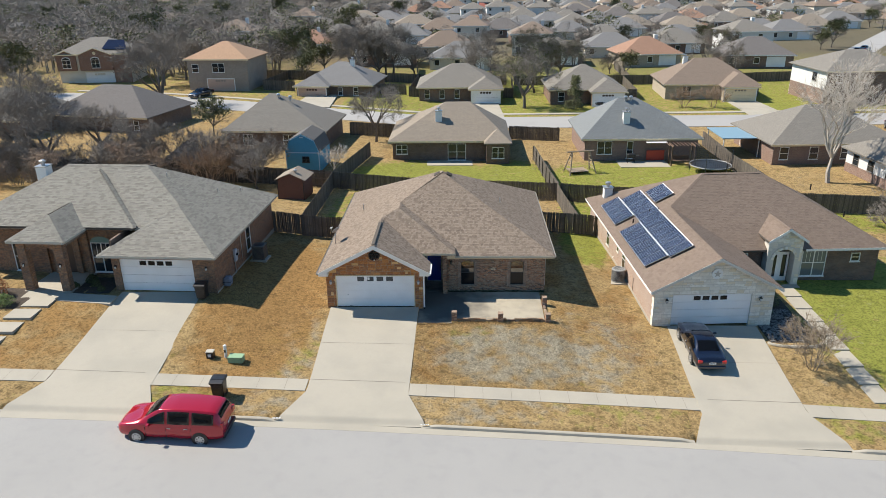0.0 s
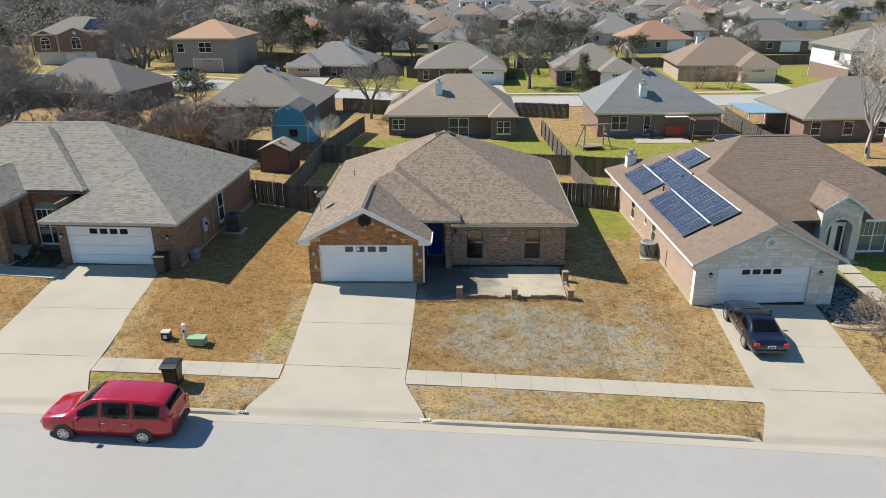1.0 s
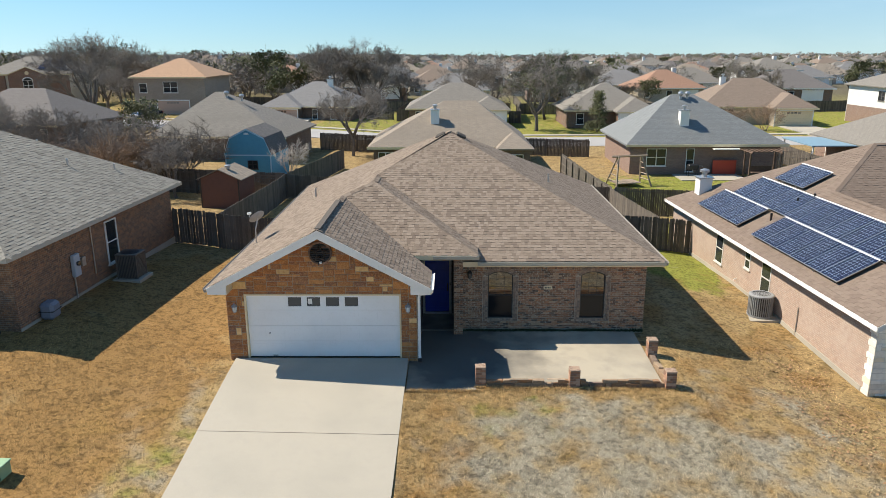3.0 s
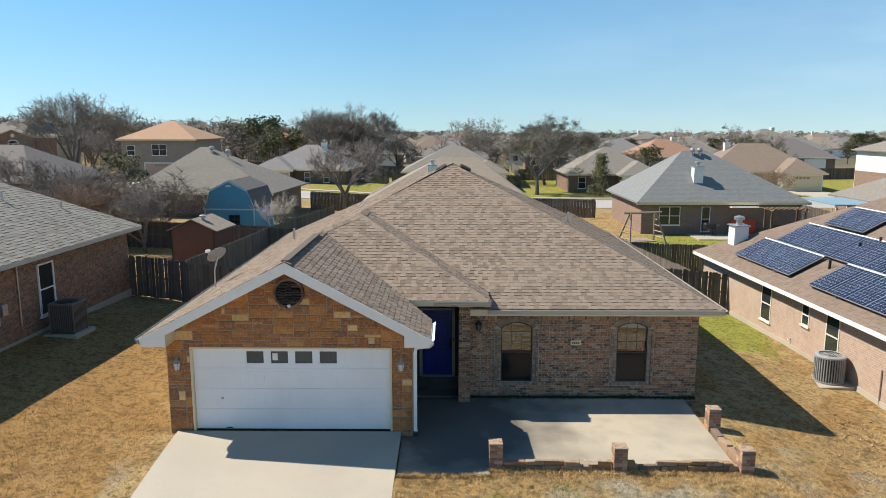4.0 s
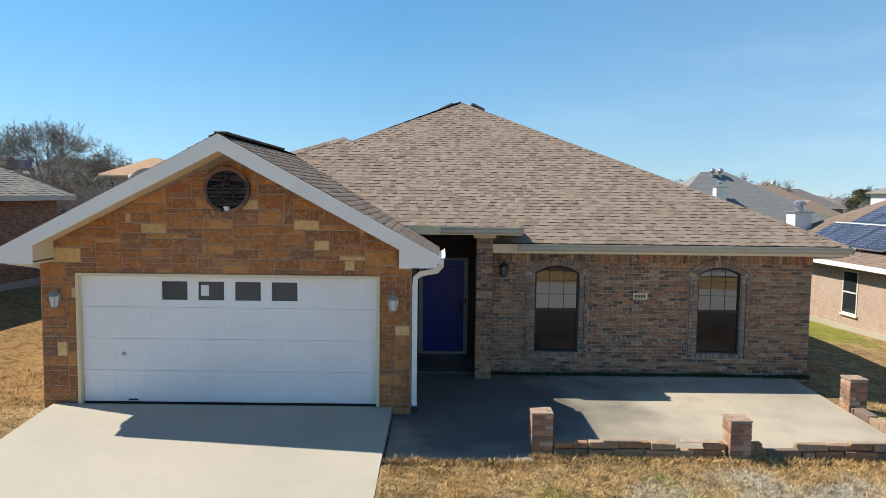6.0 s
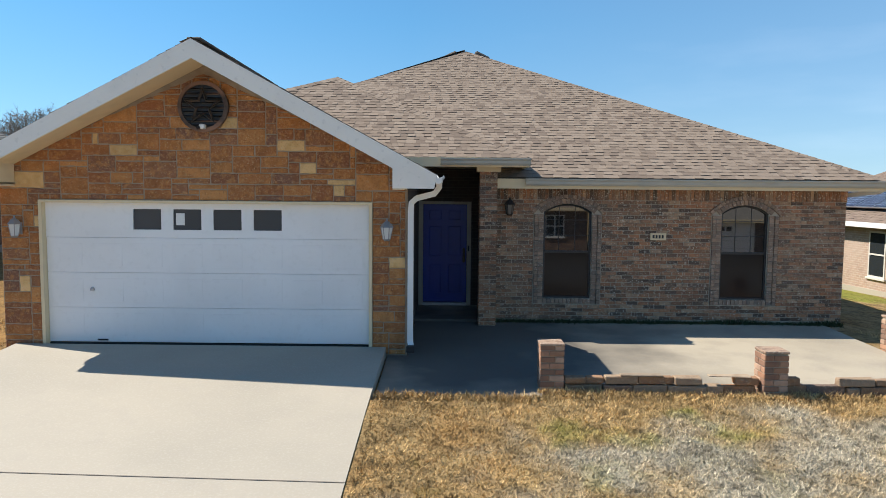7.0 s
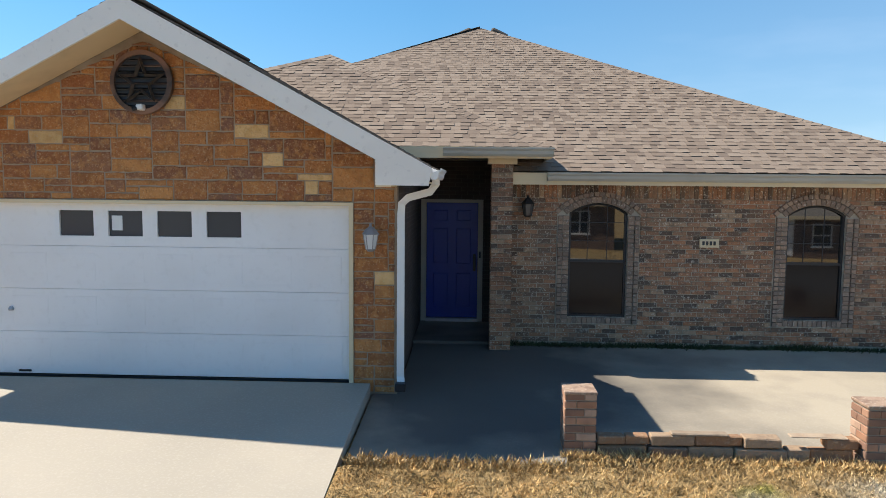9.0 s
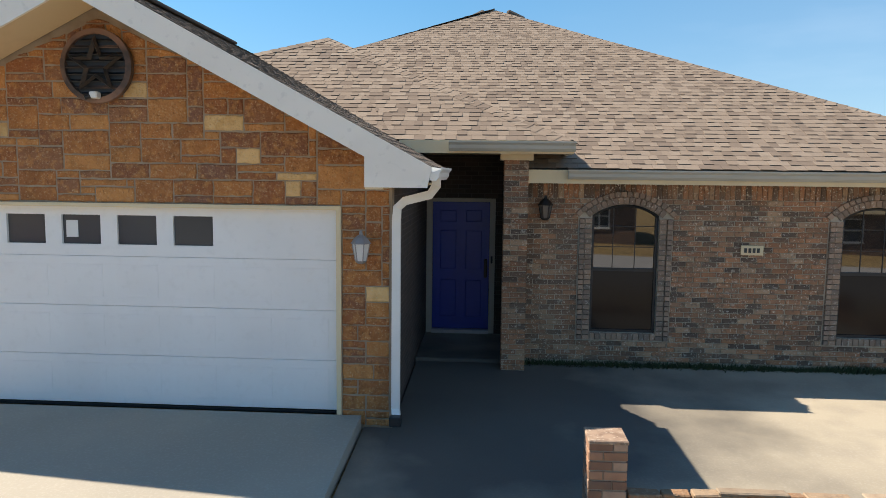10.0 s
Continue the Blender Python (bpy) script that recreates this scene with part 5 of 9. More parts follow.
# ---- houses on either side ----
BRICK_L = tiled("brick_umber", (0.24, 0.135, 0.085), (0.14, 0.095, 0.075), (0.27, 0.25, 0.22), 0.21, 0.072, 0.006, mixes=((4, 0.42, 0.65, (0.11, 0.08, 0.07), 0.55), (1.1, 0.5, 0.7, (0.30, 0.16, 0.09), 0.45)))
BRICK_R = tiled("brick_rose", (0.42, 0.295, 0.225), (0.345, 0.25, 0.195), (0.50, 0.43, 0.35), 0.21, 0.072, 0.006, mixes=((0.9, 0.45, 0.7, (0.45, 0.36, 0.29), 0.6), (5, 0.5, 0.7, (0.30, 0.2, 0.16), 0.4)))
BRICK_DARK = tiled("brick_dark", (0.19, 0.115, 0.08), (0.12, 0.08, 0.06), (0.25, 0.21, 0.17), 0.21, 0.072, 0.006, mixes=((2, 0.45, 0.7, (0.09, 0.07, 0.06), 0.5),))
LIME = ramp_random(mat("limestone", (0.5, 0.46, 0.38), 0.9, bump=(25, 0.5, 0.02), mixes=((6, 0.45, 0.7, (0.58, 0.52, 0.42), 0.5),)), ((0.82, 0.77, 0.66), (0.74, 0.69, 0.59), (0.86, 0.81, 0.71), (0.78, 0.72, 0.61), (0.76, 0.66, 0.48)), False)
LIME_WALL = mat("limestone_mortar", (0.60, 0.56, 0.49), 0.95, bump=(30, 0.4, 0.01))
PANE_LIGHT = mat("curtained_pane", (0.16, 0.17, 0.17), 0.08, spec=0.7)
PANE = mat("grey_pane", (0.025, 0.03, 0.033), 0.05, spec=0.6)
LITE = mat("dim_garage_pane", (0.012, 0.013, 0.015), 0.15, spec=0.25)
PV_CELL = mat("solar_cells", (0.005, 0.011, 0.034), 0.3, spec=0.12, mixes=((1.2, 0.4, 0.7, (0.008, 0.018, 0.056), 0.6),))
BUSBAR = mat("pale_busbar", (0.40, 0.47, 0.58), 0.5)
ALU = mat("aluminium_frame", (0.62, 0.63, 0.64), 0.35, metal=0.9)
STONE_TRIM = mat("stone_white_trim", (0.60, 0.575, 0.52), 0.7, mixes=((2, 0.45, 0.7, (0.5, 0.47, 0.42), 0.5),))
BRONZE = mat("bronze_window_frame", (0.16, 0.14, 0.125), 0.5, mixes=((4, 0.5, 0.7, (0.11, 0.1, 0.09), 0.5),))
TEAL = mat("teal_glass", (0.16, 0.27, 0.24), 0.3)


def window_unit(parent, axis, at, u0, u1, z0, z1, out=-1, rail=True, mullion=False, frame_m=None, pane_m=None, name="window", depth=0.05, grid=0):
    """A sash window on a wall face: frame, panes, rails, sill. axis x: the wall runs along x at y = at; out: the side it faces."""
    fm, pm = frame_m or WHITE, pane_m or PANE
    def bx(a, b, c, d, lo, hi):
        lo, hi = sorted((at + out * lo, at + out * hi))
        return boxed(a, b, lo, hi, c, d) if axis == "x" else boxed(lo, hi, a, b, c, d)
    bm = bmesh.new()
    t = 0.055
    lo, hi = sorted((at - out * 0.02, at + out * depth))
    wall_bm(bm, axis, lo, hi - lo, u0, u1, z0, z1, ((u0 + t, u1 - t, z0 + t, z1 - t),))
    w = part(name, bm, fm, parent)
    zm = (z0 + z1) / 2
    part("pane", bx(u0 + t, u1 - t, z0 + t, zm, -0.01, 0.012), pm, w)
    part("pane", bx(u0 + t, u1 - t, zm, z1 - t, -0.01, 0.018), pm, w)
    if rail:
        part("rail", bx(u0 + t, u1 - t, zm - 0.025, zm + 0.025, 0.0, 0.03), fm, w)
    if mullion:
        um = (u0 + u1) / 2
        part("mullion", bx(um - 0.035, um + 0.035, z0 + t, z1 - t, 0.0, 0.04), fm, w)
    for k in range(grid):
        u = u0 + t + (u1 - u0 - 2 * t) * (k + 1) / (grid + 1)
        part("muntin", bx(u - 0.01, u + 0.01, zm, z1 - t, 0.015, 0.024), fm, w)
    part("sill", bx(u0 - 0.05, u1 + 0.05, z0 - 0.06, z0, -0.02, depth + 0.04), fm, w)
    return w


def fascia_run(parent, pts, z, material=None, h=0.16):
    for (x0, y0), (x1, y1) in zip(pts, pts[1:]):
        d = Vector((x1 - x0, y1 - y0, 0)).normalized()
        s = Vector((d.y, -d.x, 0)) * 0.025
        bm = prism(bmesh.new(), [(x0, y0, z - h), (x1, y1, z - h), (x1, y1, z - 0.004), (x0, y0, z - 0.004)], s)
        part("fascia", bm, material or WHITE, parent)


def overhead_door(parent, x0, x1, y, z0, z1, lights=4, span=(0.3, 0.7), material=None):
    """A sectional garage door with a row of lights in its top section."""
    h = (z1 - z0) / 4
    a, b = x0 + (x1 - x0) * span[0], x0 + (x1 - x0) * span[1]
    w = (b - a) / lights * 0.78
    hol = [(a + (b - a) / lights * k, a + (b - a) / lights * k + w, z1 - h * 0.8, z1 - h * 0.25) for k in range(lights)]
    d = part("garage_door", wall_bm(bmesh.new(), "x", y, 0.04, x0, x1, z1 - h, z1, hol), material or DOOR_WHITE, parent, "white sectional garage door")
    for k in range(3):
        part("door_section", boxed(x0, x1, y - 0.004, y + 0.03, z0 + k * h + 0.006, z0 + (k + 1) * h - 0.006, bevel=0.006), material or DOOR_WHITE, d)
    part("inner_backing", boxed(x0, x1, y + 0.041, y + 0.06, z0, z1), BLACK, d)
    for q in hol:
        part("light", boxed(q[0], q[1], y + 0.02, y + 0.03, q[2], q[3]), LITE, d)
    return d


def chimney(parent, x, y, z0, z1, w=0.7, material=None):
    c = part("chimney", boxed(x - w / 2, x + w / 2, y - w / 2, y + w / 2, z0, z1, bevel=0.01), material or WHITE, parent, "boxed siding chimney")
    part("chimney_cap", boxed(x - w / 2 - 0.06, x + w / 2 + 0.06, y - w / 2 - 0.06, y + w / 2 + 0.06, z1 - 0.005, z1 + 0.05), METAL, c)
    part("flue", lathe(bmesh.new(), (x, y, z1 + 0.05), ((0.14, 0.0), (0.14, 0.22), (0.24, 0.25), (0.24, 0.36), (0.1, 0.42)), 12), METAL, c)
    return c


def shingled(parent, polys, caps, material, rng, tab=(0.2, 0.4), course=0.15, lift=0.009):
    r = roof_slab("roof", polys, FLASH, parent)
    r.location.z = -0.035
    v, f = [], []
    for poly in polys:
        shingle_layer(v, f, poly, rng, course=course, tab=tab, lift=lift)
    for a, b in caps:
        ridge_caps(v, f, a, b, rng, step=0.2)
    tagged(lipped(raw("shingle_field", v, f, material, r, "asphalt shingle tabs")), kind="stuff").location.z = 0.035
    return r


# West house, grey roof.
WEST_BRICK = tiled("mottled_orange_brick", (0.32, 0.15, 0.072), (0.125, 0.074, 0.048), (0.29, 0.24, 0.185), 0.205, 0.075, 0.007, mixes=((4, 0.44, 0.66, (0.13, 0.085, 0.06), 0.55), (9, 0.52, 0.68, (0.44, 0.25, 0.12), 0.55)))
west = thing("house", pose(-7.55, 0.2, 0, 0, 0, -3), "brown brick house with grey shingle hip roof and arched entry porch", "house", "neighbour houses")
LA, LB, LC, LG = (0, 0, 3.3), (-7.7, 0, 3.3), (0, 13.4, 3.3), (-3.9, 4.3, 5.25)
LG2, LV, LE, LF = (-3.9, 4.5, 5.25), (-5.8, 2.6, 4.25), (-7.6, 8.0, 7.1), (-13.4, 8.0, 7.1)
LQ, LR = (-18.8, 2.6, 4.25), (-18.8, 13.4, 4.25)
rng = random.Random(7)
polys = ((LA, LC, LE, LG2, LG), (LA, LB, LG), (LB, (-7.7, 2.6, 3.3), LV, LG2, LG), (LQ, LV, LG2, LE, LF), (LC, LR, LF, LE), (LQ, LF, LR))
shingled(west, polys, ((LA, LG), (LG2, LE), (LB, LG), (LE, LF), (LC, LE), (LQ, LF), ((-7.72, -0.03, 3.31), (-3.9, 4.3, 5.27))), ROOF_GREY, rng)
bump_p = ((-17.2, 2.3, 4.36), (-6.2, 2.3, 4.36), (-10.8, 7.2, 6.92), (-13.6, 7.2, 6.92))
bump_s = ((-6.2, 2.3, 4.36), (-6.2, 2.75, 4.36), (-10.4, 7.2, 6.86), (-10.8, 7.2, 6.92))
shingled(west, (bump_p, bump_s), ((bump_p[1], bump_p[2]),), ROOF_GREY, rng)
por = ((-13.4, -0.25, 4.28), (-9.55, -0.25, 4.28), (-11.42, 1.65, 5.42), (-11.52, 1.65, 5.42))
por_r = ((-9.55, -0.25, 4.28), (-9.55, 2.3, 4.28), (-11.42, 4.5, 5.42), (-11.42, 1.65, 5.42))
por_l = ((-13.4, 2.3, 4.28), (-13.4, -0.25, 4.28), (-11.52, 1.65, 5.42), (-11.52, 4.5, 5.42))
shingled(west, (por, por_r, por_l), ((por[1], por[2]), (por[0], por[3])), ROOF_GREY, rng)
fascia_run(west, ((-7.7, 0.0), (0.0, 0.0), (0.0, 13.4)), 3.3, GUTTER)
fascia_run(west, ((-13.4, 2.3), (-13.4, -0.25), (-9.55, -0.25), (-9.55, 2.3)), 4.28, GUTTER)
fascia_run(west, ((-18.8, 2.6), (-5.8, 2.6)), 4.25, GUTTER)
uv_metres(part("garage_wall", wall_bm(bmesh.new(), "x", 0.75, 0.15, -7.25, -0.45, -0.3, 3.2, ((-6.75, -1.85, -0.3, 2.78),)), WEST_BRICK, west))
uv_metres(part("side_wall", wall_bm(bmesh.new(), "y", -0.6, 0.15, 0.9, 13.0, -0.5, 3.2, ((6.7, 7.6, 1.05, 2.86),)), WEST_BRICK, west))
uv_metres(part("side_wall", boxed(-7.25, -7.1, 0.9, 3.2, -0.3, 4.0), BRICK_DARK, west))
part("slab_edge", boxed(-0.449, -0.415, 0.75, 13.0, -0.5, 0.60), CONCRETE, west, "bare concrete slab edge")
uv_metres(part("front_wall", wall_bm(bmesh.new(), "x", 3.2, 0.15, -18.4, -7.1, -0.3, 4.2, ((-9.95, -8.5, 0.8, 2.95), (-12.3, -11.3, 0.5, 2.75), (-15.6, -14.6, 0.8, 2.9))), WEST_BRICK, west))
uv_metres(part("back_wall", boxed(-18.4, -0.6, 12.85, 13.0, -1.0, 3.2), BRICK_L, west))
overhead_door(west, -6.75, -1.85, 0.85, 0.56, 2.78, span=(0.27, 0.74))
window_unit(west, "y", -0.45, 6.7, 7.6, 1.05, 2.86, out=1)
window_unit(west, "x", 3.2, -9.95, -8.5, 0.8, 2.95, mullion=True, grid=3)
part("transom", prism(bmesh.new(), [(-9.22 + 0.72 * math.cos(a * math.pi / 12), 3.17, 2.96 + 0.42 * math.sin(a * math.pi / 12)) for a in range(13)], (0, 0.05, 0)), TEAL, west, "arched greenish transom light")
window_unit(west, "x", 3.2, -15.6, -14.6, 0.8, 2.9, mullion=True, grid=3)
part("entry_door", boxed(-12.3, -11.3, 3.28, 3.33, 0.5, 2.75), mat("brown_door", (0.12, 0.07, 0.045), 0.5), west)
for x, y in ((-12.75, 0.1), (-10.25, 0.1)):
    uv_metres(part("porch_column", boxed(x - 0.28, x + 0.28, y, y + 0.5, -0.1, 4.15), WEST_BRICK, west))
for x in (-13.2, -12.5, -10.9, -10.2):
    uv_metres(part("wall_pilaster", boxed(x - 0.17, x + 0.17, 3.0, 3.198, 0.3, 4.15), WEST_BRICK, west))
part("porch_beam", boxed(-12.95, -12.65, 0.6, 3.2, 3.65, 4.15), WEST_BRICK, west)
part("porch_beam", boxed(-10.35, -10.05, 0.6, 3.2, 3.65, 4.15), WEST_BRICK, west)
part("porch_ceiling", boxed(-13.3, -9.65, -0.15, 3.2, 4.12, 4.15), SOFFIT, west)
for x0, x1 in ((-12.75, -10.25),):
    n = 12
    arc = [(x0 + 0.25, 0.2, 4.15), (x0 + 0.25, 0.2, 3.4)] + [(x0 + 0.25 + (x1 - x0 - 0.5) * k / n, 0.2, 3.4 + 0.42 * math.sin(math.pi * k / n)) for k in range(1, n)] + [(x1 - 0.25, 0.2, 3.4), (x1 - 0.25, 0.2, 4.15)]
    uv_metres(part("porch_arch", prism(bmesh.new(), arc, (0, 0.3, 0)), WEST_BRICK, west))
part("porch_floor", boxed(-13.1, -9.9, 0.0, 3.2, -0.4, 0.72), CONCRETE, west)
part("porch_step", boxed(-12.4, -10.6, -0.45, -0.002, -0.4, 0.42), CONCRETE, west)
lantern(-12.75, 0.1, 2.6, west, IRON, LAMP_GLASS)
lantern(-10.25, 0.1, 2.6, west, IRON, LAMP_GLASS)
lantern(-0.95, 0.75, 2.3, west, IRON, LAMP_GLASS)
lantern(-6.98, 0.75, 2.3, west, IRON, LAMP_GLASS)
chimney(west, -16.4, 9.5, 4.0, 6.55, 0.8)
meter = part("electric_meter", boxed(-0.44, -0.28, 4.05, 4.45, 1.35, 2.2, bevel=0.02), mat("pale_blue_grey", (0.42, 0.47, 0.52), 0.5), west, "grey electric meter box")
part("meter_glass", tube(bmesh.new(), ((-0.28, 4.25, 1.85), (-0.2, 4.25, 1.85)), 0.09, 12), PANE, meter)
part("conduit", tube(bmesh.new(), ((-0.4, 4.15, 0.4), (-0.4, 4.15, 1.35)), 0.03), METAL, west)
part("conduit", tube(bmesh.new(), ((-0.4, 5.6, 1.0), (-0.4, 5.6, 3.2)), 0.025), METAL, west)
part("junction_box", boxed(-0.44, -0.32, 4.65, 4.9, 1.6, 1.95, bevel=0.01), METAL, west)
for x, y, z in ((-3.0, 9.0, 4.75), (-5.0, 10.2, 5.4), (-6.0, 7.6, 6.3), (-2.0, 11.0, 4.2)):
    part("vent_pipe", tube(bmesh.new(), ((x, y, z - 0.2), (x, y, z + 0.35)), 0.045), METAL, west)
bm = boxed(-0.4, 0.4, -0.2, 0.2, 0, 0.1, bevel=0.03)
bmesh.ops.transform(bm, matrix=pose(-7.6, 8.6, 6.82, -32), verts=bm.verts)
part("roof_vent", bm, FLASH, west)

# East house, umber roof with solar panels.
east = thing("house", pose(19.75, -0.6, 0, 0, 0, 3), "rose brick house with limestone garage gable and umber roof", "house", "neighbour houses")
P1, P2, RG, RG2 = (6.9, 12.3, 5.3), (11.2, 12.3, 5.3), (3.67, -0.45, 3.62), (3.67, 9.5, 3.62)
e_left = ((-0.4, 18.6, 1.5), (-0.4, -0.45, 1.5), RG, RG2, P1)
e_gr = (RG, (7.75, -0.45, 1.5), (7.75, 5.97, 1.5), RG2)
e_front = ((7.75, 5.97, 1.5), (18.2, 5.97, 1.5), P2, P1, RG2)
e_right = ((18.2, 5.97, 1.5), (18.2, 18.6, 1.5), P2)
e_back = ((18.2, 18.6, 1.5), (-0.4, 18.6, 1.5), P1, P2)
rng = random.Random(9)
shingled(east, (e_left, e_gr, e_front, e_right, e_back), ((RG, RG2), (RG2, P1), (P1, P2), ((18.2, 5.97, 1.5), P2), ((-0.4, 18.6, 1.5), P1)), ROOF_UMBER, rng, tab=(0.13, 0.28), lift=0.007)
ent = ((10.75, 5.5, 3.2), (9.4, 5.5, 2.3), (9.4, 7.4, 2.3), (10.75, 9.0, 3.2))
ent2 = ((10.75, 5.5, 3.2), (12.1, 5.5, 2.3), (12.1, 7.4, 2.3), (10.75, 9.0, 3.2))
shingled(east, (ent, ent2), (((10.75, 5.5, 3.2), (10.75, 9.0, 3.2)),), ROOF_UMBER, rng, lift=0.005)
for s in (-1, 1):
    part("rake_board", prism(bmesh.new(), [(3.67 + s * 4.08, -0.47, 1.49), (3.67, -0.47, 3.61), (3.67, -0.47, 3.44), (3.67 + s * 4.08, -0.47, 1.31)], (0, 0.025, 0)), STONE_TRIM, east)
    part("rake_board", prism(bmesh.new(), [(10.75 + s * 1.38, 5.48, 2.29), (10.75, 5.48, 3.19), (10.75, 5.48, 3.0), (10.75 + s * 1.38, 5.48, 2.1)], (0, 0.025, 0)), WHITE, east)
fascia_run(east, ((-0.4, 18.6), (-0.4, -0.45)), 1.5)
fascia_run(east, ((12.3, 5.97), (18.2, 5.97)), 1.5)
FZ = -1.05
uv_metres(part("side_wall", wall_bm(bmesh.new(), "y", 0.0, 0.15, 0.15, 18.2, -1.9, 1.42, ((11.5, 12.3, -0.2, 1.22), (8.75, 9.25, 0.4, 1.2), (6.9, 7.7, -0.2, 1.22))), BRICK_R, east))
for a, b, c, d in ((11.5, 12.3, -0.2, 1.22), (8.75, 9.25, 0.4, 1.2), (6.9, 7.7, -0.2, 1.22)):
    window_unit(east, "y", 0.0, a, b, c, d, frame_m=STONE_TRIM, depth=0.02)
ewall = part("garage_wall", wall_bm(bmesh.new(), "x", 0.04, 0.15, 0.0, 7.45, -1.9, 1.4, ((1.15, 6.05, -1.9, 1.03),)), LIME_WALL, east)
egab = part("gable", prism(bmesh.new(), ((0, 0.04, 1.4), (7.45, 0.04, 1.4), (3.67, 0.04, 3.38)), (0, 0.15, 0)), LIME_WALL, east)
rng = random.Random(31)
for x0, x1, z0, z1 in ashlar(0.0, 7.45, -1.3, 3.4, rng, (0.15, 0.24), (0.3, 0.75)):
    pieces = [[(x0, z0), (x1, z0), (x1, z1), (x0, z1)]]
    if z0 < 1.04 and x1 > 1.15 and x0 < 6.05:
        pieces = [clip_poly(pieces[0], 1, 0, 1.14), clip_poly(pieces[0], -1, 0, -6.06), clip_poly(clip_poly(clip_poly(pieces[0], 0, -1, -1.035), -1, 0, -1.15), 1, 0, 6.05)]
    for q in pieces:
        q = clip_poly(q, -0.524, 1, 1.4) if len(q) > 2 else q
        q = clip_poly(q, 0.524, 1, 1.4 + 0.524 * 7.45) if len(q) > 2 else q
        if len(q) < 3:
            continue
        w, h = max(p[0] for p in q) - min(p[0] for p in q), max(p[1] for p in q) - min(p[1] for p in q)
        if w < 0.06 or h < 0.04:
            continue
        cx, cy = sum(p[0] for p in q) / len(q), sum(p[1] for p in q) / len(q)
        q = [(x - math.copysign(min(0.009, abs(x - cx)), x - cx), y - math.copysign(min(0.009, abs(y - cy)), y - cy)) for x, y in q]
        stone_piece(q, LIME, egab if cy > 1.4 else ewall, rng)
# Limestone quoins turn the corner on to the sunny side wall, and a bare slab edge shows below the brick.
for k in range(13):
    z0 = -1.32 + k * 0.21
    part("quoin", boxed(-0.028, -0.002, 0.03, 0.42 if k % 2 else 0.34, z0 + 0.005, min(z0 + 0.205, 1.4), bevel=0.008), LIME, east)
part("slab_edge", prism(bmesh.new(), [(-0.035, 0.44, -1.9), (-0.035, 18.2, -1.9)] + [(-0.035, y, height(19.7 - 0.052 * y, y - 0.6) + 0.17) for y in (18.2, 14.0, 10.0, 6.0, 3.0, 0.44)], (0.034, 0, 0)), CONCRETE, east, "bare concrete slab edge")
part("hose_bib", tube(bmesh.new(), ((0.02, 9.9, -0.35), (-0.09, 9.9, -0.35), (-0.11, 9.9, -0.42)), 0.025), WHITE, east)
part("conduit", tube(bmesh.new(), ((-0.03, 4.6, -0.9), (-0.03, 4.6, 0.25)), 0.02), METAL, east)
overhead_door(east, 1.15, 6.05, 0.14, FZ, 1.03, span=(0.27, 0.72))
medal = part("gable_medallion", tube(bmesh.new(), ((3.67, 0.0, 2.45), (3.67, -0.06, 2.45)), 0.33, 24), WHITE, east, "round pale star medallion")
part("medallion_star", prism(bmesh.new(), [(3.67 + (0.24 if k % 2 == 0 else 0.1) * math.sin(k * math.tau / 10), -0.062, 2.45 + (0.24 if k % 2 == 0 else 0.1) * math.cos(k * math.tau / 10)) for k in range(10)], (0, -0.03, 0)), GUTTER, medal)
lantern(0.72, 0.0, 0.75, east, IRON, LAMP_GLASS)
lantern(6.55, 0.0, 0.75, east, IRON, LAMP_GLASS)
uv_metres(part("side_wall", boxed(7.3, 7.45, 0.19, 6.5, -1.9, 1.4), BRICK_DARK, east))
uv_metres(part("front_wall", wall_bm(bmesh.new(), "x", 6.5, 0.15, 7.3, 17.8, -1.9, 1.42, ((7.7, 8.5, -0.3, 1.1), (12.35, 14.1, -0.75, 1.3), (15.85, 16.5, 0.3, 0.95))), BRICK_DARK, east))
window_unit(east, "x", 6.5, 7.7, 8.5, -0.3, 1.1)
window_unit(east, "x", 6.5, 12.35, 14.1, -0.75, 1.3, mullion=True, grid=5, pane_m=PANE_LIGHT)
window_unit(east, "x", 6.5, 15.85, 16.5, 0.3, 0.95)
uv_metres(part("back_wall", boxed(0.15, 17.8, 18.05, 18.2, -2.2, 1.42), BRICK_R, east))
uv_metres(part("right_wall", boxed(17.65, 17.8, 6.65, 18.05, -2.4, 1.42), BRICK_R, east))
AC = 10.75
arch = [(AC - 1.2, 5.8, FZ - 0.6), (AC - 1.2, 5.8, 2.25), (AC, 5.8, 3.05), (AC + 1.2, 5.8, 2.25), (AC + 1.2, 5.8, FZ - 0.6), (AC + 0.72, 5.8, FZ - 0.6), (AC + 0.72, 5.8, 0.85)] + [(AC + 0.72 * math.cos(a * math.pi / 14), 5.8, 0.85 + 0.72 * math.sin(a * math.pi / 14)) for a in range(1, 14)] + [(AC - 0.72, 5.8, 0.85), (AC - 0.72, 5.8, FZ - 0.6)]
part("entry_arch", prism(bmesh.new(), arch, (0, 0.7, 0)), LIME_WALL, east, "limestone entry arch with small gable")
n = 22
for k in range(n):
    t0, t1 = math.pi * k / n + 0.01, math.pi * (k + 1) / n - 0.01
    out = ([], [])
    cushion([(AC + r * math.cos(t), 0.85 + r * math.sin(t)) for r, t in ((0.73, t0), (0.94, t0), (0.94, t1), (0.73, t1))], out, 0.05, 0.01, lambda u, v, q: (u, 5.802 - q, v))
    fix_normals(raw("arch_stone", out[0], out[1], LIME, east))
rng = random.Random(37)
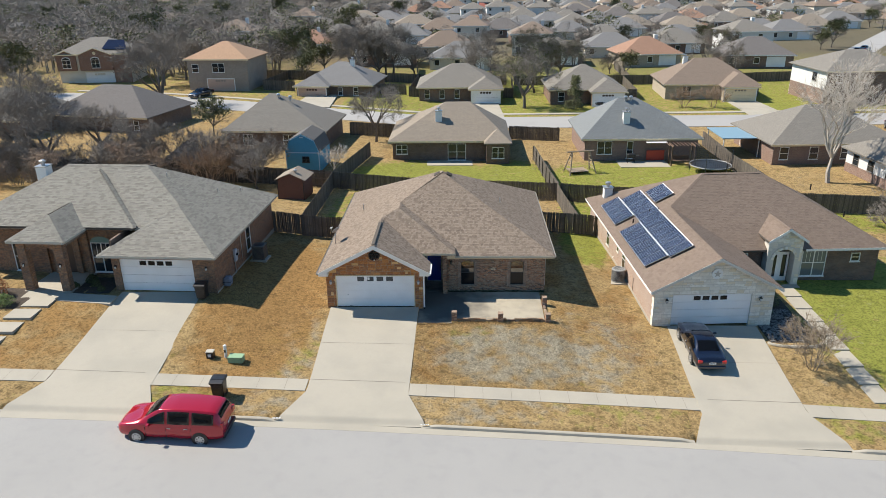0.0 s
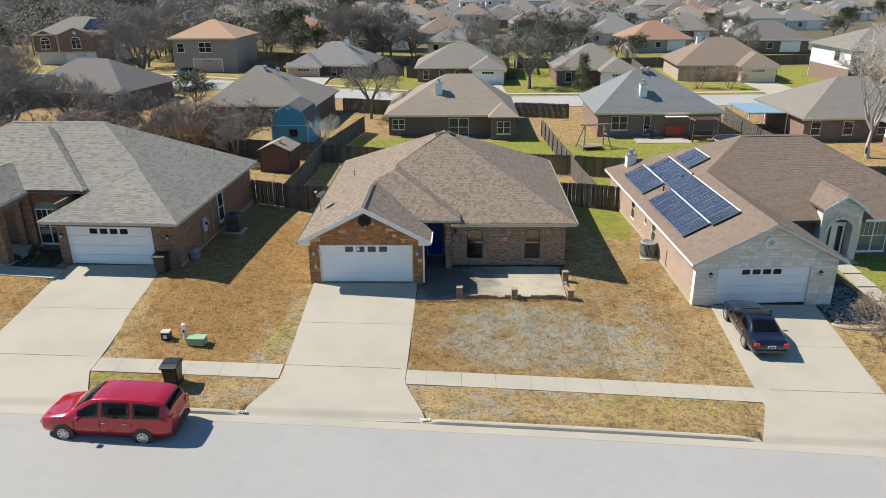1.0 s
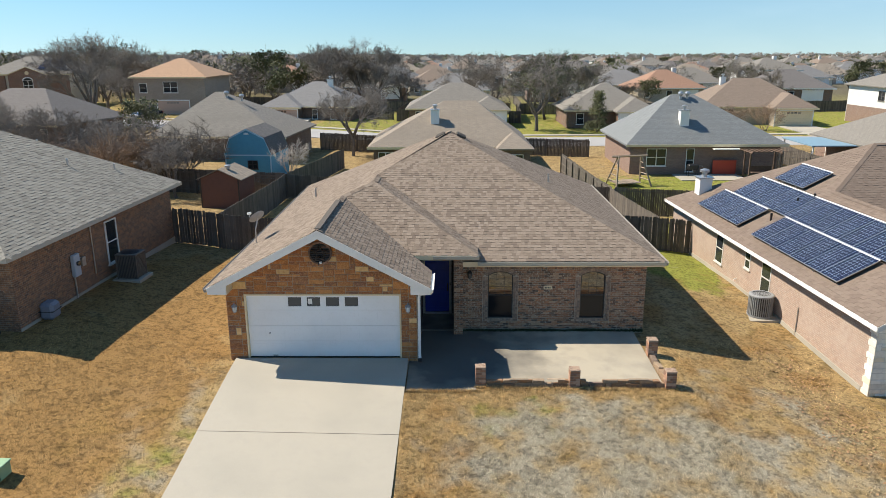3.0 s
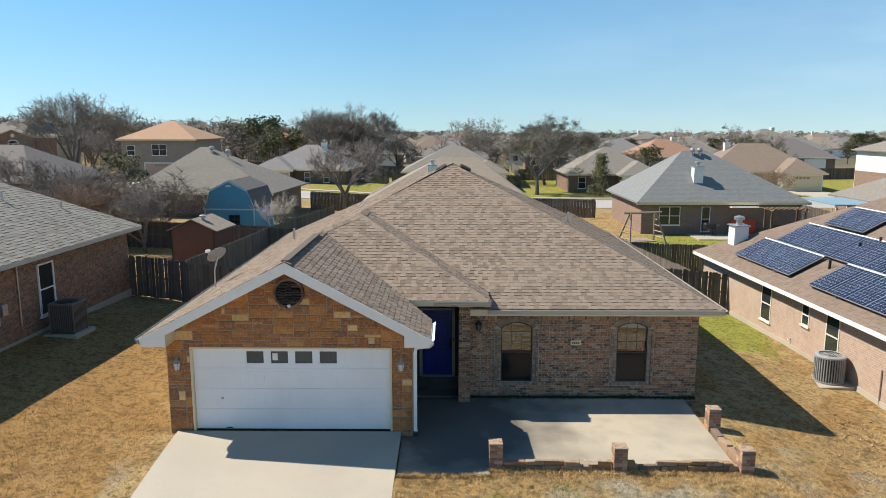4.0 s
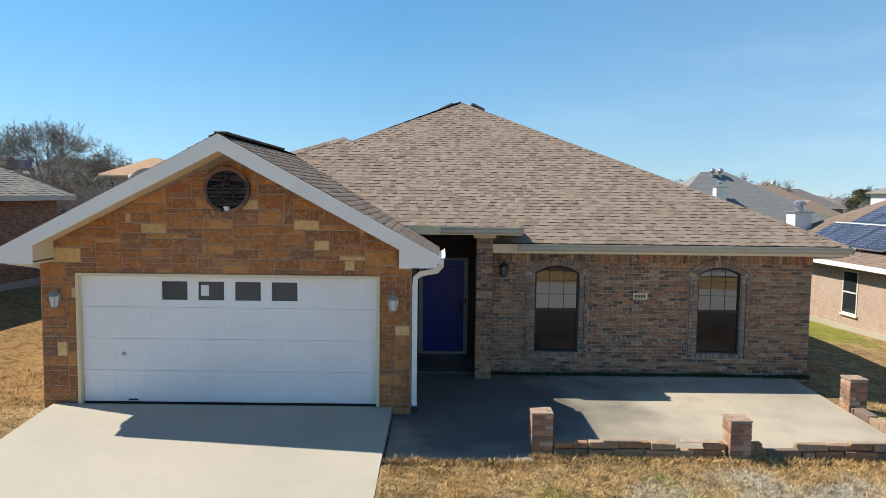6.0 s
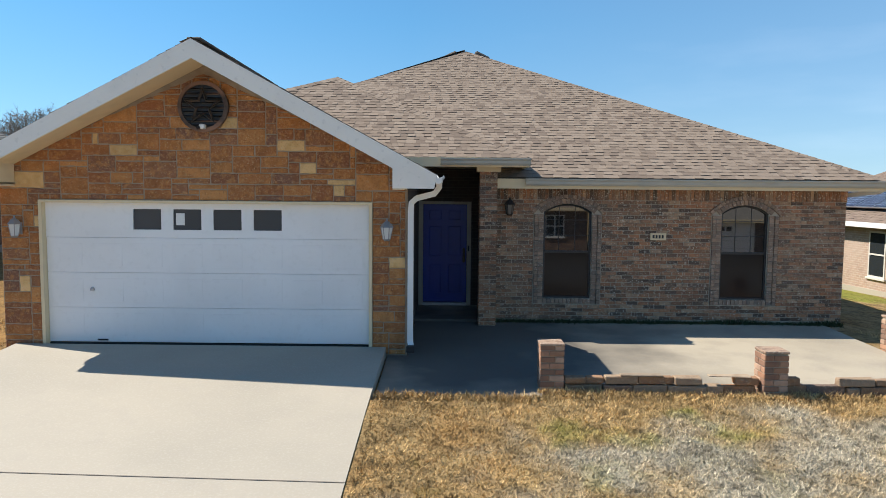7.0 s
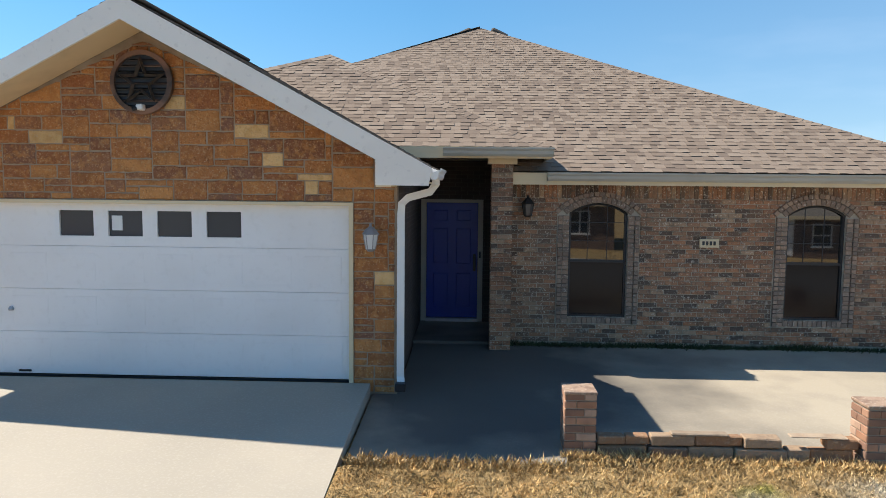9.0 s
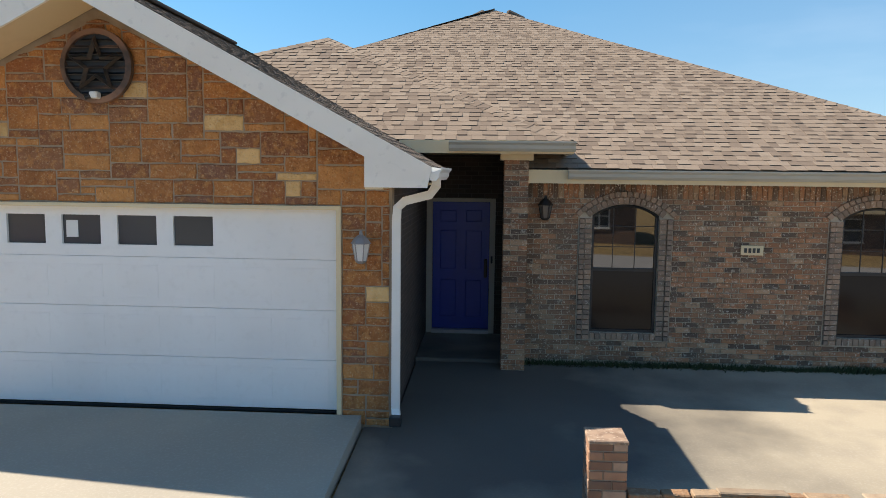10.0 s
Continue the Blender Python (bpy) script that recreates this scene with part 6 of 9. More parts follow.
for x0, x1, z0, z1 in packed(AC - 1.2, AC + 1.2, -1.3, 3.0, rng, 0.1, 0.09):
    keep = [(x0 + 0.007, z0 + 0.007), (x1 - 0.007, z0 + 0.007), (x1 - 0.007, z1 - 0.007), (x0 + 0.007, z1 - 0.007)]
    inner = min(abs(x0 - AC), abs(x1 - AC)) if (x0 - AC) * (x1 - AC) > 0 else 0.0
    if (z0 < 0.85 and inner < 0.71) or (z0 >= 0.0 and math.hypot(inner, max(z0 - 0.85, 0)) < 0.94) or z1 > 3.05 - 0.66 * max(abs(x0 - AC), abs(x1 - AC)):
        continue
    stone_piece(keep, LIME, east, rng, 5.802)
edoor = part("entry_door", boxed(10.1, 11.4, 6.42, 6.48, FZ, 1.2), DOOR_WHITE, east, "white double front door with glass")
part("door_glass", boxed(10.25, 10.55, 6.40, 6.415, -0.7, 0.95), PANE, edoor)
part("door_glass", boxed(10.95, 11.25, 6.40, 6.415, -0.7, 0.95), PANE, edoor)
part("porch_floor", boxed(AC - 1.2, AC + 1.2, 5.3, 6.5, -1.8, FZ - 0.02), CONCRETE, east)
chimney(east, 1.0, 16.9, 1.6, 2.95, 0.66)
for x, y in ((2.4, 10.0), (2.9, 9.6), (1.2, 9.8), (14.5, 10.8), (16.0, 8.5)):
    z = 1.5 + 0.521 * (x + 0.4) if x < 7 else 1.5 + 0.6 * (y - 5.97)
    part("vent_pipe", tube(bmesh.new(), ((x, y, z - 0.1), (x, y, z + 0.32)), 0.05), IRON, east)


def solar_array(x0, x1, y0, y1, nx, ny):
    """Panels lying on the west slope; x and y in the house's own frame."""
    k = 0.521
    th = math.atan(k)
    t = thing("solar_array", pose(19.75, -0.6, 0, 0, 0, 3) @ pose(x0, y0, 1.5 + k * (x0 + 0.4) + 0.15, 0, -math.degrees(th), 0), "blue solar panels in aluminium frames on the roof slope", "solar panels", "roof solar arrays")
    w, h = (x1 - x0) / math.cos(th) / nx, (y1 - y0) / ny
    for i in range(nx):
        for j in range(ny):
            a, c = i * w, j * h
            p = part("panel", boxed(a + 0.008, a + w - 0.008, c + 0.008, c + h - 0.008, 0, 0.035), ALU, t)
            part("cell_sheet", boxed(a + 0.03, a + w - 0.03, c + 0.03, c + h - 0.03, 0.0355, 0.04), PV_CELL, p)
            bm = bmesh.new()
            for q in range(1, 10):
                box(bm, a + 0.03 + (w - 0.06) * q / 10 - 0.004, a + 0.03 + (w - 0.06) * q / 10 + 0.004, c + 0.03, c + h - 0.03, 0.0402, 0.0408)
            for q in range(1, 6):
                box(bm, a + 0.03, a + w - 0.03, c + 0.03 + (h - 0.06) * q / 6 - 0.006, c + 0.03 + (h - 0.06) * q / 6 + 0.006, 0.0409, 0.0413)
            tagged(part("busbar_grid", bm, BUSBAR, p, "fine pale grid over the cells"), kind="stuff")
    for y in (0.25 * ny * h, 0.75 * ny * h):
        part("rail", boxed(0.0, nx * w, y - 0.02, y + 0.02, -0.14, -0.031), ALU, t)
    part("rail", boxed(nx * w - 0.03, nx * w + 0.03, 0, ny * h, 0.036, 0.045), WHITE, t)
    part("back_sheet", boxed(0.02, nx * w - 0.02, 0.02, ny * h - 0.02, -0.03, -0.002), BLACK, t)
    return t


solar_array(1.50, 2.92, 2.3, 14.4, 1, 12)
solar_array(0.05, 1.46, 2.62, 9.1, 1, 6)
solar_array(0.10, 1.45, 10.6, 15.2, 1, 5)
solar_array(3.10, 4.40, 11.0, 13.6, 1, 3)


# ---- fences ----
def fence(name, pts, label, h=1.75, single=False, far=False):
    """A privacy fence along plan points: posts, rails and upright boards, stepped with the ground."""
    t = thing(name, pose(pts[0][0], pts[0][1], height(*pts[0])), label, "fence", "backyard fences")
    o = Vector((pts[0][0], pts[0][1], height(*pts[0])))
    rng = random.Random(int(abs(pts[0][0] * 10)) + 1)
    verts, faces = [], []
    me = None
    if single:
        bm = bmesh.new()
        prism(bm, [(-0.066, 0, 0), (0.066, 0, 0), (0.066, 0, h - 0.05), (0.035, 0, h), (-0.035, 0, h), (-0.066, 0, h - 0.05)], (0, 0.018, 0))
        me = bpy.data.meshes.new("board")
        bm.to_mesh(me)
        bm.free()
        me.materials.append(WOOD)
    for (x0, y0), (x1, y1) in zip(pts, pts[1:]):
        d = Vector((x1 - x0, y1 - y0, 0))
        L = d.length
        d /= L
        s = Vector((d.y, -d.x, 0))
        n = max(1, round(L / 2.4))
        for k in range(0, n + 1, n if far else 1):
            p = Vector((x0, y0, 0)) + d * (L * k / n)
            z = height(p.x, p.y)
            a = p + Vector((0, 0, z)) - o - s * 0.05
            part("post", boxed(a.x - 0.045, a.x + 0.045, a.y - 0.045, a.y + 0.045, a.z - 0.2, a.z + h - 0.1), WOOD, t)
        for k in range(0 if far else n):
            p, q = Vector((x0, y0, 0)) + d * (L * k / n), Vector((x0, y0, 0)) + d * (L * (k + 1) / n)
            for f in (0.25, h * 0.5, h - 0.25):
                a, b = Vector((p.x, p.y, height(p.x, p.y) + f)) - o, Vector((q.x, q.y, height(q.x, q.y) + f)) - o
                bm = prism(bmesh.new(), [tuple(a), tuple(b), tuple(b + Vector((0, 0, 0.085))), tuple(a + Vector((0, 0, 0.085)))], tuple(-s * 0.035))
                part("fence_rail", bm, WOOD, t)
        k = 0
        while k * 0.142 < L - 0.05:
            p = Vector((x0, y0, 0)) + d * (k * 0.142 + 0.071)
            k += 1
            z = height(p.x, p.y) + rng.uniform(0.0, 0.05)
            a = p + Vector((0, 0, z)) - o + s * 0.004
            if single:
                ob = new("board", me)
                ob.parent = t
                ob.matrix_local = pose(a.x, a.y, a.z, 0, rng.uniform(-0.8, 0.8), math.degrees(math.atan2(d.y, d.x)))
            else:
                i = len(verts)
                hh = h + rng.uniform(-0.02, 0.02)
                for du, dz in ((-0.066, 0), (0.066, 0), (0.066, hh - 0.05), (0.035, hh), (-0.035, hh), (-0.066, hh - 0.05)):
                    verts.append(tuple(a + d * du + Vector((0, 0, dz))))
                for du, dz in ((-0.066, 0), (0.066, 0), (0.066, hh - 0.05), (0.035, hh), (-0.035, hh), (-0.066, hh - 0.05)):
                    verts.append(tuple(a + d * du + s * 0.018 + Vector((0, 0, dz))))
                faces += [tuple(i + j for j in range(6))[::-1], tuple(i + 6 + j for j in range(6))] + [(i + j, i + (j + 1) % 6, i + 6 + (j + 1) % 6, i + 6 + j) for j in range(6)]
    if verts:
        tagged(raw("board_infill", verts, faces, WOOD_STUFF, t), kind="stuff")
    return t


F_LABEL = "weathered dark wooden board fence round the back yards"
fence("fence", ((-7.3, 13.2), (-4.85, 12.9)), "weathered board fence with gaps between the two houses", single=True)
fence("fence_gate", ((-4.8, 12.9), (-3.6, 12.95)), "weathered wooden side gate with cross rails", single=True)
fence("fence", ((-3.55, 12.95), (-0.75, 13.1)), "weathered board fence beside the main house", single=True)
fence("fence", ((-4.9, 13.0), (-5.1, 28.3)), F_LABEL)
fence("fence", ((-5.1, 28.3), (6.0, 26.7), (16.9, 25.2)), F_LABEL)
fence("fence", ((16.9, 25.2), (17.0, 21.2), (17.3, 15.0)), F_LABEL)
fence("fence", ((13.4, 15.3), (19.1, 14.8)), "weathered board fence between the two houses", single=True)
fence("fence", ((17.0, 25.2), (16.1, 41.2)), F_LABEL)
fence("fence", ((17.2, 25.1), (22.0, 24.0), (37.5, 21.8)), F_LABEL)
fence("fence", ((37.6, 48.0), (37.2, 36.4), (37.7, 22.0)), F_LABEL)
fence("fence", ((37.9, 22.0), (52.0, 20.3), (64, 19.0)), F_LABEL)
fence("fence", ((-5.2, 28.6), (-14.0, 29.8), (-30.0, 31.5), (-44.0, 33.0)), F_LABEL)
fence("fence", ((-5.1, 29.0), (-3.0, 42.0)), F_LABEL)
fence("fence", ((13.9, 52.0), (16.0, 51.5), (20.2, 50.6)), F_LABEL)
fence("fence", ((-7.0, 53.0), (-0.9, 52.3)), F_LABEL)
fence("fence", ((-23.5, 31.2), (-24.5, 45.0)), F_LABEL)

FAR_F = "dark weathered board fence between yards beyond the street"
for pts in (((-31.0, 101.0), (-8.0, 99.5), (16.0, 97.5)), ((17.5, 97.0), (40.0, 96.5), (60.0, 97.5), (86.0, 100.0)), ((36.6, 80.0), (37.6, 96.5)), ((34.6, 80.5), (36.5, 80.2)), ((57.2, 82.0), (58.4, 97.2)),
            ((16.4, 83.0), (17.0, 97.0)), ((14.8, 83.5), (16.4, 83.2)), ((-1.4, 84.0), (0.2, 83.8)), ((-1.2, 84.0), (-0.6, 98.8)), ((-6.6, 86.0), (-2.0, 85.5)), ((39.0, 97.2), (40.5, 119.0)), ((60.2, 98.2), (62.0, 116.0)), ((17.8, 98.0), (18.4, 120.0)),
            ((-27.6, 88.0), (-21.8, 87.0)), ((-27.4, 88.4), (-26.0, 101.0)), ((-1.0, 99.6), (-2.0, 120.0)), ((82.0, 76.0), (84.0, 98.0))):
    fence("fence", pts, FAR_F, far=True)

# ---- sheds ----
TEAL_PAINT = mat("teal_siding", (0.085, 0.31, 0.43), 0.75, mixes=((3, 0.45, 0.7, (0.07, 0.26, 0.37), 0.5), (20, 0.5, 0.7, (0.10, 0.35, 0.47), 0.4)))
TEAL_TRIM = mat("teal_trim", (0.40, 0.58, 0.68), 0.7)
SHED_BROWN = mat("brown_siding", (0.13, 0.062, 0.045), 0.85, mixes=((3, 0.45, 0.7, (0.10, 0.05, 0.04), 0.5),))
FAR_DARK = tiled("dark_roof_far", (0.10, 0.095, 0.09), (0.13, 0.12, 0.11), (0.08, 0.075, 0.07), 0.3, 0.14, 0.01)
FAR_TAN = tiled("tan_roof_far", (0.30, 0.25, 0.19), (0.24, 0.2, 0.155), (0.18, 0.15, 0.12), 0.3, 0.14, 0.01)


def barn_shed(m, w, d, hw, hr):
    """A gambrel barn shed with trimmed corners, a window and a dark shingle roof."""
    t = thing("barn_shed", m, "teal gambrel barn shed with pale trim and dark roof", "shed")
    prof = [(-w / 2, 0), (w / 2, 0), (w / 2, hw), (w / 2 * 0.72, hw + (hr - hw) * 0.66), (0, hr), (-w / 2 * 0.72, hw + (hr - hw) * 0.66), (-w / 2, hw)]
    part("wall_shell", prism(bmesh.new(), [(x, 0, z) for x, z in prof], (0, d, 0)), TEAL_PAINT, t)
    for a, b in zip(prof[2:6], prof[3:7]):
        poly = [(a[0] * 1.03, -0.06, a[1] + 0.03), (b[0] * 1.03, -0.06, b[1] + 0.03), (b[0] * 1.03, d + 0.06, b[1] + 0.03), (a[0] * 1.03, d + 0.06, a[1] + 0.03)]
        uv_metres(part("roof_slope", prism(bmesh.new(), poly, (0, 0, 0.05)), FAR_DARK, t))
        part("trim", prism(bmesh.new(), [(a[0] * 1.03, -0.075, a[1] - 0.06), (b[0] * 1.03, -0.075, b[1] - 0.06), (b[0] * 1.03, -0.075, b[1] + 0.06), (a[0] * 1.03, -0.075, a[1] + 0.06)], (0, 0.03, 0)), TEAL_TRIM, t)
    for x in (-w / 2, w / 2 - 0.09):
        part("trim", boxed(x, x + 0.09, -0.03, -0.002, 0, hw), TEAL_TRIM, t)
    part("trim", boxed(-w / 2, w / 2, -0.028, -0.002, hw - 0.05, hw + 0.05), TEAL_TRIM, t)
    window_unit(t, "x", 0.0, -0.05, 0.75, hw - 1.05, hw - 0.4, frame_m=BLACK, mullion=True)
    for k in range(4):
        part("gable_vent", boxed(-0.2 + k * 0.1, -0.13 + k * 0.1, -0.03, -0.002, hr - 0.4, hr - 0.25), WHITE, t)
    return t


barn_shed(pose(-9.4, 34.6, height(-9.1, 36), 0, 0, -4), 3.7, 4.6, 2.1, 4.1)
sh = thing("garden_shed", pose(-8.3, 23.8, height(-8.3, 24.5), 0, 0, -6), "small brown wooden garden shed with tan shingle gable roof", "shed")
part("wall_shell", prism(bmesh.new(), [(-1.3, 0, 0), (1.3, 0, 0), (1.3, 0, 1.95), (0, 0, 2.5), (-1.3, 0, 1.95)], (0, 2.6, 0)), SHED_BROWN, sh)
for s in (-1, 1):
    uv_metres(part("roof_slope", prism(bmesh.new(), [(0, -0.12, 2.56), (s * 1.5, -0.12, 1.9), (s * 1.5, 2.72, 1.9), (0, 2.72, 2.56)], (0, 0, 0.05)), FAR_TAN, sh))
for x in (-1.3, 1.22):
    part("trim", boxed(x, x + 0.08, -0.02, -0.002, 0, 1.95), BLACK, sh)
part("roof_vent", lathe(bmesh.new(), (0.3, 0.8, 2.5), ((0.12, 0), (0.12, 0.12), (0.2, 0.16), (0.2, 0.22), (0.05, 0.27)), 12), METAL, sh)

# ---- small things outdoors ----
AC_GREY = mat("ac_grey", (0.30, 0.305, 0.30), 0.5, mixes=((6, 0.5, 0.7, (0.16, 0.16, 0.155), 0.5),))
AC_DARK = mat("ac_dark", (0.05, 0.05, 0.048), 0.5)


def ac_unit(m, material, label):
    t = thing("air_conditioner", m, label, "air conditioner", "outdoor condensers")
    part("pad", boxed(-0.55, 0.55, -0.55, 0.55, -0.1, 0.07, bevel=0.01), CONCRETE, t)
    part("core", boxed(-0.36, 0.36, -0.36, 0.36, 0.08, 0.8), AC_DARK, t)
    for x in (-0.4, 0.36):
        for y in (-0.4, 0.36):
            part("corner_post", boxed(x, x + 0.04, y, y + 0.04, 0.07, 0.84), material, t)
    for f in range(4):
        for k in range(12):
            ob = part("louvre", boxed(-0.36 + k * 0.06, -0.335 + k * 0.06, -0.395, -0.375, 0.1, 0.82), material, t)
            ob.matrix_local = pose(0, 0, 0, 0, 0, 90 * f)
    part("top_cover", boxed(-0.41, 0.41, -0.41, 0.41, 0.82, 0.87, bevel=0.015), material, t)
    part("fan_guard", lathe(bmesh.new(), (0, 0, 0.871), ((0.33, 0.0), (0.33, 0.012), (0.1, 0.035)), 24), BLACK, t)
    return t


def round_condenser(m, label):
    """A drum-shaped condenser: coil, upright fins, base pan, domed top and fan guard."""
    t = thing("air_conditioner", m, label, "air conditioner", "outdoor condensers")
    part("pad", boxed(-0.58, 0.58, -0.55, 0.55, -0.12, 0.06, bevel=0.01), CONCRETE, t)
    part("base_pan", lathe(bmesh.new(), (0, 0, 0.06), ((0.42, 0.0), (0.43, 0.05), (0.40, 0.055)), 28), AC_GREY, t)
    part("coil", lathe(bmesh.new(), (0, 0, 0.11), ((0.37, 0.0), (0.37, 0.70)), 28), AC_DARK, t)
    for k in range(36):
        ob = part("fin", boxed(-0.014, 0.014, -0.415, -0.385, 0.11, 0.80), AC_GREY, t)
        ob.matrix_local = pose(0, 0, 0, 0, 0, 10 * k)
    part("top_cover", lathe(bmesh.new(), (0, 0, 0.80), ((0.425, 0.0), (0.425, 0.05), (0.38, 0.075), (0.31, 0.08), (0.30, 0.05)), 28), AC_GREY, t)
    guard = bmesh.new()
    for r in (0.08, 0.15, 0.22, 0.29):
        tube(guard, [(r * math.cos(a * math.tau / 24), r * math.sin(a * math.tau / 24), 0.875) for a in range(25)], 0.006, 5)
    part("fan_guard", guard, BLACK, t)
    part("fan_well", lathe(bmesh.new(), (0, 0, 0.83), ((0.30, 0.0), (0.29, 0.01)), 24), BLACK, t)
    part("disconnect_box", boxed(0.62, 0.74, 0.25, 0.45, 0.35, 0.75, bevel=0.01), AC_GREY, t)
    return t


round_condenser(pose(18.85, 5.75, height(18.85, 5.75), 0, 0, 3) @ Matrix.Diagonal((1.12, 1.12, 1.12, 1)), "grey drum-shaped condenser on a concrete pad beside rose brick")
ac_unit(pose(-6.75, 7.0, height(-6.75, 7.0), 0, 0, -3) @ Matrix.Diagonal((1.08, 1.08, 1.3, 1)), mat("ac_weathered_tan", (0.15, 0.13, 0.108), 0.6, mixes=((4, 0.45, 0.7, (0.10, 0.088, 0.075), 0.6),)), "weathered tan air-conditioning condenser in the side yard")


def wheelie_bin(m, label):
    t = thing("wheeled_bin", m, label, "rubbish bin", "wheeled bins")
    bm = bmesh.new()
    a = [bm.verts.new(p) for p in ((-0.28, -0.29, 0.03), (0.28, -0.29, 0.03), (0.28, 0.26, 0.03), (-0.28, 0.26, 0.03))]
    b = [bm.verts.new(p) for p in ((-0.33, -0.38, 0.95), (0.33, -0.38, 0.95), (0.33, 0.36, 0.95), (-0.33, 0.36, 0.95))]
    bm.faces.new(a[::-1])
    bm.faces.new(b)
    for k in range(4):
        bm.faces.new((a[k], a[(k + 1) % 4], b[(k + 1) % 4], b[k]))
    bmesh.ops.bevel(bm, geom=bm.edges[:], offset=0.05, segments=3, affect="EDGES")
    part("tub", bm, PLASTIC_BLACK, t)
    part("rim", wall_bm(bmesh.new(), "x", -0.42, 0.82, -0.36, 0.36, 0.92, 0.97), PLASTIC_BLACK, t)
    bm = prism(bmesh.new(), [(-0.36, -0.45, 0.97), (-0.36, 0.42, 0.99), (-0.36, 0.40, 1.05), (-0.36, 0.22, 1.085), (-0.36, -0.2, 1.07), (-0.36, -0.40, 1.03), (-0.36, -0.46, 0.99)], (0.72, 0, 0))
    bmesh.ops.bevel(bm, geom=bm.edges[:], offset=0.014, segments=2, affect="EDGES")
    lid = part("lid", bm, PLASTIC_BLACK, t)
    for x in (-0.3, 0.03):
        part("lid_panel", prism(bmesh.new(), [(x, -0.17, 1.06), (x, -0.17, 1.084), (x, 0.2, 1.098), (x, 0.2, 1.07)], (0.27, 0, 0)), PLASTIC_BLACK, lid)
    for z, d in ((0.80, 0.012), (0.68, 0.008)):
        w, y = 0.25 + 0.05 * z, -0.29 - 0.098 * (z - 0.03)
        part("moulded_band", boxed(-w, w, y - d, y + 0.03, z, z + 0.03, bevel=0.006), PLASTIC_BLACK, t)
    part("handle", tube(bmesh.new(), ((-0.3, 0.46, 0.98), (0.3, 0.46, 0.98)), 0.018), PLASTIC_BLACK, t)
    for x in (-0.29, 0.25):
        part("wheel", tube(bmesh.new(), ((x, 0.25, 0.12), (x + 0.05, 0.25, 0.12)), 0.12, 14), BLACK, t)
    return t


wheelie_bin(pose(-4.65, -9.35, height(-4.65, -9.35), 0, 0, 0), "black plastic wheeled bin on the verge")
wheelie_bin(pose(-8.65, 0.15, height(-8.65, 0.15) + 0.05, 0, 0, 0), "black plastic wheeled bin beside a garage door")
GREEN_BOX = mat("utility_green", (0.25, 0.39, 0.23), 0.6, mixes=((6, 0.5, 0.7, (0.19, 0.31, 0.18), 0.5),))
ug = thing("utility_box", pose(-4.72, -6.2, height(-4.72, -6.2), 0, 0, -3), "low pale green utility box on the lawn", "utility box")
bm = prism(bmesh.new(), [(-0.42, -0.22, 0), (0.42, -0.22, 0), (0.42, 0.24, 0), (-0.42, 0.24, 0)], (0, 0, 0.36))
bmesh.ops.bevel(bm, geom=bm.edges[:], offset=0.03, segments=2, affect="EDGES")
part("body", bm, GREEN_BOX, ug)
part("lid", boxed(-0.4, 0.44, -0.24, 0.26, 0.345, 0.385, bevel=0.012), GREEN_BOX, ug)
part("vent_grille", boxed(-0.44, -0.425, -0.15, 0.15, 0.1, 0.28), BLACK, ug)
pp = thing("pedestal_pipe", pose(-5.4, -5.85, height(-5.4, -5.85)), "short white capped cable pedestal in the grass", "utility post")
part("pipe", tube(bmesh.new(), ((0, 0, -0.05), (0, 0, 0.72)), 0.085, 14), WHITE, pp)
part("cap", lathe(bmesh.new(), (0, 0, 0.7), ((0.095, 0), (0.095, 0.06), (0.05, 0.09)), 14), WHITE, pp)
part("label_plate", boxed(-0.05, 0.05, -0.092, -0.082, 0.35, 0.5), BLACK, pp)
mb = thing("meter_box", pose(-6.25, -5.9, height(-6.25, -5.9)), "small black utility box with white labels", "utility box")
part("body", boxed(-0.2, 0.2, -0.17, 0.17, -0.03, 0.36, bevel=0.02), PLASTIC_BLACK, mb)
part("lid", boxed(-0.22, 0.22, -0.19, 0.19, 0.35, 0.41, bevel=0.012), GUTTER, mb)
part("sticker", boxed(-0.1, 0.08, -0.178, -0.171, 0.08, 0.26), WHITE, mb)
dbx = thing("spigot_cover", pose(-7.65, 2.3, height(-7.65, 2.3)), "grey plastic cover box beside the brick wall", "utility cover")
bm = boxed(-0.25, 0.25, -0.3, 0.3, 0, 0.62, bevel=0.1)
part("body", bm, mat("blue_grey_plastic", (0.20, 0.22, 0.27), 0.6, mixes=((6, 0.5, 0.7, (0.15, 0.16, 0.2), 0.5),)), dbx)
part("seam", boxed(-0.26, 0.26, -0.305, 0.305, 0.3, 0.33), AC_DARK, dbx)

# Stepping slabs and walks.
for k in range(5):
    x, y = -18.75 - k * 0.25, -0.7 - k * 1.5
    tagged(part("stepping_slab", boxed(x - 0.85, x + 0.85, y - 0.62, y + 0.62, height(x, y) - 0.2, height(x, y) + 0.09), CONCRETE), "square concrete stepping slab across a lawn", "slab", "entry steps west")
for k in range(8):
    x, y = 30.35 - k * 0.03, 4.7 - k * 1.72
    z = height(x, y)
    tagged(part("walk_slab", boxed(x - 0.55, x + 0.55, y - 0.85, y + 0.85, z - 0.2, z + 0.05), CONCRETE), "concrete walk slab beside a lawn", "slab", "entry walk east")

# Back garden things.
TIMBER = mat("dark_timber", (0.12, 0.075, 0.05), 0.85, mixes=((5, 0.45, 0.7, (0.08, 0.05, 0.035), 0.6),))
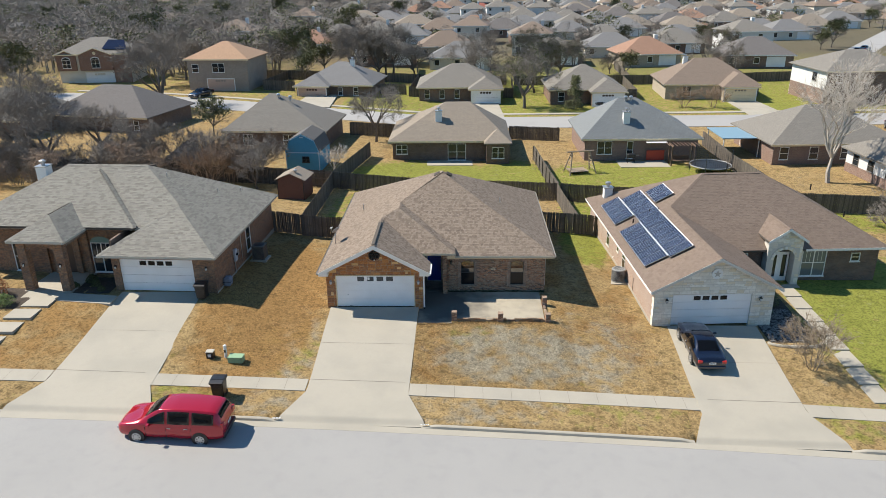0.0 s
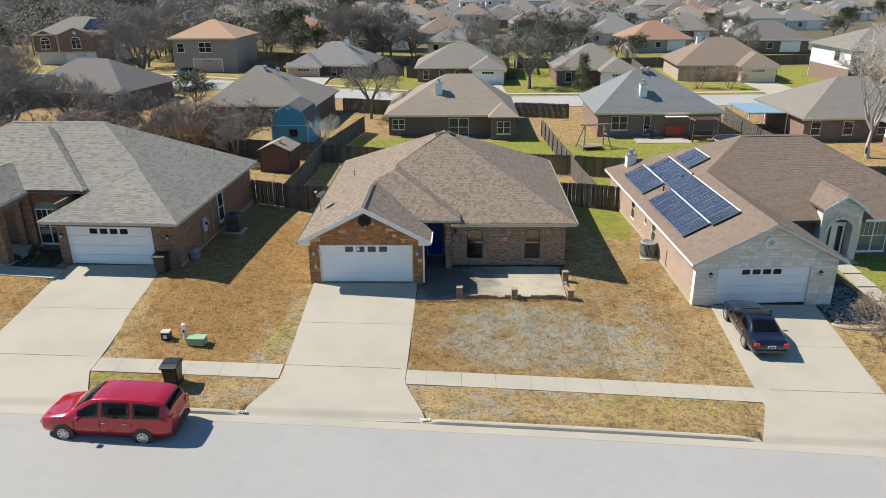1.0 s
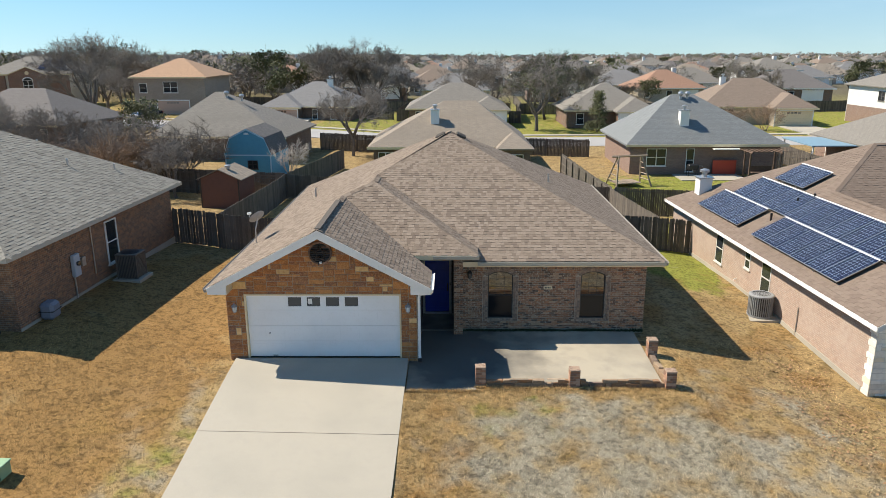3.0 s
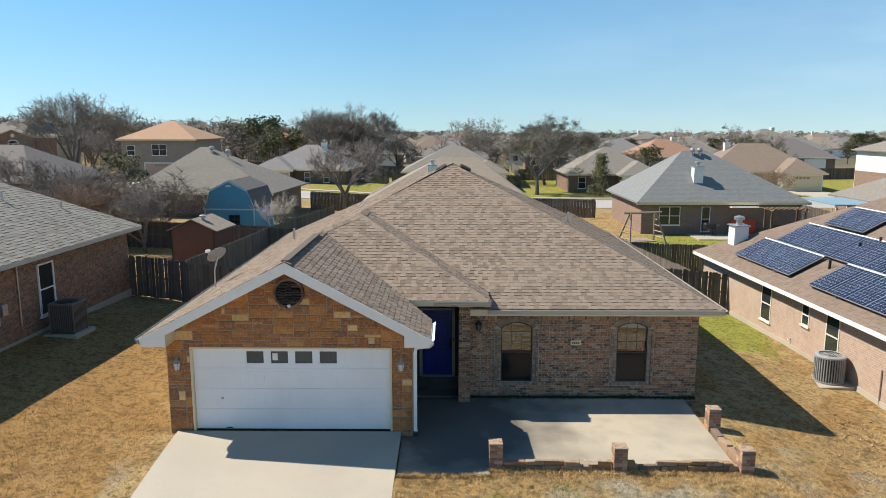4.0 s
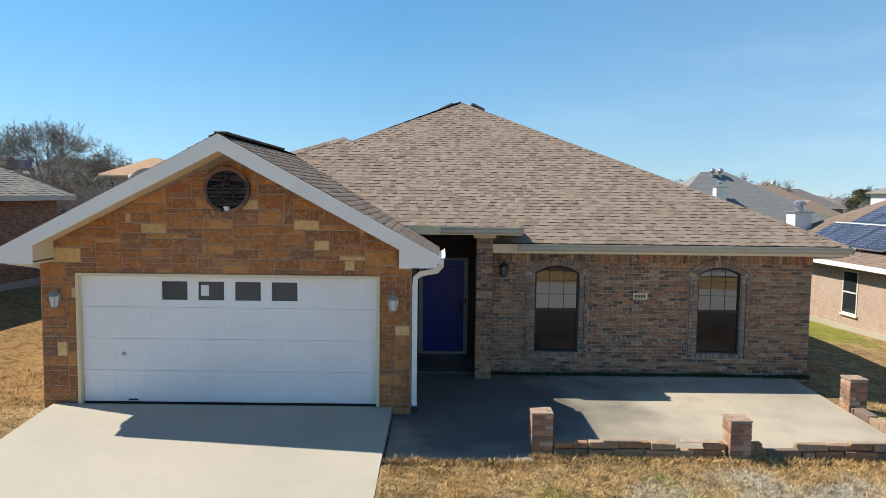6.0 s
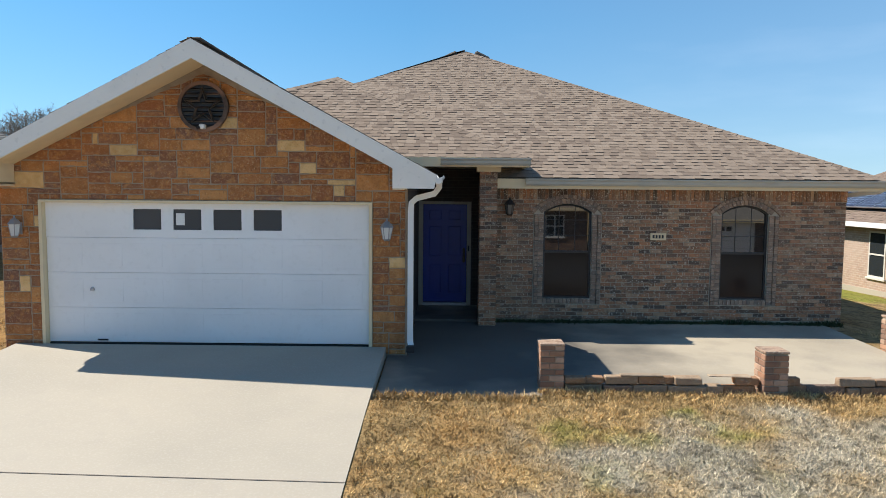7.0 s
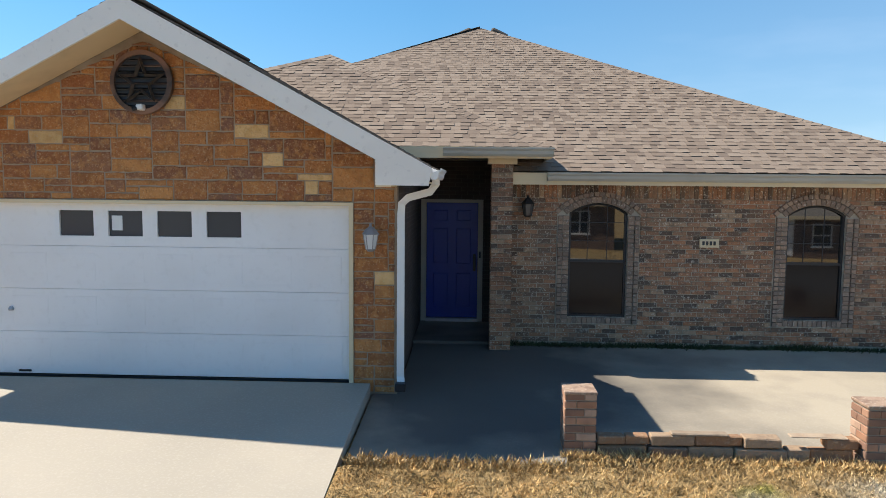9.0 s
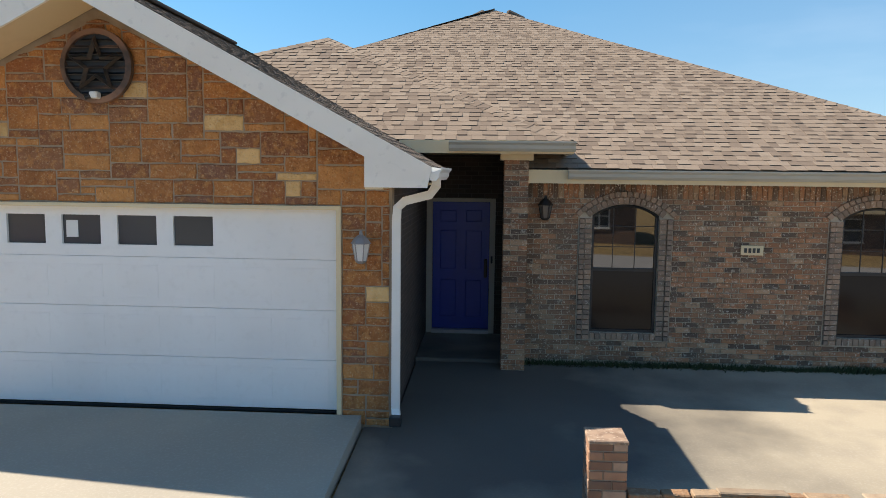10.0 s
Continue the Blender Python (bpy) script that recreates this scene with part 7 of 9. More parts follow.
RED = mat("red_panel", (0.40, 0.05, 0.025), 0.6)


def beam(name, a, b, r, parent, material=TIMBER):
    return part(name, tube(bmesh.new(), (a, b), r, 4), material, parent)


sw = thing("swing_set", pose(20.6, 35.6, height(20.6, 35.6), 0, 0, 14), "wooden swing set with a ladder A-frame on grass", "swing set")
PALE_TIMBER = mat("weathered_timber", (0.30, 0.235, 0.17), 0.9, mixes=((5, 0.45, 0.7, (0.2, 0.15, 0.11), 0.6),))
for x0, sx in ((-1.2, -1), (1.3, 1)):
    for y in (-0.95, 0.95):
        beam("leg", (x0 + sx * 0.25, y, 0), (x0 * 0.8, 0.08 * y, 2.35), 0.075, sw, PALE_TIMBER)
beam("top_beam", (-1.5, 0, 2.35), (1.55, 0, 2.35), 0.085, sw, PALE_TIMBER)
for k in range(4):
    f = 0.2 + 0.19 * k
    beam("ladder_rung", (1.55 - 0.51 * f, -0.95 * (1 - f) - 0.07 * f, 2.35 * f), (1.55 - 0.51 * f, 0.95 * (1 - f) + 0.07 * f, 2.35 * f), 0.05, sw, PALE_TIMBER)
    beam("brace", (-1.45 + 0.49 * f, -0.95 * (1 - f) - 0.07 * f, 2.35 * f), (-1.45 + 0.49 * f, 0.95 * (1 - f) + 0.07 * f, 2.35 * f), 0.045, sw, PALE_TIMBER)
for k in range(5):
    part("deck_board", boxed(-1.3 + k * 0.42, -0.92 + k * 0.42, -0.8, 0.8, 0.28, 0.34), PALE_TIMBER, sw)
pg = thing("pergola_swing", pose(32.4, 38.6, height(32.4, 38.6)), "dark timber pergola swing with slatted canopy", "garden swing")
for x in (-1.25, 1.25):
    for y in (-0.6, 0.6):
        beam("post", (x, y, 0), (x, y, 2.2), 0.09, pg)
    beam("side_beam", (x, -0.9, 2.2), (x, 0.9, 2.2), 0.08, pg)
for k in range(9):
    beam("canopy_slat", (-1.6 + k * 0.4, -0.9, 2.32), (-1.6 + k * 0.4, 0.9, 2.32), 0.045, pg)
part("bench", boxed(-0.9, 0.9, -0.25, 0.25, 0.45, 0.52), TIMBER, pg)
part("bench_back", boxed(-0.9, 0.9, 0.25, 0.30, 0.52, 1.0), TIMBER, pg)
tr = thing("trampoline", pose(34.6, 35.4, height(34.6, 35.4)), "round trampoline with dark net poles", "trampoline")
part("mat", lathe(bmesh.new(), (0, 0, 0.82), ((2.0, 0), (2.0, 0.02), (0.1, 0.02)), 28), BLACK, tr)
bm = bmesh.new()
tube(bm, [(2.15 * math.cos(k * math.tau / 28), 2.15 * math.sin(k * math.tau / 28), 0.85) for k in range(29)], 0.07, 6, caps=False)
part("ring", bm, AC_GREY, tr)
for k in range(6):
    a = k * math.tau / 6
    part("pole", tube(bmesh.new(), ((2.2 * math.cos(a), 2.2 * math.sin(a), 0), (2.25 * math.cos(a), 2.25 * math.sin(a), 2.5)), 0.035), AC_DARK, tr)
net = bmesh.new()
for k in range(64):
    a = k * math.tau / 64
    tube(net, ((2.18 * math.cos(a), 2.18 * math.sin(a), 0.9), (2.24 * math.cos(a), 2.24 * math.sin(a), 2.45)), 0.008, 3, caps=False)
for z in (1.1, 1.35, 1.6, 1.85, 2.1, 2.4):
    tube(net, [(2.2 * math.cos(k * math.tau / 32), 2.2 * math.sin(k * math.tau / 32), z) for k in range(33)], 0.008, 3, caps=False)
tagged(part("safety_net", net, BLACK, tr, "black open mesh safety net"), kind="stuff")
gr = thing("grill", pose(27.0, 39.6, height(27, 39.6)), "black barbecue grill on a patio", "grill")
part("firebox", boxed(-0.45, 0.45, -0.3, 0.3, 0.6, 1.05, bevel=0.08), BLACK, gr)
for x in (-0.4, 0.4):
    for y in (-0.25, 0.25):
        part("leg", tube(bmesh.new(), ((x, y, 0), (x, y, 0.62)), 0.025), BLACK, gr)
part("side_shelf", boxed(0.46, 0.85, -0.25, 0.25, 0.85, 0.89), AC_DARK, gr)
for x0, x1, y0, y1 in ((2.0, 9.0, 38.8, 41.2), (25.5, 31.0, 37.5, 40.3)):
    z = height((x0 + x1) / 2, (y0 + y1) / 2)
    tagged(part("back_patio", boxed(x0, x1, y0, y1, z - 0.2, z + 0.06), CONCRETE), "concrete slab patio behind a house", "patio", kind="structure")

# ---- planting beds ----
MULCH = mat("dark_mulch", (0.055, 0.042, 0.032), 0.95, bump=(25, 1.0, 0.03), mixes=((6, 0.45, 0.7, (0.10, 0.075, 0.055), 0.6),))
RIVER_ROCK = mat("grey_river_rock", (0.20, 0.195, 0.185), 0.85, rand=0.4, island=True)
DRY_LEAF = mat("dry_brown_leaves", (0.30, 0.175, 0.085), 0.9, rand=0.45, island=True)


def bed(x0, x1, y0, y1, label):
    v, f = [], []
    xs_b, ys_b = spread(x0, x1, 0.3), spread(y0, y1, 0.3)
    for x in xs_b:
        for y in ys_b:
            v.append((x, y, height(x, y) + 0.03 + 0.05 * noise.noise((x * 2, y * 2, 1))))
    m = len(ys_b)
    for i in range(len(xs_b) - 1):
        for j in range(m - 1):
            f.append((i * m + j, (i + 1) * m + j, (i + 1) * m + j + 1, i * m + j + 1))
    return tagged(raw("planting_bed", v, f, MULCH), label, "planting bed", kind="structure")


def leaf_bush(x, y, h, material, label, seed, wide=0.6):
    rng = random.Random(seed)
    t = thing("garden_shrub", pose(x, y, height(x, y)), label, "shrub", "garden shrubs")
    for k in range(7):
        a = rng.uniform(0, math.tau)
        part("stem", tube(bmesh.new(), ((0.04 * math.cos(a), 0.04 * math.sin(a), -0.05), (wide * 0.5 * h * math.cos(a), wide * 0.5 * h * math.sin(a), h * rng.uniform(0.5, 0.8))), 0.014, 5), BARK, t)
    v, f = [], []
    for _ in range(620):
        a, q, r = rng.uniform(0, math.tau), rng.uniform(0.05, 1.0), math.sqrt(rng.random())
        w = wide * h * (0.35 + 0.65 * math.sin(math.pi * min(q + 0.15, 1))) * r
        o = Vector((w * math.cos(a), w * math.sin(a), q * h))
        d = Vector((rng.gauss(0, 1), rng.gauss(0, 1), rng.gauss(0.4, 0.8))).normalized() * 0.06
        s = d.orthogonal().normalized() * 0.03
        i = len(v)
        v += [tuple(o - d), tuple(o + s), tuple(o + d), tuple(o - s)]
        f.append((i, i + 1, i + 2, i + 3))
    tagged(raw("foliage", v, f, material, t), kind="stuff")
    return t


bed(-18.3, -15.0, 0.7, 3.3, "dark mulch bed under the arched window")
bed(-23.8, -19.6, -1.6, 1.3, "dark planting bed beside the entry slabs")
zw = height(-16.5, -0.1)
tagged(part("entry_walk", prism(bmesh.new(), [(-20.3, -0.15, zw + 0.12), (-14.25, -0.75, zw - 0.02), (-14.25, 0.35, zw + 0.03), (-20.3, 0.95, zw + 0.14)], (0, 0, -0.3)), CONCRETE), "concrete entry walk between driveway and porch", "path", kind="structure")
ORANGE_LEAF = mat("rust_orange_leaves", (0.36, 0.13, 0.05), 0.85, rand=0.4, island=True)
LIGHT_LEAF = mat("yellow_green_leaves", (0.17, 0.22, 0.07), 0.85, rand=0.4, island=True)
leaf_bush(-21.8, 0.3, 1.3, ORANGE_LEAF, "rust-orange leaved shrub in a planting bed", 41, 0.42)
leaf_bush(-22.7, -0.5, 1.1, ORANGE_LEAF, "rust-orange leaved shrub in a planting bed", 42, 0.5)
leaf_bush(-20.7, -1.1, 0.75, LIGHT_LEAF, "low yellow-green shrub beside stepping slabs", 43, 0.9)
leaf_bush(-22.0, -1.5, 0.8, LIGHT_LEAF, "low yellow-green shrub beside stepping slabs", 44, 0.9)
for k, (x, y, h) in enumerate(((-17.6, 1.6, 0.4), (-16.4, 1.9, 0.45), (-15.7, 1.2, 0.35), (-16.9, 2.5, 0.6))):
    leaf_bush(x, y, h, LEAF, "small dark shrub under the arched window", 50 + k, 0.7)
bed(26.4, 29.3, -2.3, 3.5, "dark bed of river rock beside the garage")
rng = random.Random(61)
v, f = [], []
for _ in range(900):
    x, y = rng.uniform(26.5, 29.1), rng.uniform(-2.2, 2.0)
    r = rng.uniform(0.04, 0.10)
    z = height(x, y) + 0.05
    i = len(v)
    v += [(x + r * c, y + r * s, z) for c, s in ((1, 0), (0.3, 0.9), (-0.8, 0.5), (-0.7, -0.6), (0.4, -0.9))] + [(x, y, z + r * 0.8)]
    f += [(i + k, i + (k + 1) % 5, i + 5) for k in range(5)]
tagged(raw("river_rock", v, f, RIVER_ROCK), "grey river rock filling a planting bed", "rocks", kind="stuff")
tagged(part("bed_border", tube(bmesh.new(), [(26.3 + 1.6 * (1 - math.cos(a * math.pi / 16)), -2.35 - 0.5 * math.sin(a * math.pi / 16), height(27, -2.4) + 0.03) for a in range(17)], 0.1, 6), CONCRETE), "curved concrete border of a rock bed", "border", kind="structure")
leaf_bush(27.4, 1.4, 0.8, LEAF, "dark evergreen shrub in a rock bed", 71, 0.7)
leaf_bush(28.3, 2.6, 0.9, LEAF, "dark evergreen shrub in a rock bed", 72, 0.7)
v, f = [], []
for _ in range(900):
    x, y = rng.gauss(17.9, 0.75), rng.gauss(-1.6, 2.2)
    if x > 19.4 or y < -7.3:
        continue
    z = height(x, y) + rng.uniform(0.01, 0.03)
    d = Vector((rng.gauss(0, 1), rng.gauss(0, 1), rng.gauss(0, 0.15))).normalized() * rng.uniform(0.03, 0.06)
    s = Vector((-d.y, d.x, rng.gauss(0, 0.02))) * 0.6
    o = Vector((x, y, z))
    i = len(v)
    v += [tuple(o - d), tuple(o + s), tuple(o + d), tuple(o - s)]
    f.append((i, i + 1, i + 2, i + 3))
tagged(raw("fallen_leaves", v, f, DRY_LEAF), "dry brown fallen leaves on the lawn", "leaf litter", kind="stuff")

# Painted address plates on the kerb either side of the driveway.
for x in (-1.32, 6.06):
    yk, zk = walk_edge(x) - CURB - 0.04, street_z(x) - 0.05 * CURB + 0.037
    mk = tagged(part("kerb_plate", boxed(x - 0.2, x + 0.2, yk - 0.05, yk + 0.045, zk - 0.004, zk + 0.002), WHITE), "white painted address patch on the kerb", "kerb marking", "kerb markings")
    for k in range(4):
        part("numeral_bar", boxed(x - 0.15 + k * 0.08, x - 0.10 + k * 0.08, yk - 0.03, yk + 0.03, zk + 0.0025, zk + 0.004), BLACK, mk)


# ---- houses beyond ----
def far_roof(name, c):
    return tiled(name, c, tuple(k * 0.82 for k in c), tuple(k * 0.6 for k in c), 0.32, 0.145, 0.012, rough=0.95, mixes=((0.4, 0.45, 0.7, tuple(k * 0.85 for k in c), 0.4), (40, 0.45, 0.7, tuple(k * 0.7 for k in c), 0.4)))


GARDEN_BRICK = tiled("dusky_rose_brick", (0.27, 0.175, 0.135), (0.19, 0.125, 0.10), (0.32, 0.27, 0.22), 0.21, 0.072, 0.006, mixes=((0.9, 0.45, 0.7, (0.23, 0.15, 0.115), 0.6),))
FR = {k: far_roof("far_roof_" + k, c) for k, c in dict(
    greybrown=(0.235, 0.215, 0.185), brown=(0.25, 0.19, 0.145), grey=(0.22, 0.215, 0.21), blue=(0.215, 0.228, 0.228), tan=(0.30, 0.25, 0.195),
    clay=(0.36, 0.21, 0.14), orange=(0.46, 0.29, 0.18), red=(0.36, 0.12, 0.085), dark=(0.17, 0.155, 0.145)).items()}
WALLS = {"brick": BRICK_L, "dark": BRICK_DARK, "rose": BRICK_R, "cream": mat("cream_siding", (0.66, 0.60, 0.50), 0.85, mixes=((1, 0.4, 0.7, (0.58, 0.52, 0.43), 0.4),)),
         "white": mat("white_siding", (0.68, 0.67, 0.64), 0.8, mixes=((1, 0.4, 0.7, (0.6, 0.59, 0.56), 0.4),)),
         "stone": mat("tan_stone_far", (0.42, 0.36, 0.28), 0.9, mixes=((5, 0.42, 0.62, (0.30, 0.25, 0.19), 0.6),))}


def plain_window(parent, y, x0, x1, z0, z1):
    """A small far window: one frame with its pane."""
    w = part("window", wall_bm(bmesh.new(), "x", y - 0.05, 0.07, x0, x1, z0, z1, ((x0 + 0.08, x1 - 0.08, z0 + 0.08, z1 - 0.08),)), WHITE, parent)
    part("pane", boxed(x0 + 0.08, x1 - 0.08, y - 0.02, y + 0.01, z0 + 0.08, z1 - 0.08), PANE, w)


def hip_house(m, w, d, wall_h, rise, roofm, wallm, label, ridge=None, openings=(), garage=None, chim=None, garage_m=None, over=0.5, group="houses beyond", porch=None, plain=False, wing=None, vents=()):
    """A hip-roofed house in its own frame: x along the front (centred), y back from the front eave at 0, z from the floor."""
    t = thing("house", m, label, "house", group)
    r = min(w, d) / 2
    pk = wall_h + rise
    if ridge is None:
        ridge = ((-w / 2 + r, r), (w / 2 - r, r)) if w > d + 0.3 else ((-0.4, d / 2), (0.4, d / 2))
    a, b = (*ridge[0], pk), (*ridge[1], pk)
    c = ((-w / 2, 0, wall_h), (w / 2, 0, wall_h), (w / 2, d, wall_h), (-w / 2, d, wall_h))
    rf = roof_slab("roof", ((c[0], c[1], b, a), (c[1], c[2], b), (c[2], c[3], a, b), (c[3], c[0], a)), roofm, t, thick=0.14)
    uv_metres(part("wall", boxed(-w / 2 + over, w / 2 - over, over, d - over, -1.2, wall_h - 0.1), wallm, t))
    part("fascia", wall_bm(bmesh.new(), "x", -0.02, 0.02, -w / 2 - 0.02, w / 2 + 0.02, wall_h - 0.2, wall_h + 0.01, ()), WHITE if plain else CREAM, t)
    if wing:
        x0, x1, dep = wing
        xm, half = (x0 + x1) / 2, (x1 - x0) / 2
        pz = wall_h + rise * min(half / (min(w, d) / 2), 0.95)
        back = min(half, d / 2) + 0.3
        e0, e1, b0, b1 = (x0, -dep, wall_h), (x1, -dep, wall_h), (x0, 0.3, wall_h), (x1, 0.3, wall_h)
        hp, rp = (xm, -dep + half * 0.9, pz), (xm, back, pz)
        roof_slab("wing_roof", ((e0, e1, hp), (e1, b1, rp, hp), (b0, e0, hp, rp)), roofm, t, thick=0.14)
        uv_metres(part("wing_wall", boxed(x0 + over, x1 - over, -dep + over, over - 0.002, -1.2, wall_h - 0.1), wallm, t))
        part("wing_fascia", wall_bm(bmesh.new(), "x", -dep - 0.02, 0.02, x0 - 0.02, x1 + 0.02, wall_h - 0.2, wall_h + 0.01, ()), CREAM, t)
    for vx, vy, vz in vents:
        part("turbine_vent", lathe(bmesh.new(), (vx, vy, vz - 0.25), ((0.12, 0.0), (0.12, 0.3), (0.2, 0.36), (0.24, 0.5), (0.2, 0.62), (0.06, 0.68)), 12), METAL, t, "round galvanised turbine roof vent")
    gy = over - wing[2] if wing else over
    for x0, x1, z0, z1 in openings:
        if plain:
            plain_window(t, over, x0, x1, z0, z1)
        else:
            window_unit(t, "x", over, x0, x1, z0, z1, mullion=x1 - x0 > 1.2)
    if garage and plain:
        part("garage_door", boxed(garage[0], garage[1], over - 0.03, over + 0.02, 0.05, 2.15, bevel=0.01), DOOR_WHITE, t)
    elif garage:
        overhead_door(t, garage[0], garage[1], gy - 0.02, 0.05, 2.15, lights=4, material=garage_m)
        part("door_surround", wall_bm(bmesh.new(), "x", gy - 0.05, 0.05, garage[0] - 0.14, garage[1] + 0.14, 0.0, 2.3, ((garage[0], garage[1], 0.0, 2.15),)), WHITE, t)
    if chim and plain:
        part("chimney", boxed(chim[0] - 0.4, chim[0] + 0.4, chim[1] - 0.4, chim[1] + 0.4, wall_h, chim[2], bevel=0.03), WALLS["white"], t)
    elif chim:
        chimney(t, chim[0], chim[1], wall_h, chim[2], 0.75)
    if porch:
        x0, x1 = porch
        part("porch_recess", boxed(x0, x1, over - 0.012, over + 0.02, 0.0, wall_h - 0.2), BLACK, t)
        for x in (x0 + 0.08, (x0 + x1) / 2, x1 - 0.08):
            part("porch_post", boxed(x - 0.07, x + 0.07, over - 0.35, over - 0.22, -0.1, wall_h - 0.1), WHITE, t)
    return t


def at(x, y, rz=0, dz=0.12):
    return pose(x, y, height(x, y) + dz, 0, 0, rz)


def on(x, y, floor, rz=0):
    return pose(x, y, floor, 0, 0, rz)


hip_house(on(6.35, 40.5, -1.2), 14.2, 11.6, 2.5, 3.5, FR["tan"], BRICK_DARK, "brown brick house with tan hip roof seen from its garden", ridge=((-0.5, 5.9), (2.4, 5.9)),
          openings=((-6.2, -4.9, 0.9, 2.0), (-0.2, 1.9, 0.15, 2.1)), chim=(-1.3, 3.2, 5.4))
pj = thing("house_wing", on(11.9, 39.2, -1.2), "projecting brick wing with low tan hip roof", "house wing")
roof_slab("roof", (((-1.6, 0, 2.5), (1.6, 0, 2.5), (0, 2.4, 3.7)), ((1.6, 0, 2.5), (1.6, 3, 2.5), (0, 2.4, 3.7)), ((-1.6, 3, 2.5), (-1.6, 0, 2.5), (0, 2.4, 3.7)), ((1.6, 3, 2.5), (-1.6, 3, 2.5), (0, 2.4, 3.7))), FR["tan"], pj)
uv_metres(part("wall", boxed(-1.3, 1.3, 0.3, 1.78, -1.0, 2.42), BRICK_DARK, pj))
window_unit(pj, "x", 0.3, -0.7, 0.7, 0.7, 2.0, mullion=True)
hip_house(on(28.3, 40.2, -1.0), 13.8, 11.4, 2.5, 3.9, FR["blue"], GARDEN_BRICK, "rose brick house with blue-grey hip roof seen from its garden", ridge=((-2.1, 4.6), (-0.1, 4.6)),
          openings=((-5.0, -3.3, 0.6, 2.1), (-1.6, -0.9, 0.1, 2.1)), chim=(-1.6, 2.0, 5.2), vents=((-1.35, 4.2, 6.25), (-0.75, 4.2, 6.25)))
tagged(part("garden_screen", boxed(28.9, 30.9, 40.25, 40.33, height(30, 40) + 0.1, height(30, 40) + 1.25), RED), "red panel screen under a patio awning", "screen")
tagged(part("patio_awning", boxed(28.7, 31.0, 39.6, 40.2, 1.12, 1.18), WHITE), "narrow white patio awning on a house", "awning")
hip_house(on(-14.9, 44.2, -0.7, -4), 13.0, 11.0, 2.5, 3.7, FR["greybrown"], BRICK_DARK, "brick house with grey-brown hip roof behind bare shrubs", ridge=((-1.7, 5.0), (-1.0, 5.0)), openings=((1.0, 2.4, 0.6, 2.0), (-4.0, -2.8, 0.6, 2.0)), vents=((-0.4, 4.4, 5.9), (1.0, 4.6, 5.6)))
hip_house(on(49.3, 37.9, -1.2, 2), 15.0, 12.0, 2.5, 3.3, FR["greybrown"], GARDEN_BRICK, "rose brick house with grey-brown hip roof", openings=((-6.3, -5.3, 0.7, 2.1), (-3.0, -2.0, 0.7, 2.1), (0.5, 1.5, 0.7, 2.1)))
white_h = hip_house(on(55.2, 26.6, -1.2, 4), 12.0, 10.0, 2.7, 2.8, FR["greybrown"], WALLS["white"], "white sided house with grey hip roof", openings=((-4.8, -3.2, 0.6, 2.1), (-1.5, 0.5, 0.6, 2.1)))
uv_metres(part("lower_band", boxed(-5.53, -5.502, 0.5, 9.5, -1.0, 1.1), GARDEN_BRICK, white_h))
uv_metres(part("lower_band", boxed(-5.53, 5.53, 0.47, 0.498, -1.0, 0.55), GARDEN_BRICK, white_h))
for y in (1.6, 4.6, 7.2):
    window_unit(white_h, "y", -5.5, y, y + 1.0, 1.15, 2.3, frame_m=BRONZE)
hip_house(on(-41.0, 53.0, -0.4, -12), 16.0, 11.5, 2.5, 3.3, FR["dark"], BRICK_DARK, "dark brick house with grey hip roof among trees", openings=((3.0, 3.8, 0.7, 2.0), (5.5, 6.3, 0.7, 2.0)))
hip_house(on(-55.0, 50.0, -0.2, -10), 15.0, 11.5, 2.5, 3.3, FR["greybrown"], BRICK_DARK, "brick house with grey hip roof among trees")
cp = thing("carport", on(40.0, 44.5, -1.1), "pale blue flat carport roof on thin posts", "carport")
part("canopy", boxed(-2.2, 2.2, -3.0, 3.0, 2.2, 2.3), mat("pale_blue_sheet", (0.20, 0.31, 0.38), 0.5), cp)
for x in (-2.0, 2.0):
    for y in (-2.8, 2.8):
        part("post", boxed(x - 0.05, x + 0.05, y - 0.05, y + 0.05, 0, 2.2), WHITE, cp)

# Row across the back street, fronts towards us.
ROSE_DOOR = mat("rose_door", (0.52, 0.36, 0.28), 0.6)
hip_house(on(-14.0, 82.5, -1.1, -6), 13.6, 12, 2.5, 3.2, FR["grey"], BRICK_DARK, "brick house with grey hip roof and rose garage door", openings=((0.5, 1.3, 0.7, 2.1), (3.2, 4.0, 0.7, 2.1)), garage=(-6.0, -1.2), garage_m=ROSE_DOOR, wing=(-6.8, -0.5, 1.6), chim=(2.0, 5.5, 6.0))
hip_house(on(7.3, 79.5, -1.2), 14.4, 12, 2.5, 3.2, FR["greybrown"], BRICK_L, "brick house with grey-brown hip roof and pale garage", openings=((-5.8, -5.0, 0.6, 2.1), (-3.3, -2.5, 0.6, 2.1), (-0.8, 0.0, 0.6, 2.1)), garage=(2.0, 6.6), wing=(1.4, 7.2, 2.2))
hip_house(on(27.8, 76.0, -1.2), 12.6, 12, 2.5, 3.3, FR["greybrown"], BRICK_L, "brick house with grey-brown roof behind a small evergreen", openings=((-4.6, -3.6, 0.6, 2.1),), garage=(0.6, 5.4), wing=(0.1, 6.0, 2.4))
hip_house(on(48.6, 79.5, -1.1, -3), 15.6, 12, 2.5, 3.6, FR["brown"], WALLS["stone"], "pale stone house with brown hip roof and cream garage", openings=((-4.6, -3.2, 0.5, 2.2),), garage=(1.6, 6.4), chim=(-3.2, 6.5, 6.2), garage_m=CREAM, wing=(1.0, 7.0, 2.6))
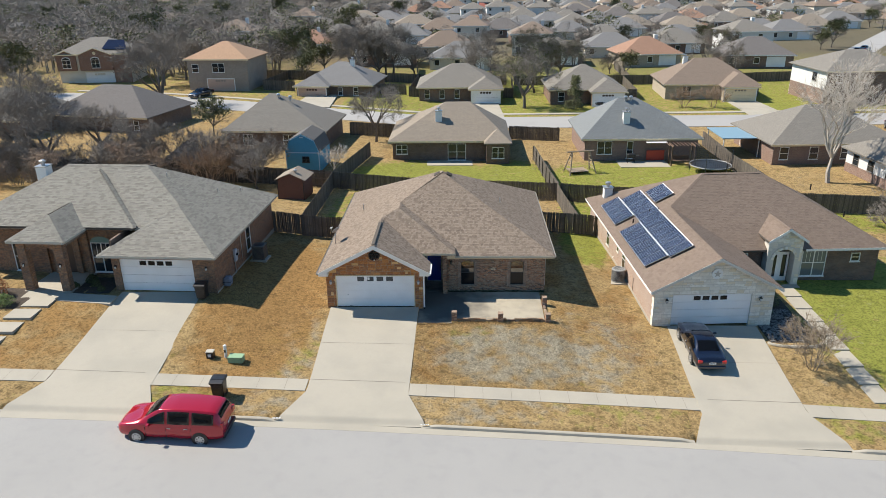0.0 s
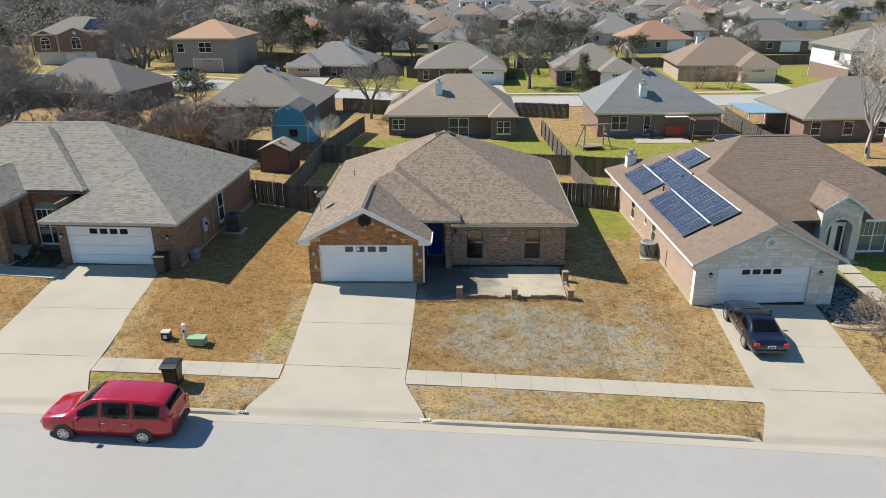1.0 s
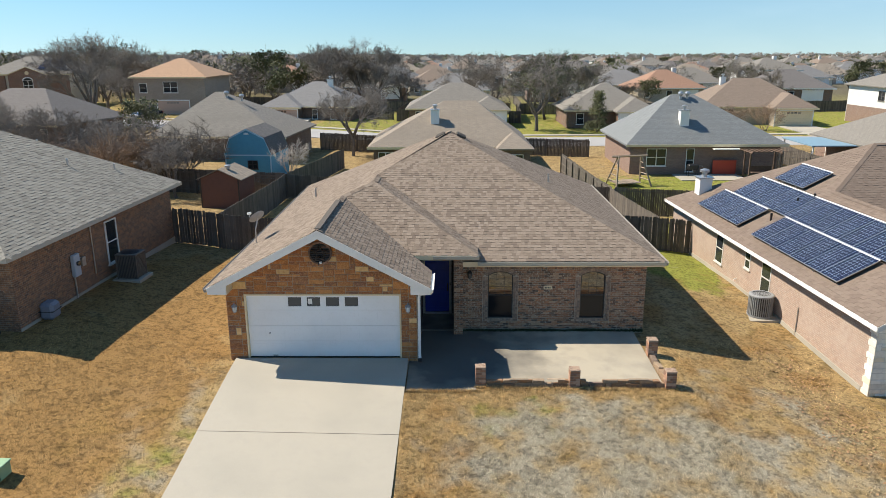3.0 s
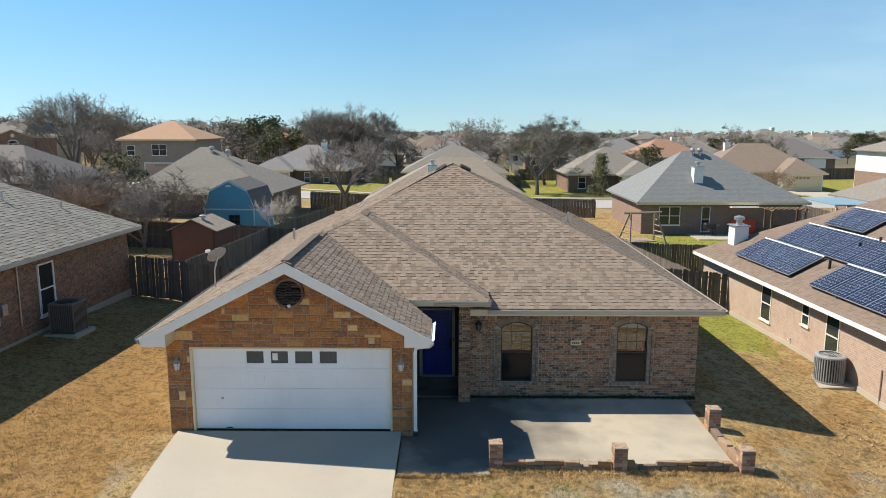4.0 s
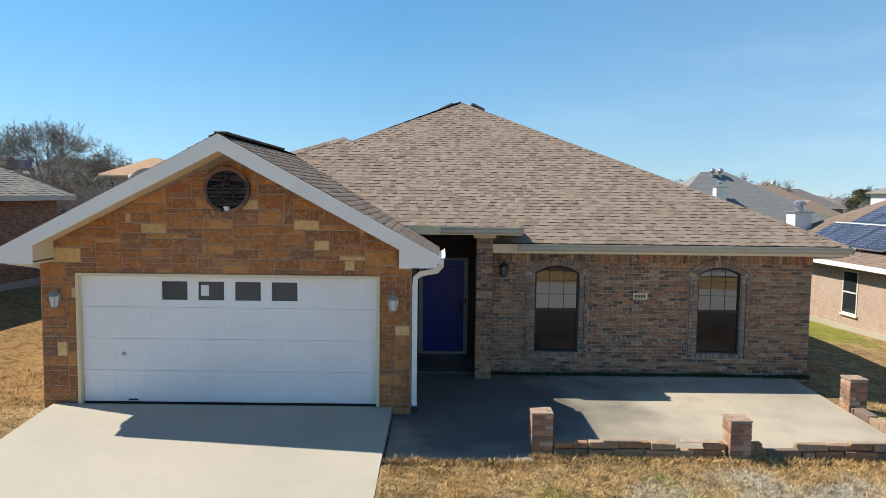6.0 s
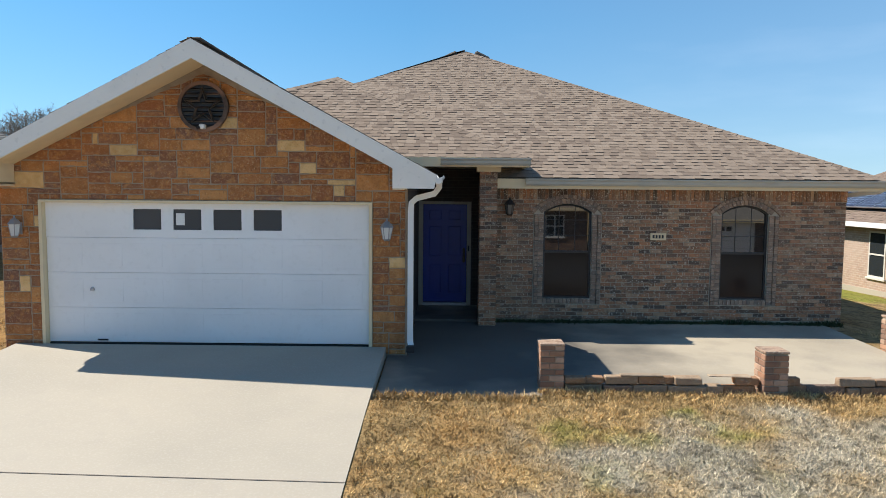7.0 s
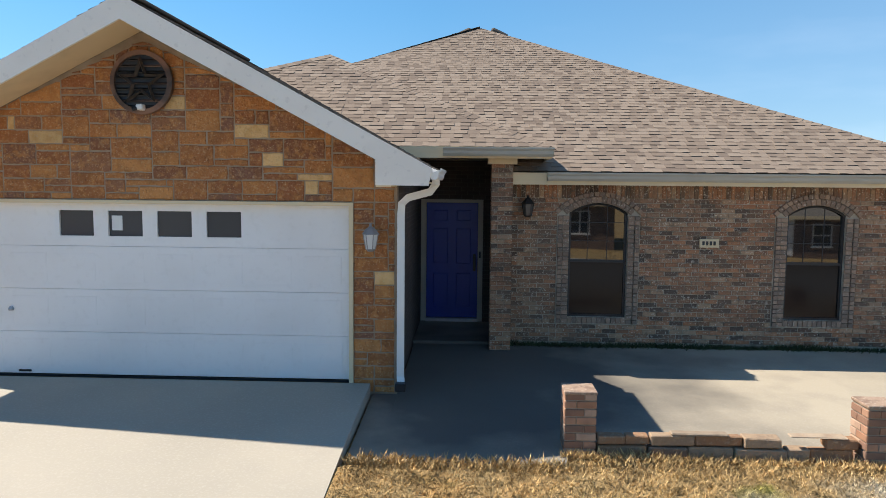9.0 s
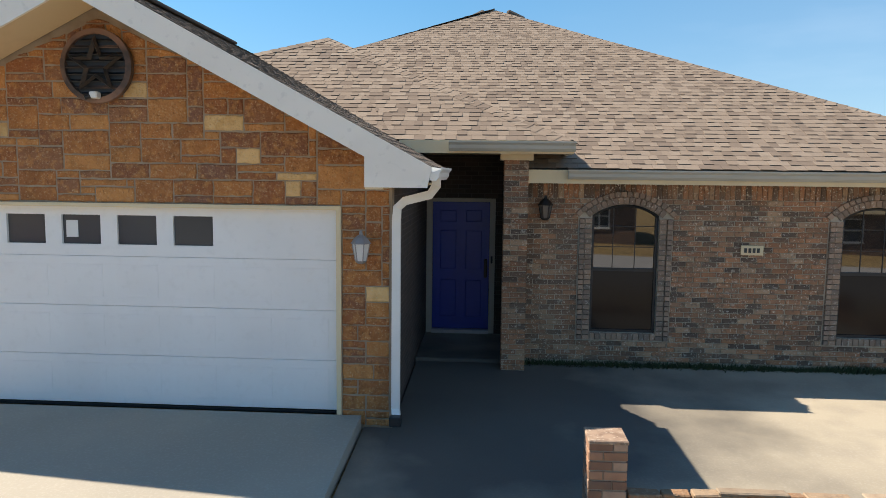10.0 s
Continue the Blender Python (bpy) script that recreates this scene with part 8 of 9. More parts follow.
t3 = hip_house(on(71.0, 73.5, -1.0, 4), 15.0, 12, 5.2, 2.6, FR["greybrown"], WALLS["white"], "two-storey house, white above brick, with grey roof", openings=((-5.5, -4.5, 3.4, 4.6), (-2, -1, 3.4, 4.6), (-5.5, -4.5, 0.6, 2.0)))
uv_metres(part("front_facing", boxed(-7.0, 7.0, 0.47, 0.498, -1.0, 5.05), BRICK_DARK, t3))
uv_metres(part("lower_band", boxed(-7.03, -7.002, 0.47, 11.4, -1.0, 2.35), GARDEN_BRICK, t3))
window_unit(t3, "y", -7.0, 3.4, 4.7, 3.3, 4.6, frame_m=BRONZE, mullion=True)
for x0, x1, y0 in ((-18.6, -13.5, 82.5), (9.8, 13.6, 79.5), (28.8, 33.0, 76.0), (50.6, 55.2, 79.0)):
    yr = 66.0 if x0 > 0 else 71.5
    z = height(x0, 73)
    verts = [(x0, y0 + 0.4, z + 0.12), (x1, y0 + 0.4, z + 0.12), (x1 + 0.5, yr, z + 0.05), (x0 - 0.5, yr, z + 0.05)]
    bm = prism(bmesh.new(), verts, (0, 0, -0.3))
    tagged(part("driveway_back", bm, CONCRETE), "short pale concrete driveway across the back street", "driveway", kind="structure")

# Two-storey houses at the left.
TAUPE_BRICK = tiled("taupe_brick", (0.33, 0.275, 0.225), (0.26, 0.215, 0.178), (0.36, 0.32, 0.27), 0.21, 0.072, 0.006, mixes=((0.8, 0.45, 0.7, (0.25, 0.2, 0.165), 0.5),))
def two_storey(m, w, d, roofm, wallm, lower, label, hips, ops, garage, door=None):
    t = hip_house(m, w, d, 5.6, 2.6, roofm, wallm, label, ridge=hips, openings=ops, garage=garage, garage_m=door)
    uv_metres(part("lower_band", boxed(-w / 2 + 0.48, w / 2 - 0.48, 0.485, 0.499, 0.0, 2.6), lower, t))
    return t


two_storey(on(-35.2, 86.5, -0.2, -4), 11.8, 11, FR["orange"], TAUPE_BRICK, TAUPE_BRICK, "two-storey brown brick house with orange-tan hip roof", None, ((-0.9, 1.3, 3.3, 4.9), (-4.6, -3.4, 3.3, 4.7)), (-2.0, 2.8), ROSE_DOOR)
t1 = two_storey(on(-61.0, 95.0, 0.0, 8), 14.0, 11, FR["greybrown"], WALLS["cream"], WALLS["cream"], "two-storey brick house with arched windows and grey roof", None, ((-5.2, -4.2, 3.2, 4.9), (-1.0, 1.2, 3.2, 4.9)), (-1.8, 3.2))
RED_BRICK = tiled("red_brown_brick", (0.26, 0.135, 0.09), (0.19, 0.10, 0.07), (0.30, 0.24, 0.19), 0.21, 0.072, 0.006, mixes=((0.7, 0.45, 0.7, (0.20, 0.12, 0.085), 0.5),))
for x0, half, y in ((-4.9, 1.75, 0.2), (0.4, 2.9, -0.15)):
    top = 5.5 + half * 0.38
    uv_metres(part("brick_bay", prism(bmesh.new(), ((x0 - half, y, 2.6), (x0 + half, y, 2.6), (x0 + half, y, 5.5), (x0, y, top), (x0 - half, y, 5.5)), (0, 0.49 - y, 0)), RED_BRICK, t1, "red-brown brick upper bay with a small gable"))
    roof_slab("bay_roof", (((x0 - half - 0.25, y - 0.2, 5.45), (x0, y - 0.2, top + 0.12), (x0, y + half * 1.1, top + 0.12)), ((x0 + half + 0.25, y - 0.2, 5.45), (x0, y + half * 1.1, top + 0.12), (x0, y - 0.2, top + 0.12))), FR["greybrown"], t1, 0.1)
    for s in (-1, 1):
        part("rake_board", prism(bmesh.new(), ((x0 + s * (half + 0.25), y - 0.23, 5.33), (x0, y - 0.23, top), (x0, y - 0.23, top + 0.13), (x0 + s * (half + 0.25), y - 0.23, 5.46)), (0, 0.028, 0)), CREAM, t1)
    window_unit(t1, "x", y, x0 - 0.75, x0 + 0.75, 3.1, 4.6, mullion=True)
    part("arched_light", prism(bmesh.new(), [(x0 + 0.7 * math.cos(a * math.pi / 10), y - 0.05, 4.6 + 0.4 * math.sin(a * math.pi / 10)) for a in range(11)], (0, 0.06, 0)), PANE, t1, "dark arched light over the window")
    part("arch_trim", tube(bmesh.new(), [(x0 + 0.75 * math.cos(a * math.pi / 10), y - 0.04, 4.6 + 0.45 * math.sin(a * math.pi / 10)) for a in range(11)], 0.08, 6), WHITE, t1)
part("gable_medallion", tube(bmesh.new(), ((0.4, -0.15, 5.75), (0.4, -0.21, 5.75)), 0.3, 16), CREAM, t1)
uv_metres(part("entry_wall", boxed(3.35, 6.45, 0.3, 0.49, 0.0, 5.4), RED_BRICK, t1))
part("solar_sheet", prism(bmesh.new(), ((1.5, 1.2, 6.35), (6.0, 1.0, 6.2), (5.0, 4.0, 7.65), (2.0, 4.2, 7.75)), (0, 0, 0.06)), PV_CELL, t1)

# ---- across the street, seen in the window glass ----
hip_house(on(9.0, -30.0, -1.2, 180), 13.0, 11, 2.5, 3.4, FR["brown"], BRICK_DARK, "brick house across the street with brown hip roof", openings=((-4.5, -3.3, 0.6, 2.0), (-1.5, -0.3, 0.6, 2.0)), garage=(1.0, 5.6))
hip_house(on(27.0, -31.0, -1.9, 178), 14.0, 11, 2.5, 3.4, FR["greybrown"], BRICK_DARK, "brick house across the street with grey-brown hip roof", openings=((-4.5, -3.3, 0.6, 2.0), (-1.5, -0.3, 0.6, 2.0)), garage=(1.0, 5.6))
hip_house(on(-9.0, -30.0, -0.5, 182), 13.5, 11, 2.5, 3.4, FR["grey"], BRICK_DARK, "brick house across the street with grey hip roof", openings=((-4.5, -3.3, 0.6, 2.0), (-1.5, -0.3, 0.6, 2.0)), garage=(1.0, 5.6))

# ---- streets behind ----
def back_y(x):
    return 62.6 + 17.0 * smooth((14 - x) / 75)


PALE_ROAD = mat("pale_road", (0.34, 0.33, 0.315), 0.9, mixes=((0.3, 0.45, 0.7, (0.28, 0.27, 0.26), 0.5),))
tagged(strip_mesh("road_back", spread(-90, 130, 3), lambda x: [back_y(x) - 3.9, back_y(x) - 1, back_y(x) + 1, back_y(x) + 3.9], PALE_ROAD, lambda x, y: height(x, y) + 0.05), "pale concrete street behind the gardens", "road", kind="structure")
tagged(strip_mesh("pavement_back", spread(-60, 100, 3), lambda x: [back_y(x) + 5.6, back_y(x) + 6.8], CONCRETE, lambda x, y: height(x, y) + 0.07), "concrete pavement along the back street", "pavement", kind="structure")


def side_y(x):
    return 100 + (x - 74) * 1.45


tagged(strip_mesh("road_far", spread(74, 190, 4), lambda x: [side_y(x) - 6, side_y(x), side_y(x) + 6], PALE_ROAD, lambda x, y: height(x, y) + 0.06), "pale street running off among far houses", "road", kind="structure")

# ---- far rows: a few kinds, each repeated ----
rng = random.Random(77)
kinds = []
for k, (rf, wl, w, d, wh, ri) in enumerate((("greybrown", "brick", 14, 12, 2.5, 3.2), ("brown", "stone", 15, 12, 2.5, 3.4), ("grey", "cream", 14, 11, 2.5, 3.0), ("clay", "stone", 14, 12, 2.5, 3.3), ("tan", "rose", 15, 12, 2.6, 3.2),
                                            ("greybrown", "white", 12, 11, 5.2, 2.6), ("red", "cream", 14, 11, 2.6, 3.2), ("brown", "cream", 11, 11, 5.2, 2.6), ("dark", "brick", 15, 12, 2.5, 3.3))):
    ops = [(-w / 2 + 1.5, -w / 2 + 2.7, 0.7, 2.0), (-1.0, 0.2, 0.7, 2.0)] + ([(-w / 2 + 1.5, -w / 2 + 2.7, 3.3, 4.6), (1.5, 2.7, 3.3, 4.6)] if wh > 4 else [])
    kinds.append(hip_house(pose(0, -900 - k * 40, height(0, -900) + 0.2), w, d, wh, ri, FR[rf], WALLS[wl], "distant suburban house, %s with %s hip roof" % ({"brick": "brown brick", "stone": "tan stone", "cream": "cream siding", "rose": "rose brick", "white": "white siding"}[wl], {"greybrown": "grey-brown", "clay": "terracotta"}.get(rf, rf)), None, ops, (1.6, 5.4) if w > 12 else None, (2.5, 6.5, wh + ri + 0.3) if k % 2 else None, plain=True))
used = [0] * len(kinds)
FIXED = ((7, 119, "grey"), (49, 121, "clay"), (70, 116, "dark"), (44, 140, "grey"), (-9, 122, "greybrown"), (28, 124, "greybrown"))
spots = []
for x, y, c in FIXED:
    spots.append((x, y, {"grey": 2, "clay": 3, "dark": 8, "greybrown": 0}[c]))
y = 146.0
while y < 640:
    half = 0.66 * y + 20
    x = -half + rng.uniform(0, 12)
    while x < half:
        left = smooth((-20 - x) / 60) * (0.75 if y < 330 else 0.5)
        on_road = abs(y + 6 - side_y(x)) < 20 and 70 < x < 190
        if rng.random() > left and not on_road and (abs(x - 44) > 10 or y > 150):
            k = rng.choices(range(len(kinds)), (5, 4, 4, 1.3, 4, 2.4, 0.15, 2, 3))[0]
            spots.append((x + rng.uniform(-1.5, 1.5), y + rng.uniform(-3, 3), k))
        x += rng.uniform(17, 21) * (1 + max(0, y - 300) / 700)
    y += (24 if int(y) % 2 else 33) * (1 + max(0, y - 300) / 900)
for x, y, k in spots:
    m = pose(x, y, height(x, y) + 0.2, 0, 0, rng.uniform(-7, 7) + (180 if rng.random() < 0.3 and y > 150 else 0))
    if not used[k]:
        kinds[k].matrix_world = m
        used[k] = 1
    else:
        copy_thing(kinds[k], m)


# ---- vehicles ----
def paint(name, c):
    return mat(name, c, 0.22, metal=0.25, coat=1.0, mixes=((0.7, 0.5, 0.8, tuple(k * 0.85 for k in c), 0.3),))


TYRE = mat("tyre_rubber", (0.02, 0.02, 0.02), 0.85)
RIM = mat("silver_rim", (0.55, 0.56, 0.57), 0.35, metal=0.8)
CAR_GLASS = mat("car_glass", (0.008, 0.009, 0.011), 0.04, spec=0.5)
LENS_RED = mat("red_lamp_lens", (0.45, 0.02, 0.015), 0.2, coat=0.5)
LENS_CLEAR = mat("clear_lamp_lens", (0.55, 0.56, 0.57), 0.15, coat=0.5)


def car_half(s):
    x, zb, zs, zt, zr, wb, ws, wt, wr = s
    return ((wb * 0.75, zb), (wb, zb + 0.07), (ws, zs), (wt, zt), (wr + (wt - wr) * 0.16, zt + (zr - zt) * 0.86), (wr * 0.80, zr - 0.008), (0.0, zr + 0.02))


def car_point(s, u, side):
    """A point of a section at u from 0 (sill) to 6 (roof centre), on a smooth curve but with a crease at the belt."""
    h = car_half(s)
    k = min(int(u), 5)
    t = u - k
    p1, p2 = h[k], h[k + 1]
    p0 = h[k - 1] if k not in (0, 3) else (2 * p1[0] - p2[0], 2 * p1[1] - p2[1])
    p3 = (-h[5][0], h[5][1]) if k == 5 else h[k + 2] if k != 2 else (2 * p2[0] - p1[0], 2 * p2[1] - p1[1])
    c = [0.5 * (2 * b + (d - a) * t + (2 * a - 5 * b + 4 * d - e) * t * t + (3 * b - a - 3 * d + e) * t ** 3) for a, b, d, e in zip(p0, p1, p2, p3)]
    return Vector((s[0], side * c[0], c[1]))


def car_section(sections, x, blur=0.07):
    """The section at x, with the joins between the given ones rounded off."""
    res = [0.0] * 9
    for d in (-1, -0.5, 0, 0.5, 1):
        q = min(max(x + d * min(blur, x - sections[0][0], sections[-1][0] - x), sections[0][0]), sections[-1][0])
        for a, b in zip(sections, sections[1:]):
            if a[0] <= q <= b[0]:
                f = (q - a[0]) / (b[0] - a[0])
                res = [r + (m + (n - m) * f) / 5 for r, m, n in zip(res, a, b)]
                break
    res[0] = x
    return res


def car(name, m, sections, colour, label, category, wheels, glass, screens, tall):
    """A vehicle lofted from sections along x (front at 0): x, underside, side, belt and roof heights, then half widths."""
    t = thing(name, m, label, category)
    bm = bmesh.new()
    us = [k * 0.25 for k in range(25)]
    end = sections[-1][0]
    rings = []
    for k in range(57):
        s = car_section(sections, end * (0.5 - 0.5 * math.cos(math.pi * k / 56)) if k % 56 else end * (k // 56))
        rings.append([bm.verts.new(car_point(s, u, -1)) for u in us] + [bm.verts.new(car_point(s, u, 1)) for u in us[-2::-1]])
    n = len(rings[0])
    for a, b in zip(rings, rings[1:]):
        for k in range(n):
            bm.faces.new((a[k], a[(k + 1) % n], b[(k + 1) % n], b[k]))
    bm.faces.new(rings[0][::-1])
    bm.faces.new(rings[-1])
    bmesh.ops.recalc_face_normals(bm, faces=bm.faces)
    for f in bm.faces:
        f.smooth = True
    body = part("body", bm, colour, t)

    def lerp_ring(x):
        s = car_section(sections, x)
        return [tuple(car_point(s, u, -1)) for u in range(7)]
    for side in (-1, 1):
        for x0, x1, lo0, hi0, lo1, hi1 in glass:
            bm = bmesh.new()
            grid = []
            for i in range(9):
                s = car_section(sections, x0 + (x1 - x0) * i / 8)
                lo, hi = 3 + lo0 + (lo1 - lo0) * i / 8, 3 + hi0 + (hi1 - hi0) * i / 8
                grid.append([bm.verts.new(car_point(s, lo + (hi - lo) * j / 4, side) + Vector((0, side * 0.018, 0.006))) for j in range(5)])
            for a, b in zip(grid, grid[1:]):
                for j in range(4):
                    bm.faces.new((a[j], b[j], b[j + 1], a[j + 1]))
            for f in bm.faces:
                f.smooth = True
            bmesh.ops.solidify(bm, geom=bm.faces[:], thickness=0.006)
            part("side_window", bm, CAR_GLASS, t)
    for x0, x1, f0, f1 in screens:
        bm = bmesh.new()
        rows = []
        for i in range(9):
            s = car_section(sections, x0 + (x1 - x0) * i / 8)
            o = Vector((-0.006 if x1 < 2.6 else 0.006, 0, 0.012))
            rows.append([bm.verts.new(car_point(s, u, -1) + o) for u in (4.5, 4.8, 5.2, 5.6, 6.0)] + [bm.verts.new(car_point(s, u, 1) + o) for u in (5.6, 5.2, 4.8, 4.5)])
        for a, b in zip(rows, rows[1:]):
            for k in range(8):
                bm.faces.new((a[k], a[k + 1], b[k + 1], b[k]))
        for f in bm.faces:
            f.smooth = True
        bmesh.ops.solidify(bm, geom=bm.faces[:], thickness=0.006)
        part("windscreen", bm, CAR_GLASS, t)
    hw = max(s[6] for s in sections)
    for x in wheels:
        for s in (-1, 1):
            y = s * (hw - 0.11)
            arch = part("wheel_arch", tube(bmesh.new(), ((x, y + s * 0.09, 0.335), (x, y + s * 0.12, 0.335)), 0.39, 20), BLACK, t)
            w = part("wheel", tube(bmesh.new(), ((x, y - 0.08, 0.325), (x, y + 0.08 + s * 0.05, 0.325)), 0.325, 22), TYRE, t)
            part("rim", tube(bmesh.new(), ((x, y + s * 0.12, 0.325), (x, y + s * 0.138, 0.325)), 0.22, 18), RIM, w)
            for k in range(7):
                a = k * math.tau / 7
                part("rim_slot", tube(bmesh.new(), ((x + 0.15 * math.cos(a), y + s * 0.137, 0.325 + 0.15 * math.sin(a)), (x + 0.15 * math.cos(a), y + s * 0.141, 0.325 + 0.15 * math.sin(a))), 0.035, 8), BLACK, w)
    L = sections[-1][0]
    r0, r1 = lerp_ring(0.06), lerp_ring(L - 0.05)
    for s in (-1, 1):
        part("headlight", boxed(-0.02, 0.16, *sorted((s * 0.48, s * 0.76)), r0[2][2] + 0.04, r0[2][2] + 0.2, bevel=0.02), LENS_CLEAR, t)
        z = 1.02 if tall else 0.70
        part("tail_light", boxed(L - 0.14, L + 0.015, *sorted((s * 0.56, s * (0.88 if tall else 0.82))), z - (0.16 if tall else 0.02), z + 0.14, bevel=0.02), LENS_RED, t)
        part("mirror", boxed(1.55 if tall else 1.72, 1.72 if tall else 1.86, *sorted((s * (hw - 0.02), s * (hw + 0.2))), 0.98 if tall else 0.88, 1.12 if tall else 1.0, bevel=0.03), colour, t)
        for x in ((2.5, 3.3) if tall else (2.4, 3.25)):
            part("door_handle", boxed(x, x + 0.16, *sorted((s * (hw - 0.02), s * (hw + 0.015))), 0.86 if tall else 0.76, 0.89 if tall else 0.79), RIM, t)
        for x in ((1.42, 2.42, 3.62) if tall else (1.5, 2.55, 3.5)):
            part("door_seam", boxed(x, x + 0.012, *sorted((s * (hw - 0.06), s * (hw + 0.002))), 0.32, 0.9 if tall else 0.82), BLACK, t)
    part("rear_bumper", boxed(L - 0.1, L + 0.05, -0.8, 0.8, 0.32, 0.52, bevel=0.04), BLACK if tall else colour, t)
    plate = part("number_plate", boxed(L + 0.012, L + 0.03, -0.2, 0.2, 0.62 if not tall else 0.78, 0.75 if not tall else 0.9, bevel=0.004), WHITE, t)
    part("plate_bar", boxed(L + 0.031, L + 0.034, -0.14, 0.14, 0.66 if not tall else 0.82, 0.71 if not tall else 0.87), BLACK, plate)
    part("grille", boxed(-0.03, 0.03, -0.42, 0.42, 0.5, 0.66, bevel=0.01), BLACK, t)
    return t


RED_PAINT = paint("crimson_paint", (0.42, 0.005, 0.018))
NAVY = paint("dark_navy_paint", (0.006, 0.009, 0.024))
VAN_S = ((0.0, 0.30, 0.52, 0.72, 0.76, 0.66, 0.72, 0.70, 0.55), (0.12, 0.24, 0.52, 0.84, 0.87, 0.78, 0.86, 0.82, 0.64), (0.5, 0.2, 0.55, 0.93, 0.98, 0.86, 0.95, 0.9, 0.7), (1.0, 0.2, 0.58, 1.0, 1.07, 0.88, 0.98, 0.92, 0.72),
         (1.3, 0.2, 0.6, 1.02, 1.2, 0.88, 0.99, 0.93, 0.7), (1.7, 0.2, 0.6, 1.04, 1.5, 0.88, 1.0, 0.94, 0.68), (2.1, 0.2, 0.6, 1.05, 1.7, 0.88, 1.0, 0.94, 0.68), (2.7, 0.2, 0.6, 1.06, 1.76, 0.88, 1.0, 0.95, 0.7),
         (3.6, 0.2, 0.6, 1.07, 1.76, 0.88, 1.0, 0.95, 0.7), (4.5, 0.22, 0.6, 1.09, 1.72, 0.88, 0.99, 0.94, 0.69), (4.85, 0.26, 0.62, 1.1, 1.62, 0.86, 0.97, 0.92, 0.66), (5.02, 0.32, 0.62, 1.1, 1.3, 0.84, 0.94, 0.9, 0.66), (5.12, 0.36, 0.6, 0.95, 1.0, 0.8, 0.88, 0.86, 0.66))
van_x, van_y = -8.42, -12.05
van_z = street_z(-5.9) - 0.05 * CURB - 0.115
car("minivan", pose(van_x, van_y, van_z, 0, 2.0, -1.5), VAN_S, RED_PAINT, "crimson red minivan parked at the kerb", "minivan", (0.98, 4.02),
    ((1.55, 2.38, 0.03, 0.55, 0.03, 0.98), (2.5, 3.55, 0.03, 0.98, 0.03, 0.98), (3.68, 4.7, 0.03, 0.98, 0.05, 0.9)), ((1.34, 2.06, 0, 1), (4.86, 5.0, 0, 1)), True)
CAR_S = ((0.0, 0.28, 0.45, 0.58, 0.62, 0.66, 0.72, 0.68, 0.52), (0.15, 0.22, 0.46, 0.70, 0.74, 0.8, 0.85, 0.8, 0.62), (0.7, 0.18, 0.5, 0.80, 0.86, 0.84, 0.9, 0.84, 0.66), (1.4, 0.18, 0.52, 0.86, 0.95, 0.85, 0.92, 0.86, 0.66),
         (1.6, 0.18, 0.52, 0.87, 1.0, 0.85, 0.92, 0.87, 0.66), (1.95, 0.18, 0.52, 0.89, 1.24, 0.85, 0.92, 0.87, 0.6), (2.35, 0.18, 0.52, 0.9, 1.40, 0.85, 0.92, 0.88, 0.57), (2.8, 0.18, 0.52, 0.91, 1.44, 0.85, 0.92, 0.88, 0.57), (3.25, 0.18, 0.52, 0.92, 1.40, 0.85, 0.92, 0.88, 0.57), (3.65, 0.18, 0.52, 0.93, 1.27, 0.85, 0.92, 0.88, 0.58),
         (4.05, 0.18, 0.52, 0.93, 1.06, 0.85, 0.92, 0.87, 0.64), (4.3, 0.2, 0.54, 0.92, 0.98, 0.84, 0.91, 0.84, 0.66), (4.75, 0.24, 0.54, 0.88, 0.93, 0.8, 0.87, 0.8, 0.64), (4.9, 0.3, 0.52, 0.72, 0.78, 0.74, 0.8, 0.76, 0.58))
car("sedan", pose(21.85, -1.2, -1.08, 0, 2.2, -91) @ Matrix.Scale(0.95, 4), CAR_S, NAVY, "dark navy sedan parked on a sloping driveway", "car", (0.92, 3.75),
    ((1.85, 2.72, 0.05, 0.35, 0.05, 0.98), (2.8, 3.75, 0.05, 0.98, 0.05, 0.5)), ((1.5, 2.3, 0, 1), (3.4, 4.08, 0, 1)), False)
proto = car("parked_car", pose(-37.0, 78.0, height(-37, 78) + 0.08, 0, 0, 70), CAR_S, NAVY, "dark car parked on a far driveway", "car", (0.92, 3.75), ((1.85, 2.72, 0.05, 0.35, 0.05, 0.98), (2.8, 3.75, 0.05, 0.98, 0.05, 0.5)), ((1.45, 2.28, 0, 1), (3.42, 4.0, 0, 1)), False)
proto["group"] = "far parked cars"
for x, y, rz in ((-48, 76, 10), (-66, 74, 20), (29.5, 74, 85), (61, 46, 70), (64, 52, 75), (86, 112, 50), (92, 124, 52), (102, 140, 55), (110, 150, 230), (60, 66, 5)):
    copy_thing(proto, pose(x, y, height(x, y) + 0.1, 0, 0, rz))


